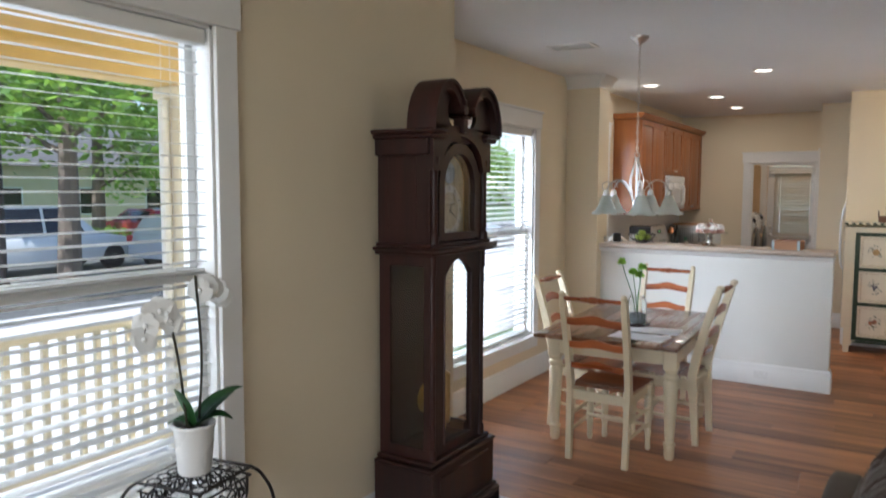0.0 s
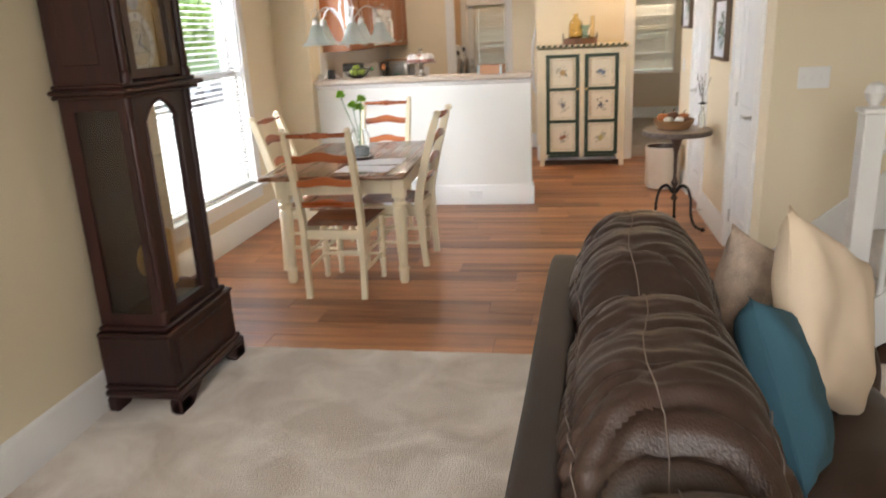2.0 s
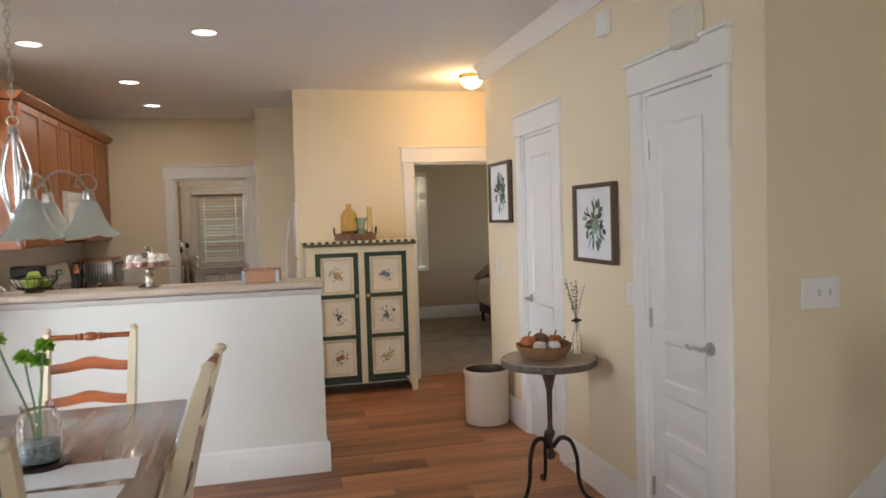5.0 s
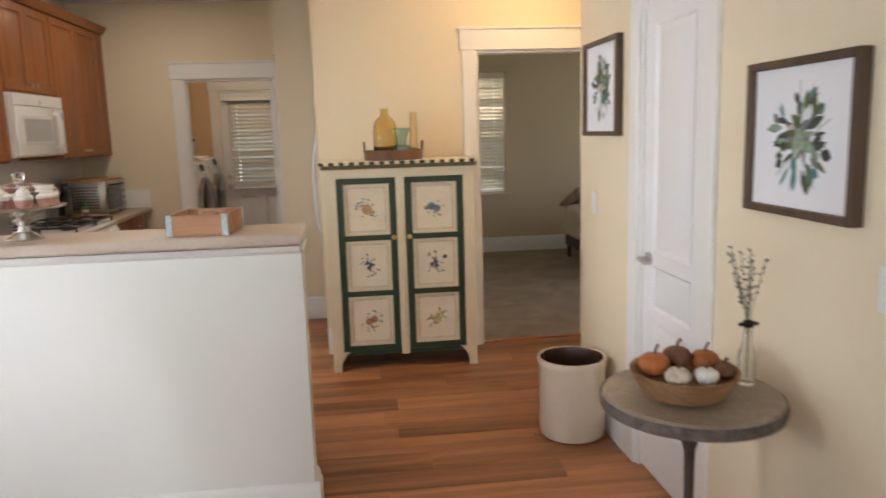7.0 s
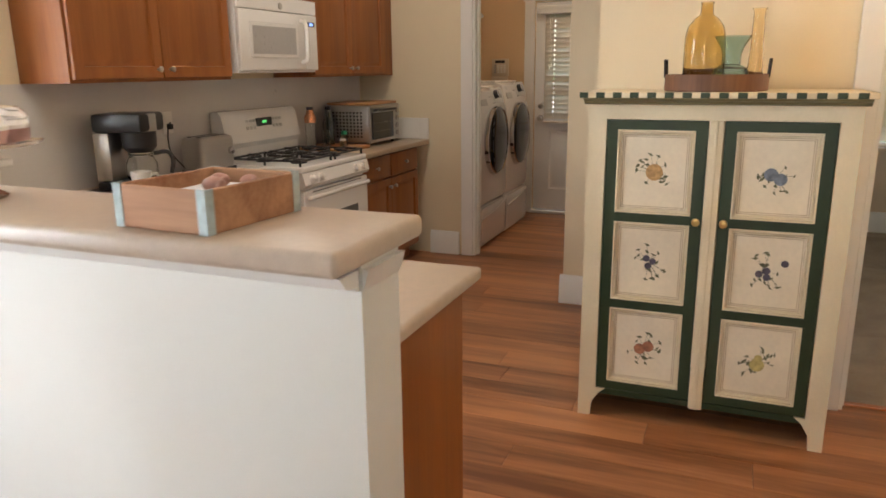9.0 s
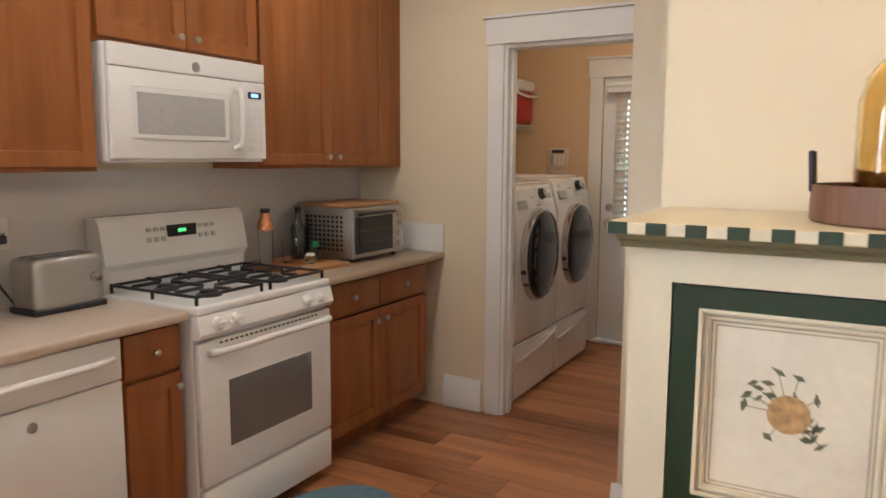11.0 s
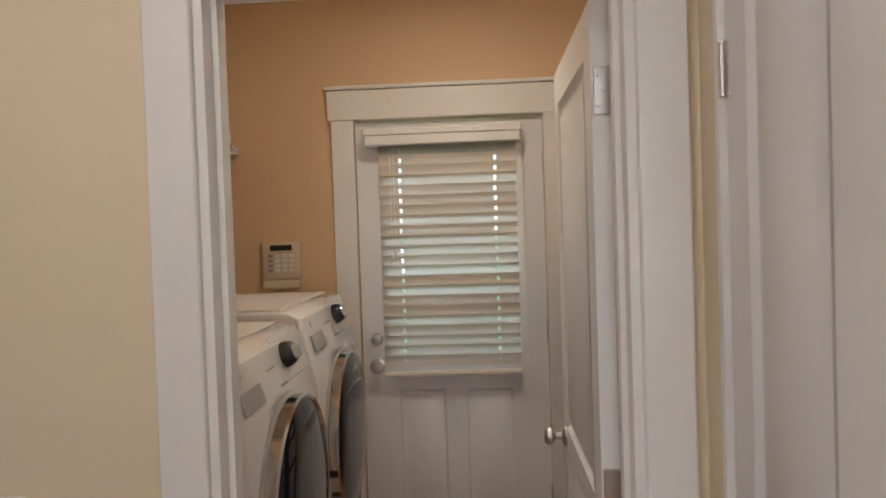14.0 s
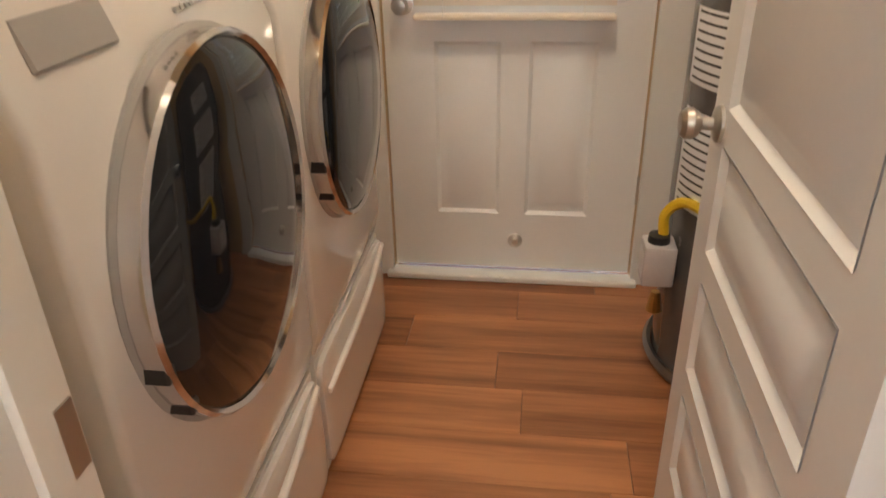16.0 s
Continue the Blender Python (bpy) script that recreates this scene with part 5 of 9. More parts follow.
# ---- sofa with cushions ----
sofa = thing("sofa", "dark brown leather sofa with tufted back cushions", "sofa", Matrix.Translation((-0.262, 0.96, 0)) @ pose(0, 0, 0, 0, 0, -2) @ Matrix.Diagonal((1, 1, 1.08, 1)) @ Matrix.Translation((0.19, -0.96, 0)))
y0, y1 = 0.45, 2.62
def puffy(x0, ya, z0, x1, yb, z1, amp, n=(8, 14, 8), seed=0, power=4.0, crease=0.0):
    """A stuffed box: rounded, with soft swelling and creases."""
    bm = bmesh.new()
    bmesh.ops.create_cube(bm, size=2.0)
    bmesh.ops.subdivide_edges(bm, edges=bm.edges[:], cuts=13, use_grid_fill=True)
    c = Vector(((x0 + x1) / 2, (ya + yb) / 2, (z0 + z1) / 2))
    h = Vector(((x1 - x0) / 2, (yb - ya) / 2, (z1 - z0) / 2))
    for v in bm.verts:
        p = v.co.copy()
        r = (abs(p.x) ** power + abs(p.y) ** power + abs(p.z) ** power) ** (1 / power)
        q = p / r
        w = Vector((q.x * h.x, q.y * h.y, q.z * h.z)) + c
        d = q.normalized()
        k = amp * noise.noise(w * 5.0 + Vector((seed, 0, 0))) + crease * abs(noise.noise(Vector((w.x * 4, w.y * 16, w.z * 4 + seed)))) * -1.0
        v.co = w + d * k
    return bm
bm = puffy(-0.19, y0, 0.12, -0.095, y1 - 0.02, 0.81, 0.004, power=10)
part("back_frame", bm, M_LEATHER2, sofa, "grey leather outside back")
part("base", puffy(-0.10, y0, 0.08, 0.78, y1, 0.30, 0.004, power=10), M_LEATHER, sofa)
def cushion_point(a, w, s, th, seed, lift=0.0):
    """A point on a plump arched back cushion: s runs along it, th over it from the room side to the seat side."""
    e = (1 - abs(2 * s - 1) ** 5) ** 0.40
    ct, st = math.cos(th), math.sin(th)
    ex = math.copysign(abs(ct) ** 0.72, ct)
    ez = abs(st) ** 0.78
    yy = a + s * w
    pleat = noise.noise(Vector((yy * 13.0 + 0.8 * math.sin(th * 2 + seed), th * 0.9, seed)))
    fine = noise.noise(Vector((yy * 34.0, th * 1.6 + 3, seed * 2)))
    edge = 0.35 + 0.65 * abs(2 * s - 1) ** 1.5
    d = -0.024 * edge * math.exp(-(pleat / 0.16) ** 2) - 0.010 * abs(fine) - 0.010 * abs(2 * s - 1) ** 2.5
    for t0 in SEAMS:                             # drawn-in seams
        d -= 0.007 * math.exp(-((th - t0) / 0.045) ** 2)
    big = 0.012 * noise.noise(Vector((yy * 4, th * 1.4, seed)))
    r = 1 - 0.10 * (1 - e)
    k = d + big + lift
    return Vector((0.072 - ex * (0.226 * (0.80 + 0.20 * e) + k), yy + 0.015 * math.sin(th) , 0.44 + ez * (0.512 * (0.48 + 0.52 * e) * r + k)))
SEAMS = (0.86, 1.50, 2.32)
for k in range(3):
    w = (y1 - y0 - 0.10) / 3
    a = y0 + 0.01 + k * w
    bm = bmesh.new()
    NS, NT = 120, 64
    gr = [[bm.verts.new(cushion_point(a - 0.02, w + 0.05, i / NS, math.pi * j / NT, k * 7.3)) for j in range(NT + 1)] for i in range(NS + 1)]
    for i in range(NS):
        for j in range(NT):
            bm.faces.new((gr[i][j], gr[i][j + 1], gr[i + 1][j + 1], gr[i + 1][j]))
    bm.faces.new([gr[0][j] for j in range(NT + 1)])
    bm.faces.new([gr[NS][j] for j in range(NT, -1, -1)])
    bm.faces.new([gr[i][0] for i in range(NS + 1)] + [gr[i][NT] for i in range(NS, -1, -1)])
    cu = part("back_cushion", bm, M_LEATHER, sofa, "plump creased leather back cushion")
    for t0 in SEAMS:
        pts = [cushion_point(a - 0.02, w + 0.05, 0.05 + 0.9 * i / 30, t0 + 0.03 * math.sin(i * 0.3 + k), k * 7.3, 0.006) for i in range(31)]
        part("stitching", tube(bmesh.new(), pts, 0.0014, 5), M_STITCH, cu)
    part("seat_cushion", puffy(0.22, a, 0.26, 0.80, a + w + 0.03, 0.47, 0.008, seed=k * 3.1, power=4.5, crease=0.01), M_LEATHER, sofa)
for a, b in ((y1 - 0.16, y1 + 0.02), (y0 - 0.12, y0 + 0.06)):
    part("armrest", puffy(0.10, a, 0.10, 0.82, b, 0.62, 0.010, seed=a, power=3.5, crease=0.012), M_LEATHER, sofa)

for x in (-0.12, 0.70):
    for yy in (y0 + 0.08, y1 - 0.1):
        part("foot", lathe(bmesh.new(), [(0.022, 0.004), (0.032, 0.085)], (x, yy, 0), 12), M_MAHOG, sofa, "dark wooden foot")
M_TEAL = mk("teal_cushion_fabric", (0.040, 0.108, 0.145), 0.9, var=0.12, scale=6, fine=320, bump=0.4)
M_IVORY = mk("ivory_cushion_fabric", (0.74, 0.60, 0.44), 0.9, var=0.05, scale=6, fine=320, bump=0.4)
M_TAUPE = mk("taupe_patterned_fabric", (0.46, 0.36, 0.28), 0.9, var=0.45, scale=14, fine=240, bump=0.4)
def pillow(name, label, c, size, rot, material, thick=0.072):
    bm = bmesh.new()
    n = 22
    for s in (-1, 1):
        g = [[None] * (n + 1) for _ in range(n + 1)]
        for i in range(n + 1):
            for j in range(n + 1):
                u, v = 2 * i / n - 1, 2 * j / n - 1
                pin = 1 - 0.15 * (1 - abs(u) ** 2) * abs(v) ** 6 - 0.0
                pin2 = 1 - 0.15 * (1 - abs(v) ** 2) * abs(u) ** 6
                t = ((1 - u ** 4) * (1 - v ** 4)) ** 0.55
                g[i][j] = bm.verts.new((u * size / 2 * pin2, s * (thick * t * (1 + 0.28 * noise.noise((u * 2.4, v * 2.4, s + c[0]))) - 0.010 * abs(noise.noise((u * 1.5 + v * 3, v * 1.2 - u, c[1])))), v * size / 2 * pin))
        for i in range(n):
            for j in range(n):
                bm.faces.new((g[i][j], g[i + 1][j], g[i + 1][j + 1], g[i][j + 1]))
    bmesh.ops.remove_doubles(bm, verts=bm.verts, dist=1e-4)
    ob = part(name, bm, material, at=Matrix.Translation(c) @ pose(0, 0, 0, *rot))
    ob.data.set_sharp_from_angle(angle=radians(120))
    return tagged(ob, label, "cushion", "cushions on the sofa")
pillow("throw_pillow", "taupe patterned throw pillow propped on the sofa arm", (0.44, 2.49, 0.69), 0.40, (-16, 28, 18), M_TAUPE)
pillow("throw_pillow", "ivory throw pillow leaning on the sofa", (0.53, 2.22, 0.755), 0.50, (-18, 30, 42), M_IVORY)
pillow("throw_pillow", "teal woven throw pillow leaning on the sofa back", (0.37, 1.97, 0.685), 0.44, (-22, 22, 68), M_TEAL)
pillow("throw_pillow", "ivory throw pillow at the near end of the sofa", (0.54, 1.30, 0.72), 0.46, (-15, 20, 80), M_IVORY)

# ---- breakfast bar ----
def slab(bm, x0, ya, z0, x1, yb, z1, r=0.012):
    return bx(bm, x0, ya, z0, x1, yb, z1, bev=r, seg=3)


bar = tagged(part("bar_ledge", slab(bmesh.new(), XD + 0.33, 6.70, 1.135, -0.464, 7.03, 1.178), M_LAM), "beige laminate breakfast bar ledge with rolled edge", "counter")
setting("trim_bar", prism(bmesh.new(), [(6.796, 1.128), (6.735, 1.128), (6.755, 1.105), (6.785, 1.10), (6.796, 1.09)], "x", -2.44, -0.478), M_TRIM, "white cove moulding under the bar ledge", "moulding")
setting("trim_bar_end", prism(bmesh.new(), [(-0.474, 1.128), (-0.462, 1.128), (-0.468, 1.105), (-0.474, 1.09)], "y", 6.80, 6.94), M_TRIM, "white cove moulding under the bar ledge end", "moulding")


# ---- cabinets ----
def board_frame(xs, zs, holes, ya, yb):
    """One welded frame board between ya and yb: a grid of cells in x and z, with holes (i, j) left open."""
    bm = bmesh.new()
    v = {}
    def point(i, j, y):
        if (i, j, y) not in v:
            v[(i, j, y)] = bm.verts.new((xs[i], y, zs[j]))
        return v[(i, j, y)]
    solid = {(i, j) for i in range(len(xs) - 1) for j in range(len(zs) - 1)} - set(holes)
    for i, j in sorted(solid):
        ring4 = ((i, j), (i + 1, j), (i + 1, j + 1), (i, j + 1))
        bm.faces.new([point(a, b, ya) for a, b in ring4])
        bm.faces.new([point(a, b, yb) for a, b in reversed(ring4)])
        for (a, b), (c, d), near in zip(ring4, ring4[1:] + ring4[:1], ((i, j - 1), (i + 1, j), (i, j + 1), (i - 1, j))):
            if near not in solid:
                bm.faces.new((point(a, b, yb), point(c, d, yb), point(c, d, ya), point(a, b, ya)))
    return bm


def cab_door(w, h, t=0.019, raised=True):
    """A framed oak door, raised panel; x 0..w, z 0..h, front at y 0 facing -y."""
    s = 0.056
    bm = board_frame((0, 0.003, s - 0.004, w - s + 0.004, w - 0.003, w), (0, 0.003, s - 0.004, h - s + 0.004, h - 0.003, h), [(2, 2)], 0.0, t)
    for v in bm.verts:
        if v.co.y == 0.0 and (v.co.x in (0, w) or v.co.z in (0, h)):
            v.co.y = 0.003
    rs = [[min(bm.verts, key=lambda q, p=p: (q.co - Vector(p)).length) for p in ((s - 0.004, 0, s - 0.004), (w - s + 0.004, 0, s - 0.004), (w - s + 0.004, 0, h - s + 0.004), (s - 0.004, 0, h - s + 0.004))]]
    for ins, y in ((s - 0.001, 0.013), (s + 0.005, 0.014), (s + 0.034, 0.003)):
        rs.append([bm.verts.new(p) for p in ((ins, y, ins), (w - ins, y, ins), (w - ins, y, h - ins), (ins, y, h - ins))])
    for a, b in zip(rs, rs[1:]):
        for i in range(4):
            bm.faces.new((a[i], a[(i + 1) % 4], b[(i + 1) % 4], b[i]))
    bm.faces.new(rs[-1])
    return bm


KNOB = lathe(bmesh.new(), [(0.005, 0), (0.005, 0.012), (0.013, 0.018), (0.014, 0.024), (0.009, 0.029), (0.001, 0.030)], seg=14)
KNOB = to_mesh("knob", KNOB, M_NICKEL)
FACE = Matrix(((0, -1, 0, 0), (1, 0, 0, 0), (0, 0, 1, 0), (0, 0, 0, 1)))    # front faces +x, its x runs along +y


def cabinet(name, label, xb, xf, ya, yb, z0, z1, doors, drawers=(), group="", toe=False):
    """A unit against the west wall: body, doors (y0, y1, z0, z1, knob_y, knob_z), drawer fronts."""
    ob = thing(name, label, "cabinet", group=group)
    bm = bmesh.new()
    bx(bm, xb, ya + 0.0008, z0, xf, yb - 0.0008, z1, bev=0.0015)
    if toe:
        bm.free()
        bm = B(xb, ya + 0.0008, z0 + 0.10, xf, yb - 0.0008, z1, bev=0.0015)
        bx(bm, xb, ya + 0.0008, z0, xf - 0.07, yb - 0.0008, z0 + 0.10)
    part("body", bm, M_OAK, ob)
    for (a, b, lo, hi, ky, kz) in doors:
        d = part("door", cab_door(b - a, hi - lo), M_OAK, ob, at=Matrix.Translation((xf + 0.021, a, lo)) @ FACE)
        part("knob", KNOB, M_NICKEL, d, "nickel knob", at=pose(ky - a, 0.0, kz - lo, 90))
    for (a, b, lo, hi) in drawers:
        bm = B(0, 0, 0, b - a, 0.019, hi - lo, bev=0.004, seg=2)
        d = part("drawer_front", bm, M_OAK, ob, at=Matrix.Translation((xf + 0.021, a, lo)) @ FACE)
        part("knob", KNOB, M_NICKEL, d, "nickel knob", at=pose((b - a) / 2, 0.0, (hi - lo) / 2, 90))
    return ob


UB, UF = XD + 0.002, -2.468
G = "oak wall cabinets"
def pair(a, b, lo, hi, kz, over=0.0):
    m = (a + b) / 2
    return [(a + 0.012, m - 0.003, lo, hi, m - 0.04, kz), (m + 0.003, b - 0.012, lo, hi, m + 0.04, kz)]
cabinet("wall_cabinet", "honey oak double-door wall cabinet beside the window", UB, UF, 8.03, 9.06, 1.40, 2.455, pair(8.03, 9.06, 1.415, 2.44, 1.455), group=G)
cabinet("wall_cabinet", "short honey oak cabinet above the microwave", UB, UF, 9.06, 9.86, 1.855, 2.455, pair(9.06, 9.86, 1.87, 2.44, 1.91), group=G)
cabinet("wall_cabinet", "honey oak double-door wall cabinet in the corner", UB, UF, 9.86, 10.87, 1.40, 2.455, pair(9.86, 10.87, 1.415, 2.44, 1.455), group=G)
setting("trim_cabinet_filler", B(UB, 10.872, 1.40, UF, 11.036, 2.455), M_OAK, "honey oak filler strip beside the wall cabinets", "filler")
bm = prism(bmesh.new(), [(UB, 2.456), (UF + 0.022, 2.456), (UF + 0.06, 2.505), (UF + 0.06, 2.515), (UB, 2.515)], "y", 8.0, 11.03)
tagged(part("cabinet_crown", bm, M_OAK), "honey oak crown strip along the wall cabinets", "moulding")

BF = -2.225
G = "oak base cabinets"
CT = 0.872
cabinet("base_cabinet", "honey oak base cabinet in the kitchen corner", UB, BF, 6.96, 8.30, 0, CT, [(7.65, 7.97, 0.12, 0.69, 7.93, 0.63), (7.98, 8.29, 0.12, 0.69, 8.02, 0.63)], [(7.65, 8.29, 0.705, 0.86)], G, True)
cabinet("base_cabinet", "narrow honey oak base cabinet with drawers beside the range", UB, BF, 8.925, 9.175, 0, CT, [(8.935, 9.165, 0.12, 0.69, 9.14, 0.64)], [(8.935, 9.165, 0.705, 0.86)], G, True)
cabinet("base_cabinet", "honey oak base cabinet with two drawers and doors", UB, BF, 9.955, 10.905, 0, CT, pair(9.955, 10.905, 0.12, 0.69, 0.63), [(9.967, 10.427, 0.705, 0.86), (10.433, 10.893, 0.705, 0.86)], G, True)
pen = thing("peninsula_cabinet", "honey oak peninsula cabinet with a plain end panel", "cabinet")
part("body", B(-2.10, 6.945, 0.10, -0.585, 7.56, CT, bev=0.002), M_OAK, pen)
part("toe_kick", B(-2.10, 6.945, 0, -0.60, 7.49, 0.10), M_OAKIN, pen)
for k in range(3):
    a = -2.08 + k * 0.49
    d = part("door", cab_door(0.48, 0.57), M_OAK, pen, at=pose(a + 0.48, 7.581, 0.12, 0, 0, 180))
    part("knob", KNOB, M_NICKEL, d, "nickel knob", at=pose(0.05, 0, 0.52, 90))
    part("drawer_front", B(a, 7.562, 0.705, a + 0.48, 7.581, 0.86, bev=0.004), M_OAK, pen)
bm = bmesh.new()
slab(bm, UB, 6.943, CT + 0.001, BF + 0.065, 9.178, 0.911)
slab(bm, BF + 0.066, 6.943, CT + 0.001, -0.552, 7.63, 0.911)
tagged(part("worktop", bm, M_LAM), "beige laminate worktop round the kitchen corner", "worktop")
bm = slab(bmesh.new(), UB, 9.952, CT + 0.001, BF + 0.065, 11.036, 0.911)
tagged(part("worktop", bm, M_LAM2), "tan laminate worktop between range and wall", "worktop")
bm = bmesh.new()
bx(bm, BF - 0.02, 11.019, 0.9115, BF + 0.06, 11.037, 1.075, bev=0.003)
bx(bm, UB, 11.019, 0.9115, BF - 0.02, 11.037, 1.075, bev=0.003)
tagged(part("side_splash", bm, M_TRIM), "white laminate side splash at the worktop end", "backsplash")
M_SPLASH = mk("white_splash_panel", (0.66, 0.64, 0.62), 0.3, var=0.03, bump=0.02)
setting("trim_backsplash", B(XD + 0.0005, 7.86, 0.9115, XD + 0.006, 11.018, 1.399), M_SPLASH, "pale backsplash panel under the wall cabinets", "backsplash")

# dishwasher
dw = thing("dishwasher", "white built-in dishwasher with bowed handle", "dishwasher")
part("body", B(UB, 8.305, 0.10, BF, 8.92, 0.868), M_APPL, dw)
part("door", B(BF + 0.001, 8.308, 0.12, BF + 0.028, 8.917, 0.72, bev=0.006, seg=2), M_APPL, dw)
part("control_panel", B(BF + 0.001, 8.308, 0.725, BF + 0.032, 8.917, 0.865, bev=0.008, seg=2), M_APPL, dw)
part("toe_kick", B(UB, 8.31, 0.0, BF - 0.05, 8.915, 0.10), M_BLACK, dw)
part("handle", tube(bmesh.new(), bez([(BF + 0.03, 8.34, 0.80), (BF + 0.065, 8.45, 0.805), (BF + 0.075, 8.61, 0.807), (BF + 0.065, 8.78, 0.805), (BF + 0.03, 8.885, 0.80)], 6), 0.012, 8), M_APPL, dw)
part("badge", lathe(bmesh.new(), [(0.016, 0), (0.016, 0.002), (0.001, 0.003)], seg=16), M_STEEL, dw, at=Matrix.Translation((BF + 0.029, 8.61, 0.66)) @ pose(0, 0, 0, 0, 90, 0))

# ---- gas range ----
rg = thing("gas_range", "white freestanding gas range with black grates", "range")
ra, rb, rf = 9.187, 9.945, -2.15
part("body", B(UB + 0.02, ra, 0.03, rf - 0.02, rb, 0.885, bev=0.004), M_APPL, rg)
part("cooktop", B(UB + 0.10, ra - 0.002, 0.886, rf + 0.01, rb + 0.002, 0.921, bev=0.012, seg=3), M_APPL, rg)
bm = prism(bmesh.new(), [(UB + 0.02, 0.886), (UB + 0.10, 0.886), (UB + 0.10, 1.00), (UB + 0.125, 1.03), (UB + 0.095, 1.19), (UB + 0.07, 1.215), (UB + 0.02, 1.215)], "y", ra, rb)
bp = part("back_panel", bm, M_APPL, rg, "white enamel control back panel")
part("clock_display", B(UB + 0.100, 9.50, 1.115, UB + 0.1145, 9.65, 1.165, bev=0.002), M_BLACK, bp, "black clock display")
part("digits", B(UB + 0.1148, 9.550, 1.133, UB + 0.1155, 9.592, 1.148), glow("green_digits", (0.15, 0.9, 0.25), 0.4), bp)
bm = bmesh.new()
for i in range(3):
    for s in (-1, 1):
        bx(bm, UB + 0.105, 9.575 + s * (0.10 + 0.035 * i) - 0.010, 1.10, UB + 0.1155, 9.575 + s * (0.10 + 0.035 * i) + 0.010, 1.12)
        bx(bm, UB + 0.105, 9.575 + s * (0.10 + 0.035 * i) - 0.010, 1.145, UB + 0.1125, 9.575 + s * (0.10 + 0.035 * i) + 0.010, 1.16)
tagged(part("button_pad", bm, mk("grey_buttons", (0.5, 0.5, 0.5), 0.5), bp), kind="stuff")
bm = prism(bmesh.new(), [(rf - 0.02, 0.80), (rf + 0.012, 0.80), (rf + 0.028, 0.82), (rf + 0.010, 0.886), (rf - 0.02, 0.886)], "y", ra, rb)
kp = part("knob_panel", bm, M_APPL, rg)
for y in (9.27, 9.36, 9.77, 9.86):
    bm = lathe(bmesh.new(), [(0.026, 0), (0.027, 0.004), (0.022, 0.008), (0.021, 0.024), (0.019, 0.028), (0.001, 0.029)], seg=20)
    bx(bm, -0.005, -0.020, 0.026, 0.005, 0.020, 0.034, bev=0.002)
    part("knob", bm, M_APPL, kp, "white burner knob", at=Matrix.Translation((rf + 0.020, y, 0.848)) @ pose(0, 0, 0, 0, 75, 0))
part("oven_door", B(rf - 0.019, ra + 0.004, 0.235, rf + 0.012, rb - 0.004, 0.785, bev=0.008, seg=2), M_APPL, rg)
part("oven_window", B(rf + 0.0105, ra + 0.14, 0.36, rf + 0.0135, rb - 0.14, 0.62, bev=0.001), mk("grey_oven_glass", (0.16, 0.16, 0.16), 0.12, var=0.06, coat=1.0, bump=0.0), rg, "grey tinted oven window")
bm = tube(bmesh.new(), bez([(rf + 0.012, ra + 0.05, 0.745), (rf + 0.05, ra + 0.075, 0.750), (rf + 0.055, (ra + rb) / 2, 0.752), (rf + 0.05, rb - 0.075, 0.750), (rf + 0.012, rb - 0.05, 0.745)], 6), 0.014, 10)
part("handle", bm, M_APPL, rg)
bm = bmesh.new()
for i in range(22):
    bx(bm, rf + 0.011, ra + 0.10 + i * 0.026, 0.768, rf + 0.0135, ra + 0.115 + i * 0.026, 0.776)
tagged(part("vent_grille", bm, M_BLACK, rg), kind="stuff")
part("drawer", B(rf - 0.019, ra + 0.004, 0.05, rf + 0.010, rb - 0.004, 0.225, bev=0.008, seg=2), M_APPL, rg)
for cx, cy in ((-2.52, 9.375), (-2.28, 9.375), (-2.52, 9.755), (-2.28, 9.755)):
    bm = lathe(bmesh.new(), [(0.05, 0), (0.05, 0.008), (0.036, 0.012), (0.036, 0.020), (0.03, 0.024), (0.001, 0.025)], (cx, cy, 0.921), 20)
    part("burner", bm, M_BLACK, rg, "black burner cap")
for cy in (9.375, 9.755):
    bm = bmesh.new()
    z = 0.958
    x0, x1, ya, yb = -2.635, -2.165, cy - 0.165, cy + 0.165
    for p, q in (((x0, ya), (x1, ya)), ((x1, ya), (x1, yb)), ((x1, yb), (x0, yb)), ((x0, yb), (x0, ya)), ((-2.40, ya), (-2.40, yb))):
        bx(bm, min(p[0], q[0]) - 0.005, min(p[1], q[1]) - 0.005, z - 0.012, max(p[0], q[0]) + 0.005, max(p[1], q[1]) + 0.005, z, bev=0.003)
    for cx in (-2.52, -2.28):
        for dx, dy in ((1, 0), (-1, 0), (0, 1), (0, -1)):
            ex, ey = (0.115, 0.16)
            bx(bm, cx + dx * 0.03 - 0.005 * abs(dy), cy + dy * 0.03 - 0.005 * abs(dx), z - 0.008, cx + dx * ex + 0.005 * abs(dy), cy + dy * ey + 0.005 * abs(dx), z + 0.006, bev=0.002)
    for x in (x0, x1, -2.40):
        for y in (ya, yb):
            cyl(bm, (x, y, 0.9215), (x, y, z), 0.007, seg=6)
    part("grate", bm, M_BLACK, rg, "black cast iron grate")

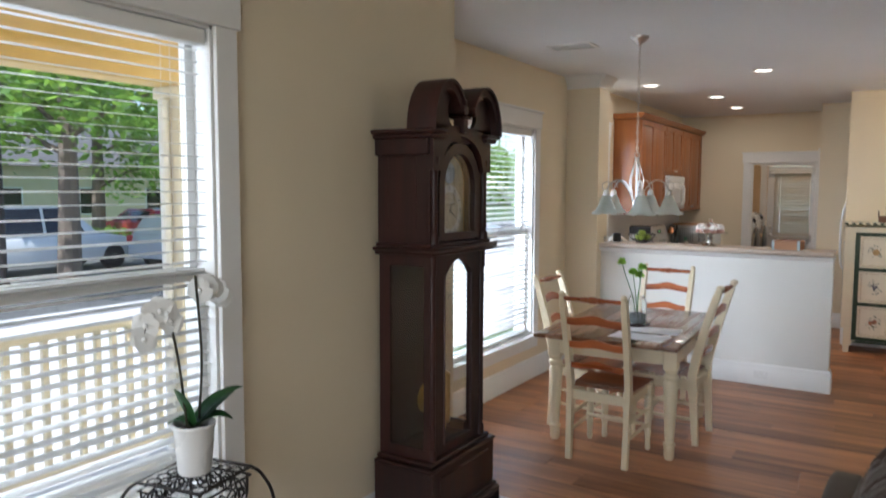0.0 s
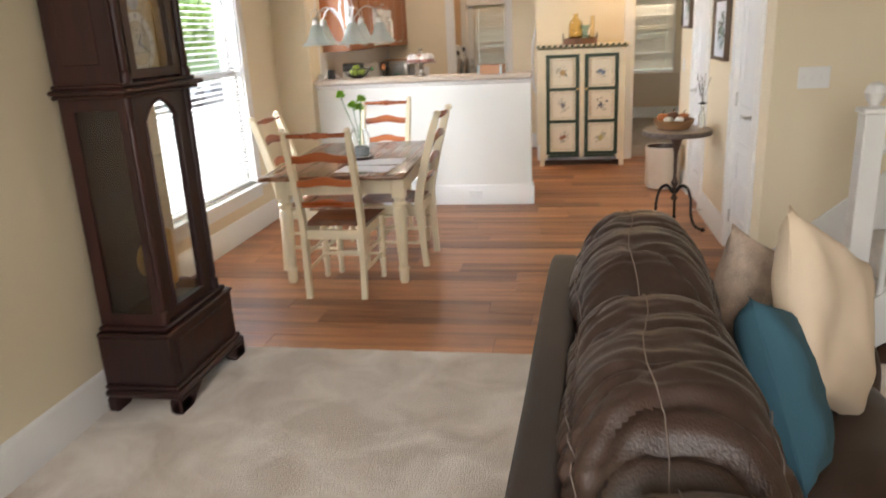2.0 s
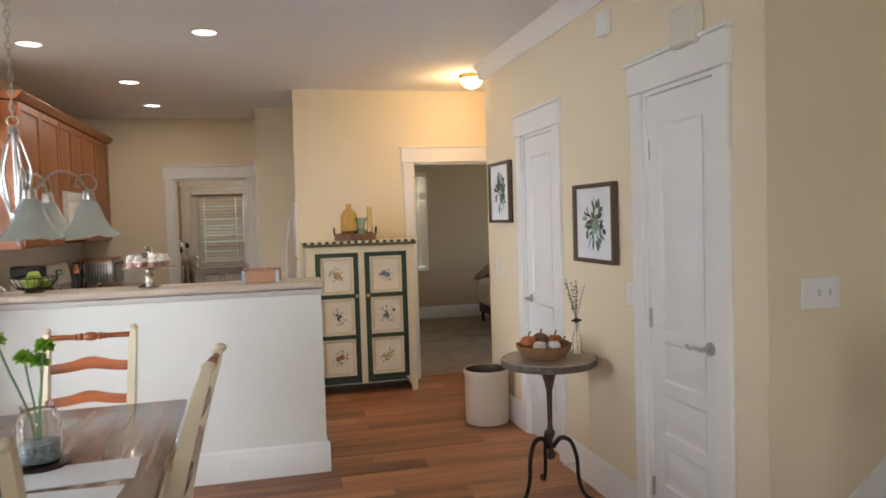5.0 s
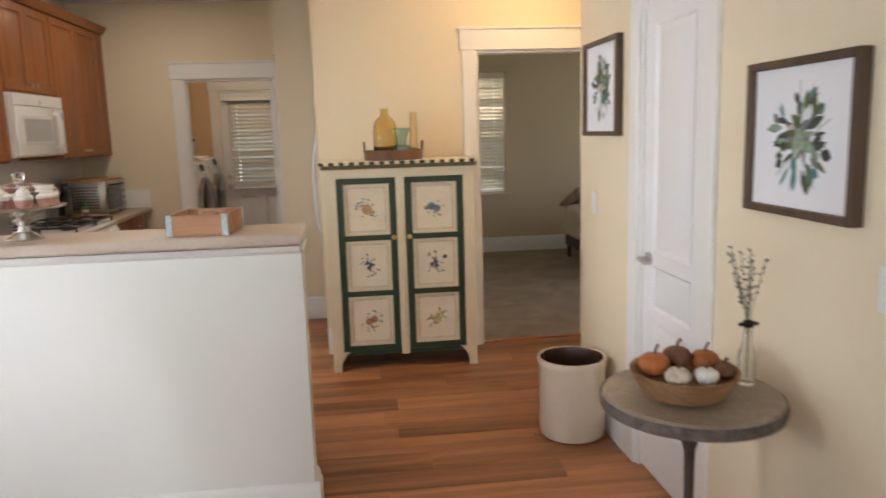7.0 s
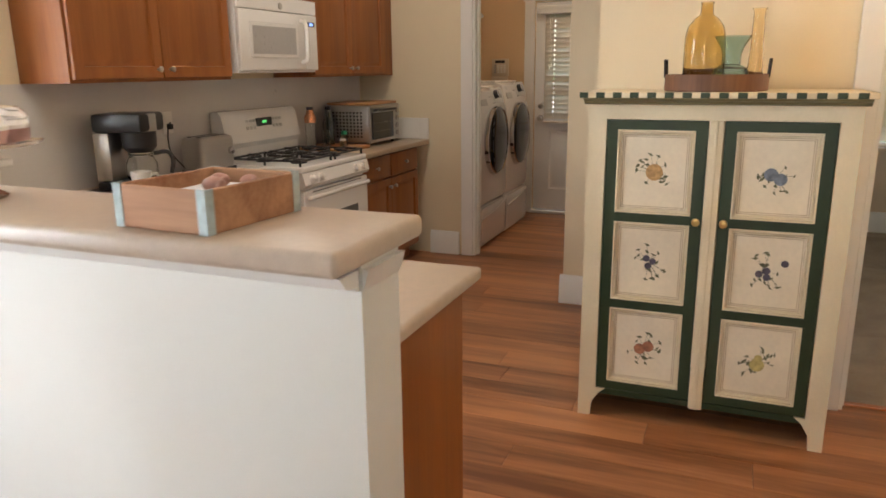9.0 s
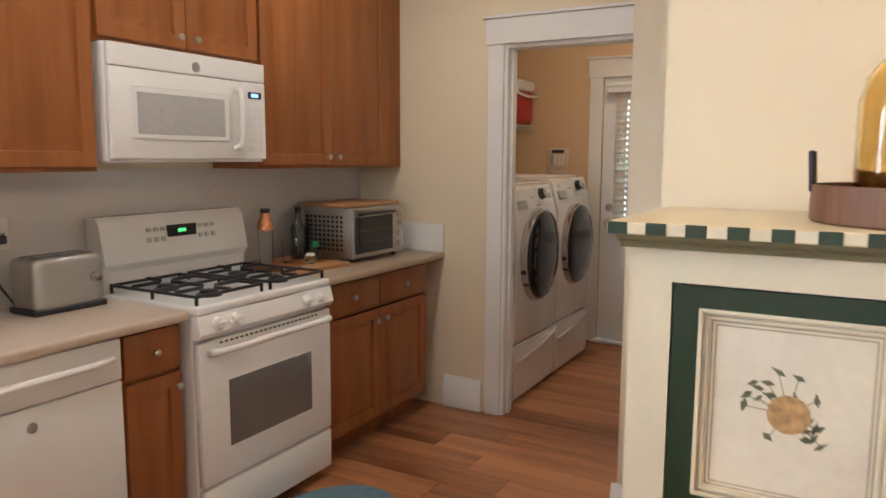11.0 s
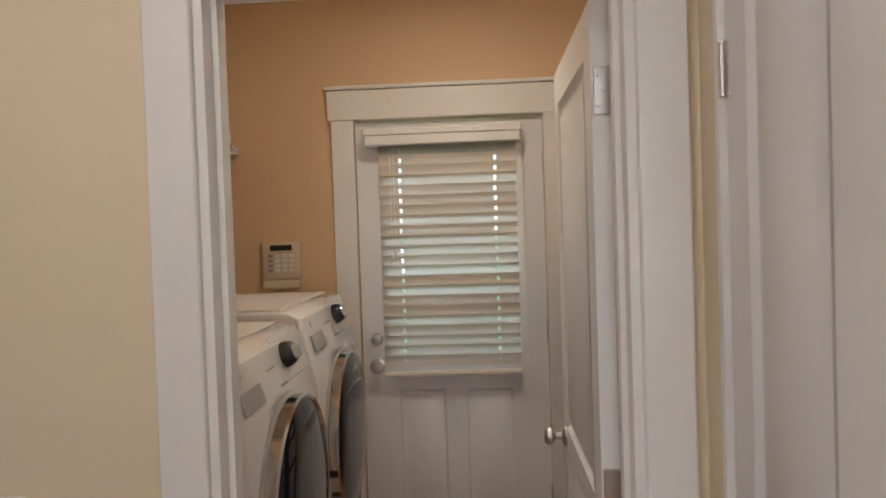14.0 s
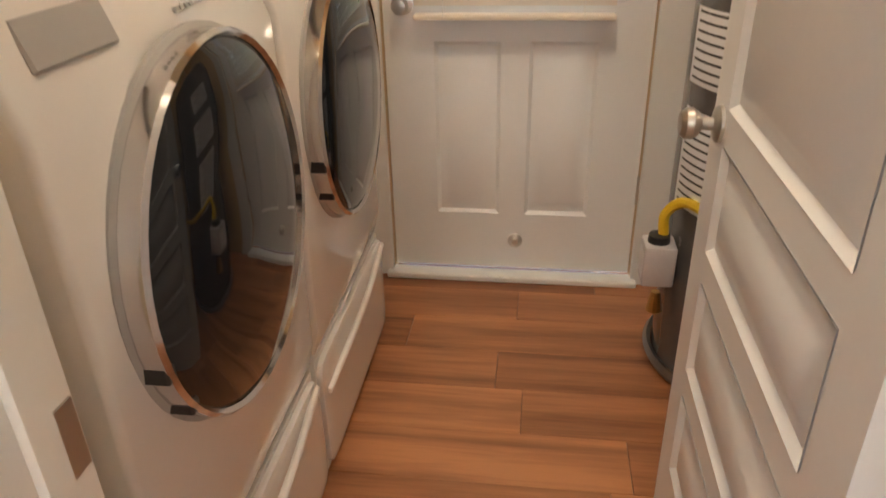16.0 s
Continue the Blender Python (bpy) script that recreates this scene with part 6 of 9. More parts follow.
# ---- microwave over the range ----
mw = thing("microwave", "white over-the-range microwave with bar handle", "microwave")
ma, mb, mf, mz0, mz1 = 9.075, 9.850, -2.405, 1.432, 1.852
part("body", B(UB, ma, mz0, mf - 0.025, mb, mz1, bev=0.004), M_APPL, mw)
part("door", B(mf - 0.024, ma + 0.003, mz0 + 0.012, mf, 9.709, mz1 - 0.085, bev=0.006, seg=2), M_APPL, mw)
part("vent_panel", B(mf - 0.024, ma + 0.003, mz1 - 0.082, mf - 0.002, mb - 0.003, mz1 - 0.002, bev=0.004), M_APPL, mw)
M_MESH = mk("grey_microwave_screen", (0.46, 0.46, 0.46), 0.3, var=0.06, scale=50, fine=500, bump=0.05)
part("door_frame", B(mf - 0.001, 9.162, 1.515, mf + 0.004, 9.627, 1.705, bev=0.004), M_APPL, mw)
part("door_window", B(mf + 0.0035, 9.185, 1.535, mf + 0.0055, 9.604, 1.685, bev=0.001), M_MESH, mw, "grey screened microwave window")
part("control_panel", B(mf - 0.024, 9.712, mz0 + 0.012, mf - 0.001, mb - 0.003, mz1 - 0.085, bev=0.004), M_APPL, mw)
part("display", B(mf - 0.002, 9.742, 1.70, mf + 0.001, 9.820, 1.728), M_BLACK, mw)
part("display_digits", B(mf + 0.0011, 9.760, 1.706, mf + 0.0016, 9.801, 1.722), glow("blue_digits", (0.25, 0.45, 1.0), 0.8), mw)
bm = bmesh.new()
for i in range(6):
    for j in range(3):
        bx(bm, mf - 0.001, 9.742 + j * 0.03, 1.475 + i * 0.034, mf + 0.0006, 9.762 + j * 0.03, 1.497 + i * 0.034)
tagged(part("keypad", bm, mk("pale_keys", (0.70, 0.70, 0.70), 0.5), mw), kind="stuff")
part("handle", tube(bmesh.new(), bez([(mf, 9.668, 1.49), (mf + 0.035, 9.668, 1.51), (mf + 0.04, 9.668, 1.60), (mf + 0.035, 9.668, 1.71), (mf, 9.668, 1.73)], 5), 0.013, 8), M_APPL, mw)
part("badge", lathe(bmesh.new(), [(0.020, 0), (0.020, 0.002), (0.001, 0.003)], seg=20), M_STEEL, mw, at=Matrix.Translation((mf - 0.0015, 9.466, 1.80)) @ pose(0, 0, 0, 0, 90, 0))

# ---- on the worktop ----
WZ = 0.9115
to = thing("toaster_oven", "stainless toaster oven with a wooden board on top", "toaster oven", pose(-2.50, 10.62, WZ, 0, 0, 0))
part("body", B(-0.20, -0.235, 0.02, 0.15, 0.235, 0.285, bev=0.008, seg=2), M_STEEL, to)
part("face", B(0.1505, -0.235, 0.022, 0.165, 0.235, 0.283, bev=0.004), M_STEEL, to)
part("glass_door", B(0.1655, -0.215, 0.045, 0.172, 0.125, 0.235, bev=0.003), M_DKGLASS, to, "dark glass oven door")
bm = bmesh.new()
for z in (0.10, 0.16):
    for i in range(7):
        cyl(bm, (0.1725, -0.20, z + 0.004 * (i % 2)), (0.1725, 0.11, z + 0.004 * (i % 2)), 0.0008, seg=4)
part("rack", bm, M_CHROME, to)
part("handle", tube(bmesh.new(), [(0.17, -0.19, 0.248), (0.20, -0.19, 0.252), (0.20, 0.10, 0.252), (0.17, 0.10, 0.248)], 0.008, 8), M_BLACK, to)
for z in (0.07, 0.125, 0.18, 0.235):
    part("knob", lathe(bmesh.new(), [(0.017, 0), (0.016, 0.014), (0.001, 0.015)], seg=14), M_CHROME, to, at=Matrix.Translation((0.165, 0.185, z)) @ pose(0, 0, 0, 0, 90, 0))
bm = bmesh.new()
for i in range(9):
    for j in range(8):
        bx(bm, -0.14 + i * 0.028, -0.2362, 0.06 + j * 0.024, -0.125 + i * 0.028, -0.234, 0.074 + j * 0.024)
tagged(part("vent_grille", bm, M_BLACK, to), kind="stuff")
for x in (-0.17, 0.12):
    for y in (-0.2, 0.2):
        part("foot", lathe(bmesh.new(), [(0.013, 0), (0.015, 0.02)], (x, y, 0), 10), M_BLACK, to)
M_BOARD = wood("maple_board", (0.30, 0.12, 0.04), (0.58, 0.32, 0.14), 0.4, "y", 1.2, bump=0.08)
tagged(part("cutting_board", B(-0.19, -0.225, 0, 0.15, 0.225, 0.018, bev=0.004), M_BOARD, at=pose(-2.50, 10.62, WZ + 0.2855)), "wooden cutting board lying on the toaster oven", "cutting board")
bd = thing("serving_board", "striped wooden serving board on the worktop", "cutting board", pose(-2.53, 10.165, WZ, 0, 0, -6))
for k, (a, b) in enumerate(((-0.20, -0.12), (-0.12, 0.10), (0.10, 0.20))):
    part("strip", B(a + 0.0004, -0.185, 0, b - 0.0004, 0.185, 0.022, bev=0.003), M_BOARD if k != 1 else M_OAK, bd)
def bottle(name, label, c, prof, material, cap=None, seg=20):
    ob = thing(name, label, "bottle" if "bottle" in name else name.split("_")[-1], Matrix.Translation(c))
    b = part("body", lathe(bmesh.new(), prof, seg=seg), material, ob)
    if cap:
        part("cap", lathe(bmesh.new(), cap[0], seg=16), cap[1], ob)
    return ob
M_DKBOT = mk("dark_green_bottle", (0.012, 0.016, 0.010), 0.08, var=0.2, bump=0.0, coat=1.0)
M_AMBER = glass("amber_glass", (0.90, 0.76, 0.44))
bottle("oil_bottle", "dark glass olive oil bottle on the board", (-2.60, 10.27, WZ + 0.0225), [(0.033, 0), (0.035, 0.01), (0.035, 0.16), (0.014, 0.20), (0.012, 0.24)], M_DKBOT, ([(0.013, 0.238), (0.014, 0.265), (0.001, 0.267)], M_BLACK))
bottle("wine_bottle", "dark glass bottle behind the board", (-2.66, 10.345, WZ), [(0.034, 0), (0.036, 0.01), (0.036, 0.17), (0.015, 0.215), (0.014, 0.26)], mk("dark_red_bottle", (0.03, 0.008, 0.01), 0.1, bump=0.0, coat=1.0), ([(0.015, 0.258), (0.016, 0.28), (0.001, 0.281)], M_BLACK))
sh = thing("cocktail_shaker", "copper-banded glass shaker on the board", "shaker", Matrix.Translation((-2.62, 10.055, WZ + 0.0225)))
part("glass_body", lathe(bmesh.new(), [(0.030, 0), (0.034, 0.01), (0.038, 0.17), (0.036, 0.17), (0.031, 0.012)], seg=20), M_CLEAR, sh)
part("copper_band", lathe(bmesh.new(), [(0.0395, 0.165), (0.0405, 0.20), (0.026, 0.225), (0.022, 0.25)], seg=20), mk("copper", (0.72, 0.33, 0.18), 0.25, metal=1.0, bump=0.0), sh)
part("stopper", lathe(bmesh.new(), [(0.023, 0.25), (0.024, 0.27), (0.001, 0.272)], seg=16), M_BLACK, sh)
bottle("spice_jar", "small glass spice jar with green lid", (-2.47, 10.245, WZ + 0.0225), [(0.020, 0), (0.022, 0.006), (0.022, 0.065), (0.018, 0.075)], glass("greenish_glass", (0.75, 0.8, 0.6)), ([(0.020, 0.074), (0.020, 0.098), (0.001, 0.099)], mk("green_lid", (0.02, 0.25, 0.12), 0.4)))
bottle("glass_tumbler", "clear glass tumbler on the board", (-2.55, 10.135, WZ + 0.0225), [(0.027, 0), (0.030, 0.11), (0.0285, 0.11), (0.025, 0.008)], M_CLEAR)
bottle("salt_cellar", "small white and glass salt cellar", (-2.44, 10.17, WZ + 0.0225), [(0.026, 0), (0.028, 0.03), (0.024, 0.04)], M_CLEAR, ([(0.025, 0.039), (0.02, 0.05), (0.001, 0.053)], M_POT))
# toaster
tt = thing("toaster", "stainless two-slice toaster with dial", "toaster", pose(-2.585, 8.965, WZ, 0, 0, 0))
part("body", puffy(-0.075, -0.135, 0.012, 0.075, 0.135, 0.195, 0.0, power=9), M_STEEL, tt)
part("base", B(-0.077, -0.137, 0, 0.077, 0.137, 0.022, bev=0.004), M_BLACK, tt)
bm = bmesh.new()
for x in (-0.03, 0.03):
    bx(bm, x - 0.012, -0.11, 0.190, x + 0.012, 0.11, 0.1965)
part("slot", bm, M_BLACK, tt)
part("dial", lathe(bmesh.new(), [(0.020, 0), (0.018, 0.018), (0.001, 0.019)], seg=16), M_CHROME, tt, at=Matrix.Translation((0.074, 0.09, 0.11)) @ pose(0, 0, 0, 0, 90, 0))
part("power_cord", tube(bmesh.new(), bez([(-0.05, -0.13, 0.03), (-0.12, -0.15, 0.12), (-0.155, -0.12, 0.22), (-0.160, -0.09, 0.27)], 8), 0.004, 6), M_BLACK, tt)
out = thing("wall_outlet", "white outlet with a plugged-in black plug", "outlet", Matrix.Translation((XD + 0.007, 8.86, 1.18)))
part("plate", B(0, -0.036, -0.058, 0.006, 0.036, 0.058, bev=0.002), M_TRIM, out)
part("plug", B(0.006, -0.015, -0.035, 0.03, 0.015, -0.005, bev=0.004), M_BLACK, out)
# coffee maker
cm = thing("coffee_maker", "black and steel coffee maker with glass carafe", "coffee maker", pose(-2.55, 8.38, WZ + 0.006, 0, 0, 15))
part("base", B(-0.11, -0.11, 0, 0.13, 0.11, 0.035, bev=0.010, seg=2), M_BLACK, cm)
part("tower", B(-0.11, -0.11, 0.035, -0.03, 0.11, 0.26, bev=0.012, seg=2), M_STEEL, cm, "steel water tank")
part("head", B(-0.11, -0.11, 0.26, 0.13, 0.11, 0.345, bev=0.016, seg=2), M_BLACK, cm)
part("basket", lathe(bmesh.new(), [(0.055, 0.165), (0.075, 0.19), (0.078, 0.26)], (0.055, 0, 0), 24), M_BLACK, cm)
part("steel_band", lathe(bmesh.new(), [(0.080, 0.262), (0.082, 0.27), (0.082, 0.335), (0.078, 0.342)], (0.055, 0, 0), 24), M_STEEL, cm)
cf = part("carafe", lathe(bmesh.new(), [(0.06, 0.037), (0.072, 0.06), (0.070, 0.11), (0.052, 0.15), (0.055, 0.16), (0.050, 0.158), (0.066, 0.11), (0.068, 0.06), (0.05, 0.042)], (0.055, 0, 0), 28), M_CLEAR, cm, "glass carafe")
part("handle", tube(bmesh.new(), bez([(0.10, 0.035, 0.155), (0.155, 0.06, 0.160), (0.175, 0.07, 0.12), (0.165, 0.065, 0.06)], 6), 0.010, 8), M_BLACK, cf)
mt = tagged(part("counter_tray", B(-0.20, -0.15, 0, 0.20, 0.15, 0.006, bev=0.002), M_BLACK, at=pose(-2.48, 8.30, WZ, 0, 0, 15)), "thin black tray below the coffee maker", "tray")
mug = thing("mug", "white ceramic mug with a faint crest", "mug", pose(-2.36, 8.245, WZ + 0.0065, 0, 0, 0))
part("cup", lathe(bmesh.new(), [(0.030, 0), (0.036, 0.004), (0.040, 0.05), (0.044, 0.10), (0.041, 0.10), (0.037, 0.05), (0.03, 0.008)], seg=26), M_POT, mug)
part("handle", tube(bmesh.new(), bez([(0.020, 0.036, 0.08), (0.03, 0.062, 0.082), (0.032, 0.070, 0.05), (0.022, 0.040, 0.022)], 6), 0.006, 8), M_POT, mug)
# faucet at the sink
fc = thing("kitchen_faucet", "brushed nickel gooseneck faucet at the sink", "faucet", Matrix.Translation((-2.30, 7.38, WZ)))
part("spout", tube(bmesh.new(), bez([(-0.28, 0, 0.0), (-0.28, 0, 0.14), (-0.25, 0, 0.25), (-0.17, 0, 0.285), (-0.09, 0, 0.25), (-0.075, 0, 0.19)], 7), 0.013, 10), M_NICKEL, fc)
part("collar", lathe(bmesh.new(), [(0.027, 0), (0.026, 0.02), (0.016, 0.04)], (-0.28, 0, 0), 18), M_NICKEL, fc)
part("lever", tube(bmesh.new(), [(-0.28, 0.0, 0.06), (-0.27, 0.05, 0.075), (-0.26, 0.09, 0.10)], 0.007, 8), M_NICKEL, fc)
sk = tagged(part("kitchen_sink", lathe(bmesh.new(), [(0.24, 0.006), (0.235, 0.008), (0.215, 0.003)], (0, 0, 0), 4, cap=False), M_STEEL, at=pose(-2.36, 7.38, WZ, 0, 0, 45)), "stainless steel sink rim set in the worktop", "sink")
# things on the bar
cs = thing("cake_stand", "silver pedestal cake stand with glass dome and cupcakes", "cake stand", Matrix.Translation((-1.46, 6.865, 1.1782)))
M_SILVER = mk("tarnished_silver", (0.62, 0.60, 0.56), 0.22, var=0.12, metal=1.0, bump=0.05)
part("pedestal", lathe(bmesh.new(), [(0.062, 0), (0.064, 0.006), (0.05, 0.014), (0.022, 0.03), (0.018, 0.05), (0.03, 0.07), (0.02, 0.085), (0.03, 0.10), (0.06, 0.108)], seg=24), M_SILVER, cs)
bm = bmesh.new()
seg = 48
rs = []
for r, z in ((0.02, 0.108), (0.125, 0.112), (0.14, 0.116), (0.145, 0.122), (0.138, 0.121), (0.12, 0.118), (0.02, 0.116)):
    rs.append([bm.verts.new(((r + 0.005 * math.cos(12 * t) * (r > 0.13)) * math.cos(t), (r + 0.005 * math.cos(12 * t) * (r > 0.13)) * math.sin(t), z)) for t in [6.28318 * i / seg for i in range(seg)]])
skin(bm, rs)
part("plate", bm, M_SILVER, cs, "scalloped silver plate")
M_ICING = mk("pale_icing", (0.72, 0.66, 0.62), 0.6, var=0.1, scale=20)
M_CAKE = mk("pink_paper_case", (0.50, 0.26, 0.22), 0.7, var=0.25, scale=20)
for k in range(6):
    a = k * 1.047
    c = (0.07 * math.cos(a), 0.07 * math.sin(a), 0.1185)
    cu = part("cupcake", lathe(bmesh.new(), [(0.020, 0), (0.027, 0.028), (0.027, 0.03)], c, 14), M_CAKE, cs, "cupcake in a paper case")
    part("icing", lathe(bmesh.new(), [(0.028, 0.03), (0.028, 0.038), (0.016, 0.048), (0.018, 0.052), (0.002, 0.064)], c, 14), M_ICING, cu)
part("dome", lathe(bmesh.new(), [(0.122, 0.124), (0.122, 0.175), (0.105, 0.195), (0.03, 0.205), (0.012, 0.21), (0.022, 0.225), (0.020, 0.24), (0.001, 0.243), ], seg=36, cap=False), M_CLEAR, cs, "clear glass dome with knob").visible_shadow = False
cr = thing("wooden_crate", "small rustic wooden crate holding dried gourds", "crate", pose(-0.82, 6.865, 1.1782, 0, 0, -4) @ Matrix.Diagonal((0.92, 0.92, 0.92, 1)))
M_CRATE = wood("rustic_crate_wood", (0.28, 0.12, 0.055), (0.52, 0.29, 0.16), 0.7, "x", 1.2, bump=0.3)
M_TEALP = mk("chipped_teal_paint", (0.46, 0.56, 0.58), 0.7, var=0.3, scale=20, bump=0.2)
for s in (-1, 1):
    part("side_board", B(-0.115, s * 0.135, 0, 0.115, s * 0.124, 0.082, bev=0.002), M_CRATE, cr)
    part("end_board", B(s * 0.115, -0.124, 0, s * 0.104, 0.124, 0.082, bev=0.002), M_CRATE, cr)
    for t in (-1, 1):
        bm = bmesh.new()
        bx(bm, s * 0.1165, t * 0.1365, 0.0, s * 0.095, t * 0.1335, 0.084)
        bx(bm, s * 0.1165, t * 0.1335, 0.0, s * 0.1135, t * 0.115, 0.084)
        part("corner_strap", bm, M_TEALP, cr, "chipped teal corner strap")
part("bottom_board", B(-0.104, -0.124, 0, 0.104, 0.124, 0.008), M_CRATE, cr)
part("lining", puffy(-0.095, -0.115, 0.008, 0.095, 0.115, 0.058, 0.008, power=8), M_PAPER, cr, "white cloth lining")
for k, (x, y, r) in enumerate(((0.02, -0.01, 0.019), (-0.02, 0.05, 0.016), (0.05, 0.06, 0.015))):
    bm = ball(bmesh.new(), (x, y, 0.070), r, 12, (1.5, 0.9, 0.9))
    ball(bm, (x + r * 1.5, y - r * 0.6, 0.072), r * 0.6, 10)
    part("gourd", bm, mk("dried_gourd", (0.42, 0.22, 0.16), 0.6, var=0.25, scale=20), cr, "small dried gourd")
fb = thing("fruit_bowl", "black wire bowl of green apples on the bar", "bowl", Matrix.Translation((-2.08, 6.90, 1.1782)))
bm = bmesh.new()
for k in range(20):
    a = 6.2832 * k / 20
    c, s = math.cos(a), math.sin(a)
    tube(bm, [(r * c, r * s, z) for r, z in ((0.04, 0.012), (0.085, 0.025), (0.115, 0.06), (0.125, 0.085))], 0.002, 5)
for r, z in ((0.04, 0.012), (0.09, 0.03), (0.125, 0.085), (0.05, 0.002)):
    tube(bm, arc((0, 0, z), r, 0, 360, 28, "xy"), 0.003, 5)
part("wire_frame", bm, M_IRON, fb)
M_APPLE = mk("green_apple", (0.30, 0.42, 0.05), 0.35, var=0.2, scale=15)
for x, y, z in ((0.045, 0.02, 0.055), (-0.04, 0.035, 0.055), (0.0, -0.05, 0.055), (0.0, 0.005, 0.09)):
    bm = lathe(bmesh.new(), [(0.001, -0.028), (0.018, -0.032), (0.034, -0.012), (0.036, 0.008), (0.024, 0.028), (0.008, 0.027), (0.001, 0.02)], (x, y, z), 16)
    part("apple", bm, M_APPLE, fb, "green apple")
for nm, lab, x, y, prof, mt2 in (("canister", "black canister on the bar end", -2.33, 6.93, [(0.035, 0), (0.037, 0.004), (0.037, 0.075), (0.03, 0.082), (0.001, 0.083)], M_BLACK), ("candle_jar", "small cream candle jar on the bar end", -2.40, 6.84, [(0.024, 0), (0.026, 0.004), (0.026, 0.05), (0.02, 0.052)], M_POT)):
    tagged(part(nm, lathe(bmesh.new(), prof, seg=20), mt2, at=Matrix.Translation((x, y, 1.1782))), lab, nm.split("_")[0])
# dish rack seen behind the bar
dr = thing("dish_rack", "black wire dish rack beside the sink", "dish rack", Matrix.Translation((-1.85, 7.28, WZ)))
bm = bmesh.new()
for z in (0.02, 0.14):
    tube(bm, [(-0.20, -0.14, z), (0.20, -0.14, z), (0.20, 0.14, z), (-0.20, 0.14, z), (-0.20, -0.14, z)], 0.004, 6)
for i in range(15):
    x = -0.19 + 0.38 * i / 14
    for y in (-0.14, 0.14):
        cyl(bm, (x, y, 0.02), (x, y, 0.14), 0.002, seg=5)
    cyl(bm, (x, -0.14, 0.02), (x, 0.14, 0.02), 0.002, seg=5)
for x in (-0.2, 0.2):
    for y in (-0.14, 0.14):
        cyl(bm, (x, y, 0), (x, y, 0.14), 0.005, seg=6)
part("wire_frame", bm, M_IRON, dr)
# rug
bm = lathe(bmesh.new(), [(0.26, 0.0), (0.27, 0.004), (0.265, 0.010), (0.001, 0.011)], seg=40)
for v in bm.verts:
    v.co.y *= 1.35
tagged(part("kitchen_rug", bm, mk("blue_grey_rug", (0.12, 0.20, 0.26), 0.95, var=0.25, scale=25, fine=200, bump=0.6), at=Matrix.Translation((-1.87, 9.55, 0.0055))), "blue-grey oval rug on the kitchen floor before the range", "rug")

# ---- refrigerator ----
fr = thing("refrigerator", "white top-freezer refrigerator with long bowed handle", "refrigerator")
part("body", B(-0.46, 9.215, 0.03, 0.26, 10.0, 1.735, bev=0.006), M_APPL, fr)
part("fridge_door", puffy(-0.528, 9.212, 0.07, -0.462, 10.003, 1.18, 0.0, power=16), M_APPL, fr)
part("freezer_door", puffy(-0.528, 9.212, 1.19, -0.462, 10.003, 1.735, 0.0, power=16), M_APPL, fr)
bm = tube(bmesh.new(), bez([(-0.528, 9.93, 1.58), (-0.565, 9.93, 1.50), (-0.60, 9.93, 1.30), (-0.60, 9.93, 1.0), (-0.585, 9.93, 0.80), (-0.528, 9.93, 0.70)], 8), 0.013, 10)
part("handle", bm, M_APPL, fr, "long bowed white handle")
part("badge", lathe(bmesh.new(), [(0.022, 0), (0.022, 0.002), (0.001, 0.003)], seg=20), M_STEEL, fr, at=Matrix.Translation((-0.529, 9.74, 1.62)) @ pose(0, 0, 0, 0, -90, 0))
part("grille", B(-0.50, 9.23, 0.0, -0.46, 9.99, 0.06), M_BLACK, fr)
part("hinge_cap", B(-0.53, 9.22, 1.7355, -0.44, 9.27, 1.75, bev=0.003), M_APPL, fr)

# ---- painted pie cupboard ----
cup = thing("painted_cupboard", "cream and green painted two-door cupboard with fruit motifs", "cupboard", Matrix.Translation((0.003, 8.65, 0)))
hw, D, H = 0.470, 0.40, 1.305
bm = bmesh.new()
bx(bm, -hw, 0.0, 0.13, -hw + 0.07, 0.022, H)
bx(bm, hw - 0.07, 0.0, 0.13, hw, 0.022, H)
bx(bm, -hw + 0.07, 0.0, H - 0.055, hw - 0.07, 0.022, H)
bx(bm, -0.026, -0.004, 0.10, 0.026, 0.020, H - 0.055, bev=0.003)
bx(bm, -0.006, -0.008, 0.10, 0.006, 0.0, H - 0.055, bev=0.002)
for s in (-1, 1):
    bx(bm, s * hw, 0.022, 0.0, s * (hw - 0.022), D, H)
    prism(bm, [(s * hw, 0.0), (s * (hw - 0.05), 0.0), (s * (hw - 0.055), 0.06), (s * (hw - 0.085), 0.11), (s * (hw - 0.11), 0.13), (s * hw, 0.13)], "y", 0.0, 0.022)
bx(bm, -hw + 0.022, D - 0.015, 0.06, hw - 0.022, D, H)
islands("carcass_board", bm, M_CREAMW, cup)
part("bottom_board", B(-hw + 0.022, 0.022, 0.10, hw - 0.022, D - 0.015, 0.12), M_GREEN, cup)
part("apron", prism(bmesh.new(), [(-hw + 0.07, 0.105), (hw - 0.07, 0.105), (hw - 0.07, 0.13), (-hw + 0.07, 0.13)], "y", 0.004, 0.02), M_GREEN, cup)
bm = bmesh.new()
prism(bm, [(0.0, H), (-0.018, H + 0.004), (-0.022, H + 0.012), (-0.04, H + 0.018), (-0.045, H + 0.026), (D, H + 0.026), (D, H)], "x", -hw - 0.015, hw + 0.015)
part("cornice", bm, mk("olive_paint", (0.20, 0.18, 0.09), 0.5, var=0.15), cup, "olive cornice moulding")
part("top", B(-hw - 0.03, -0.05, H + 0.0262, hw + 0.03, D, H + 0.046, bev=0.002), M_CREAMW, cup)
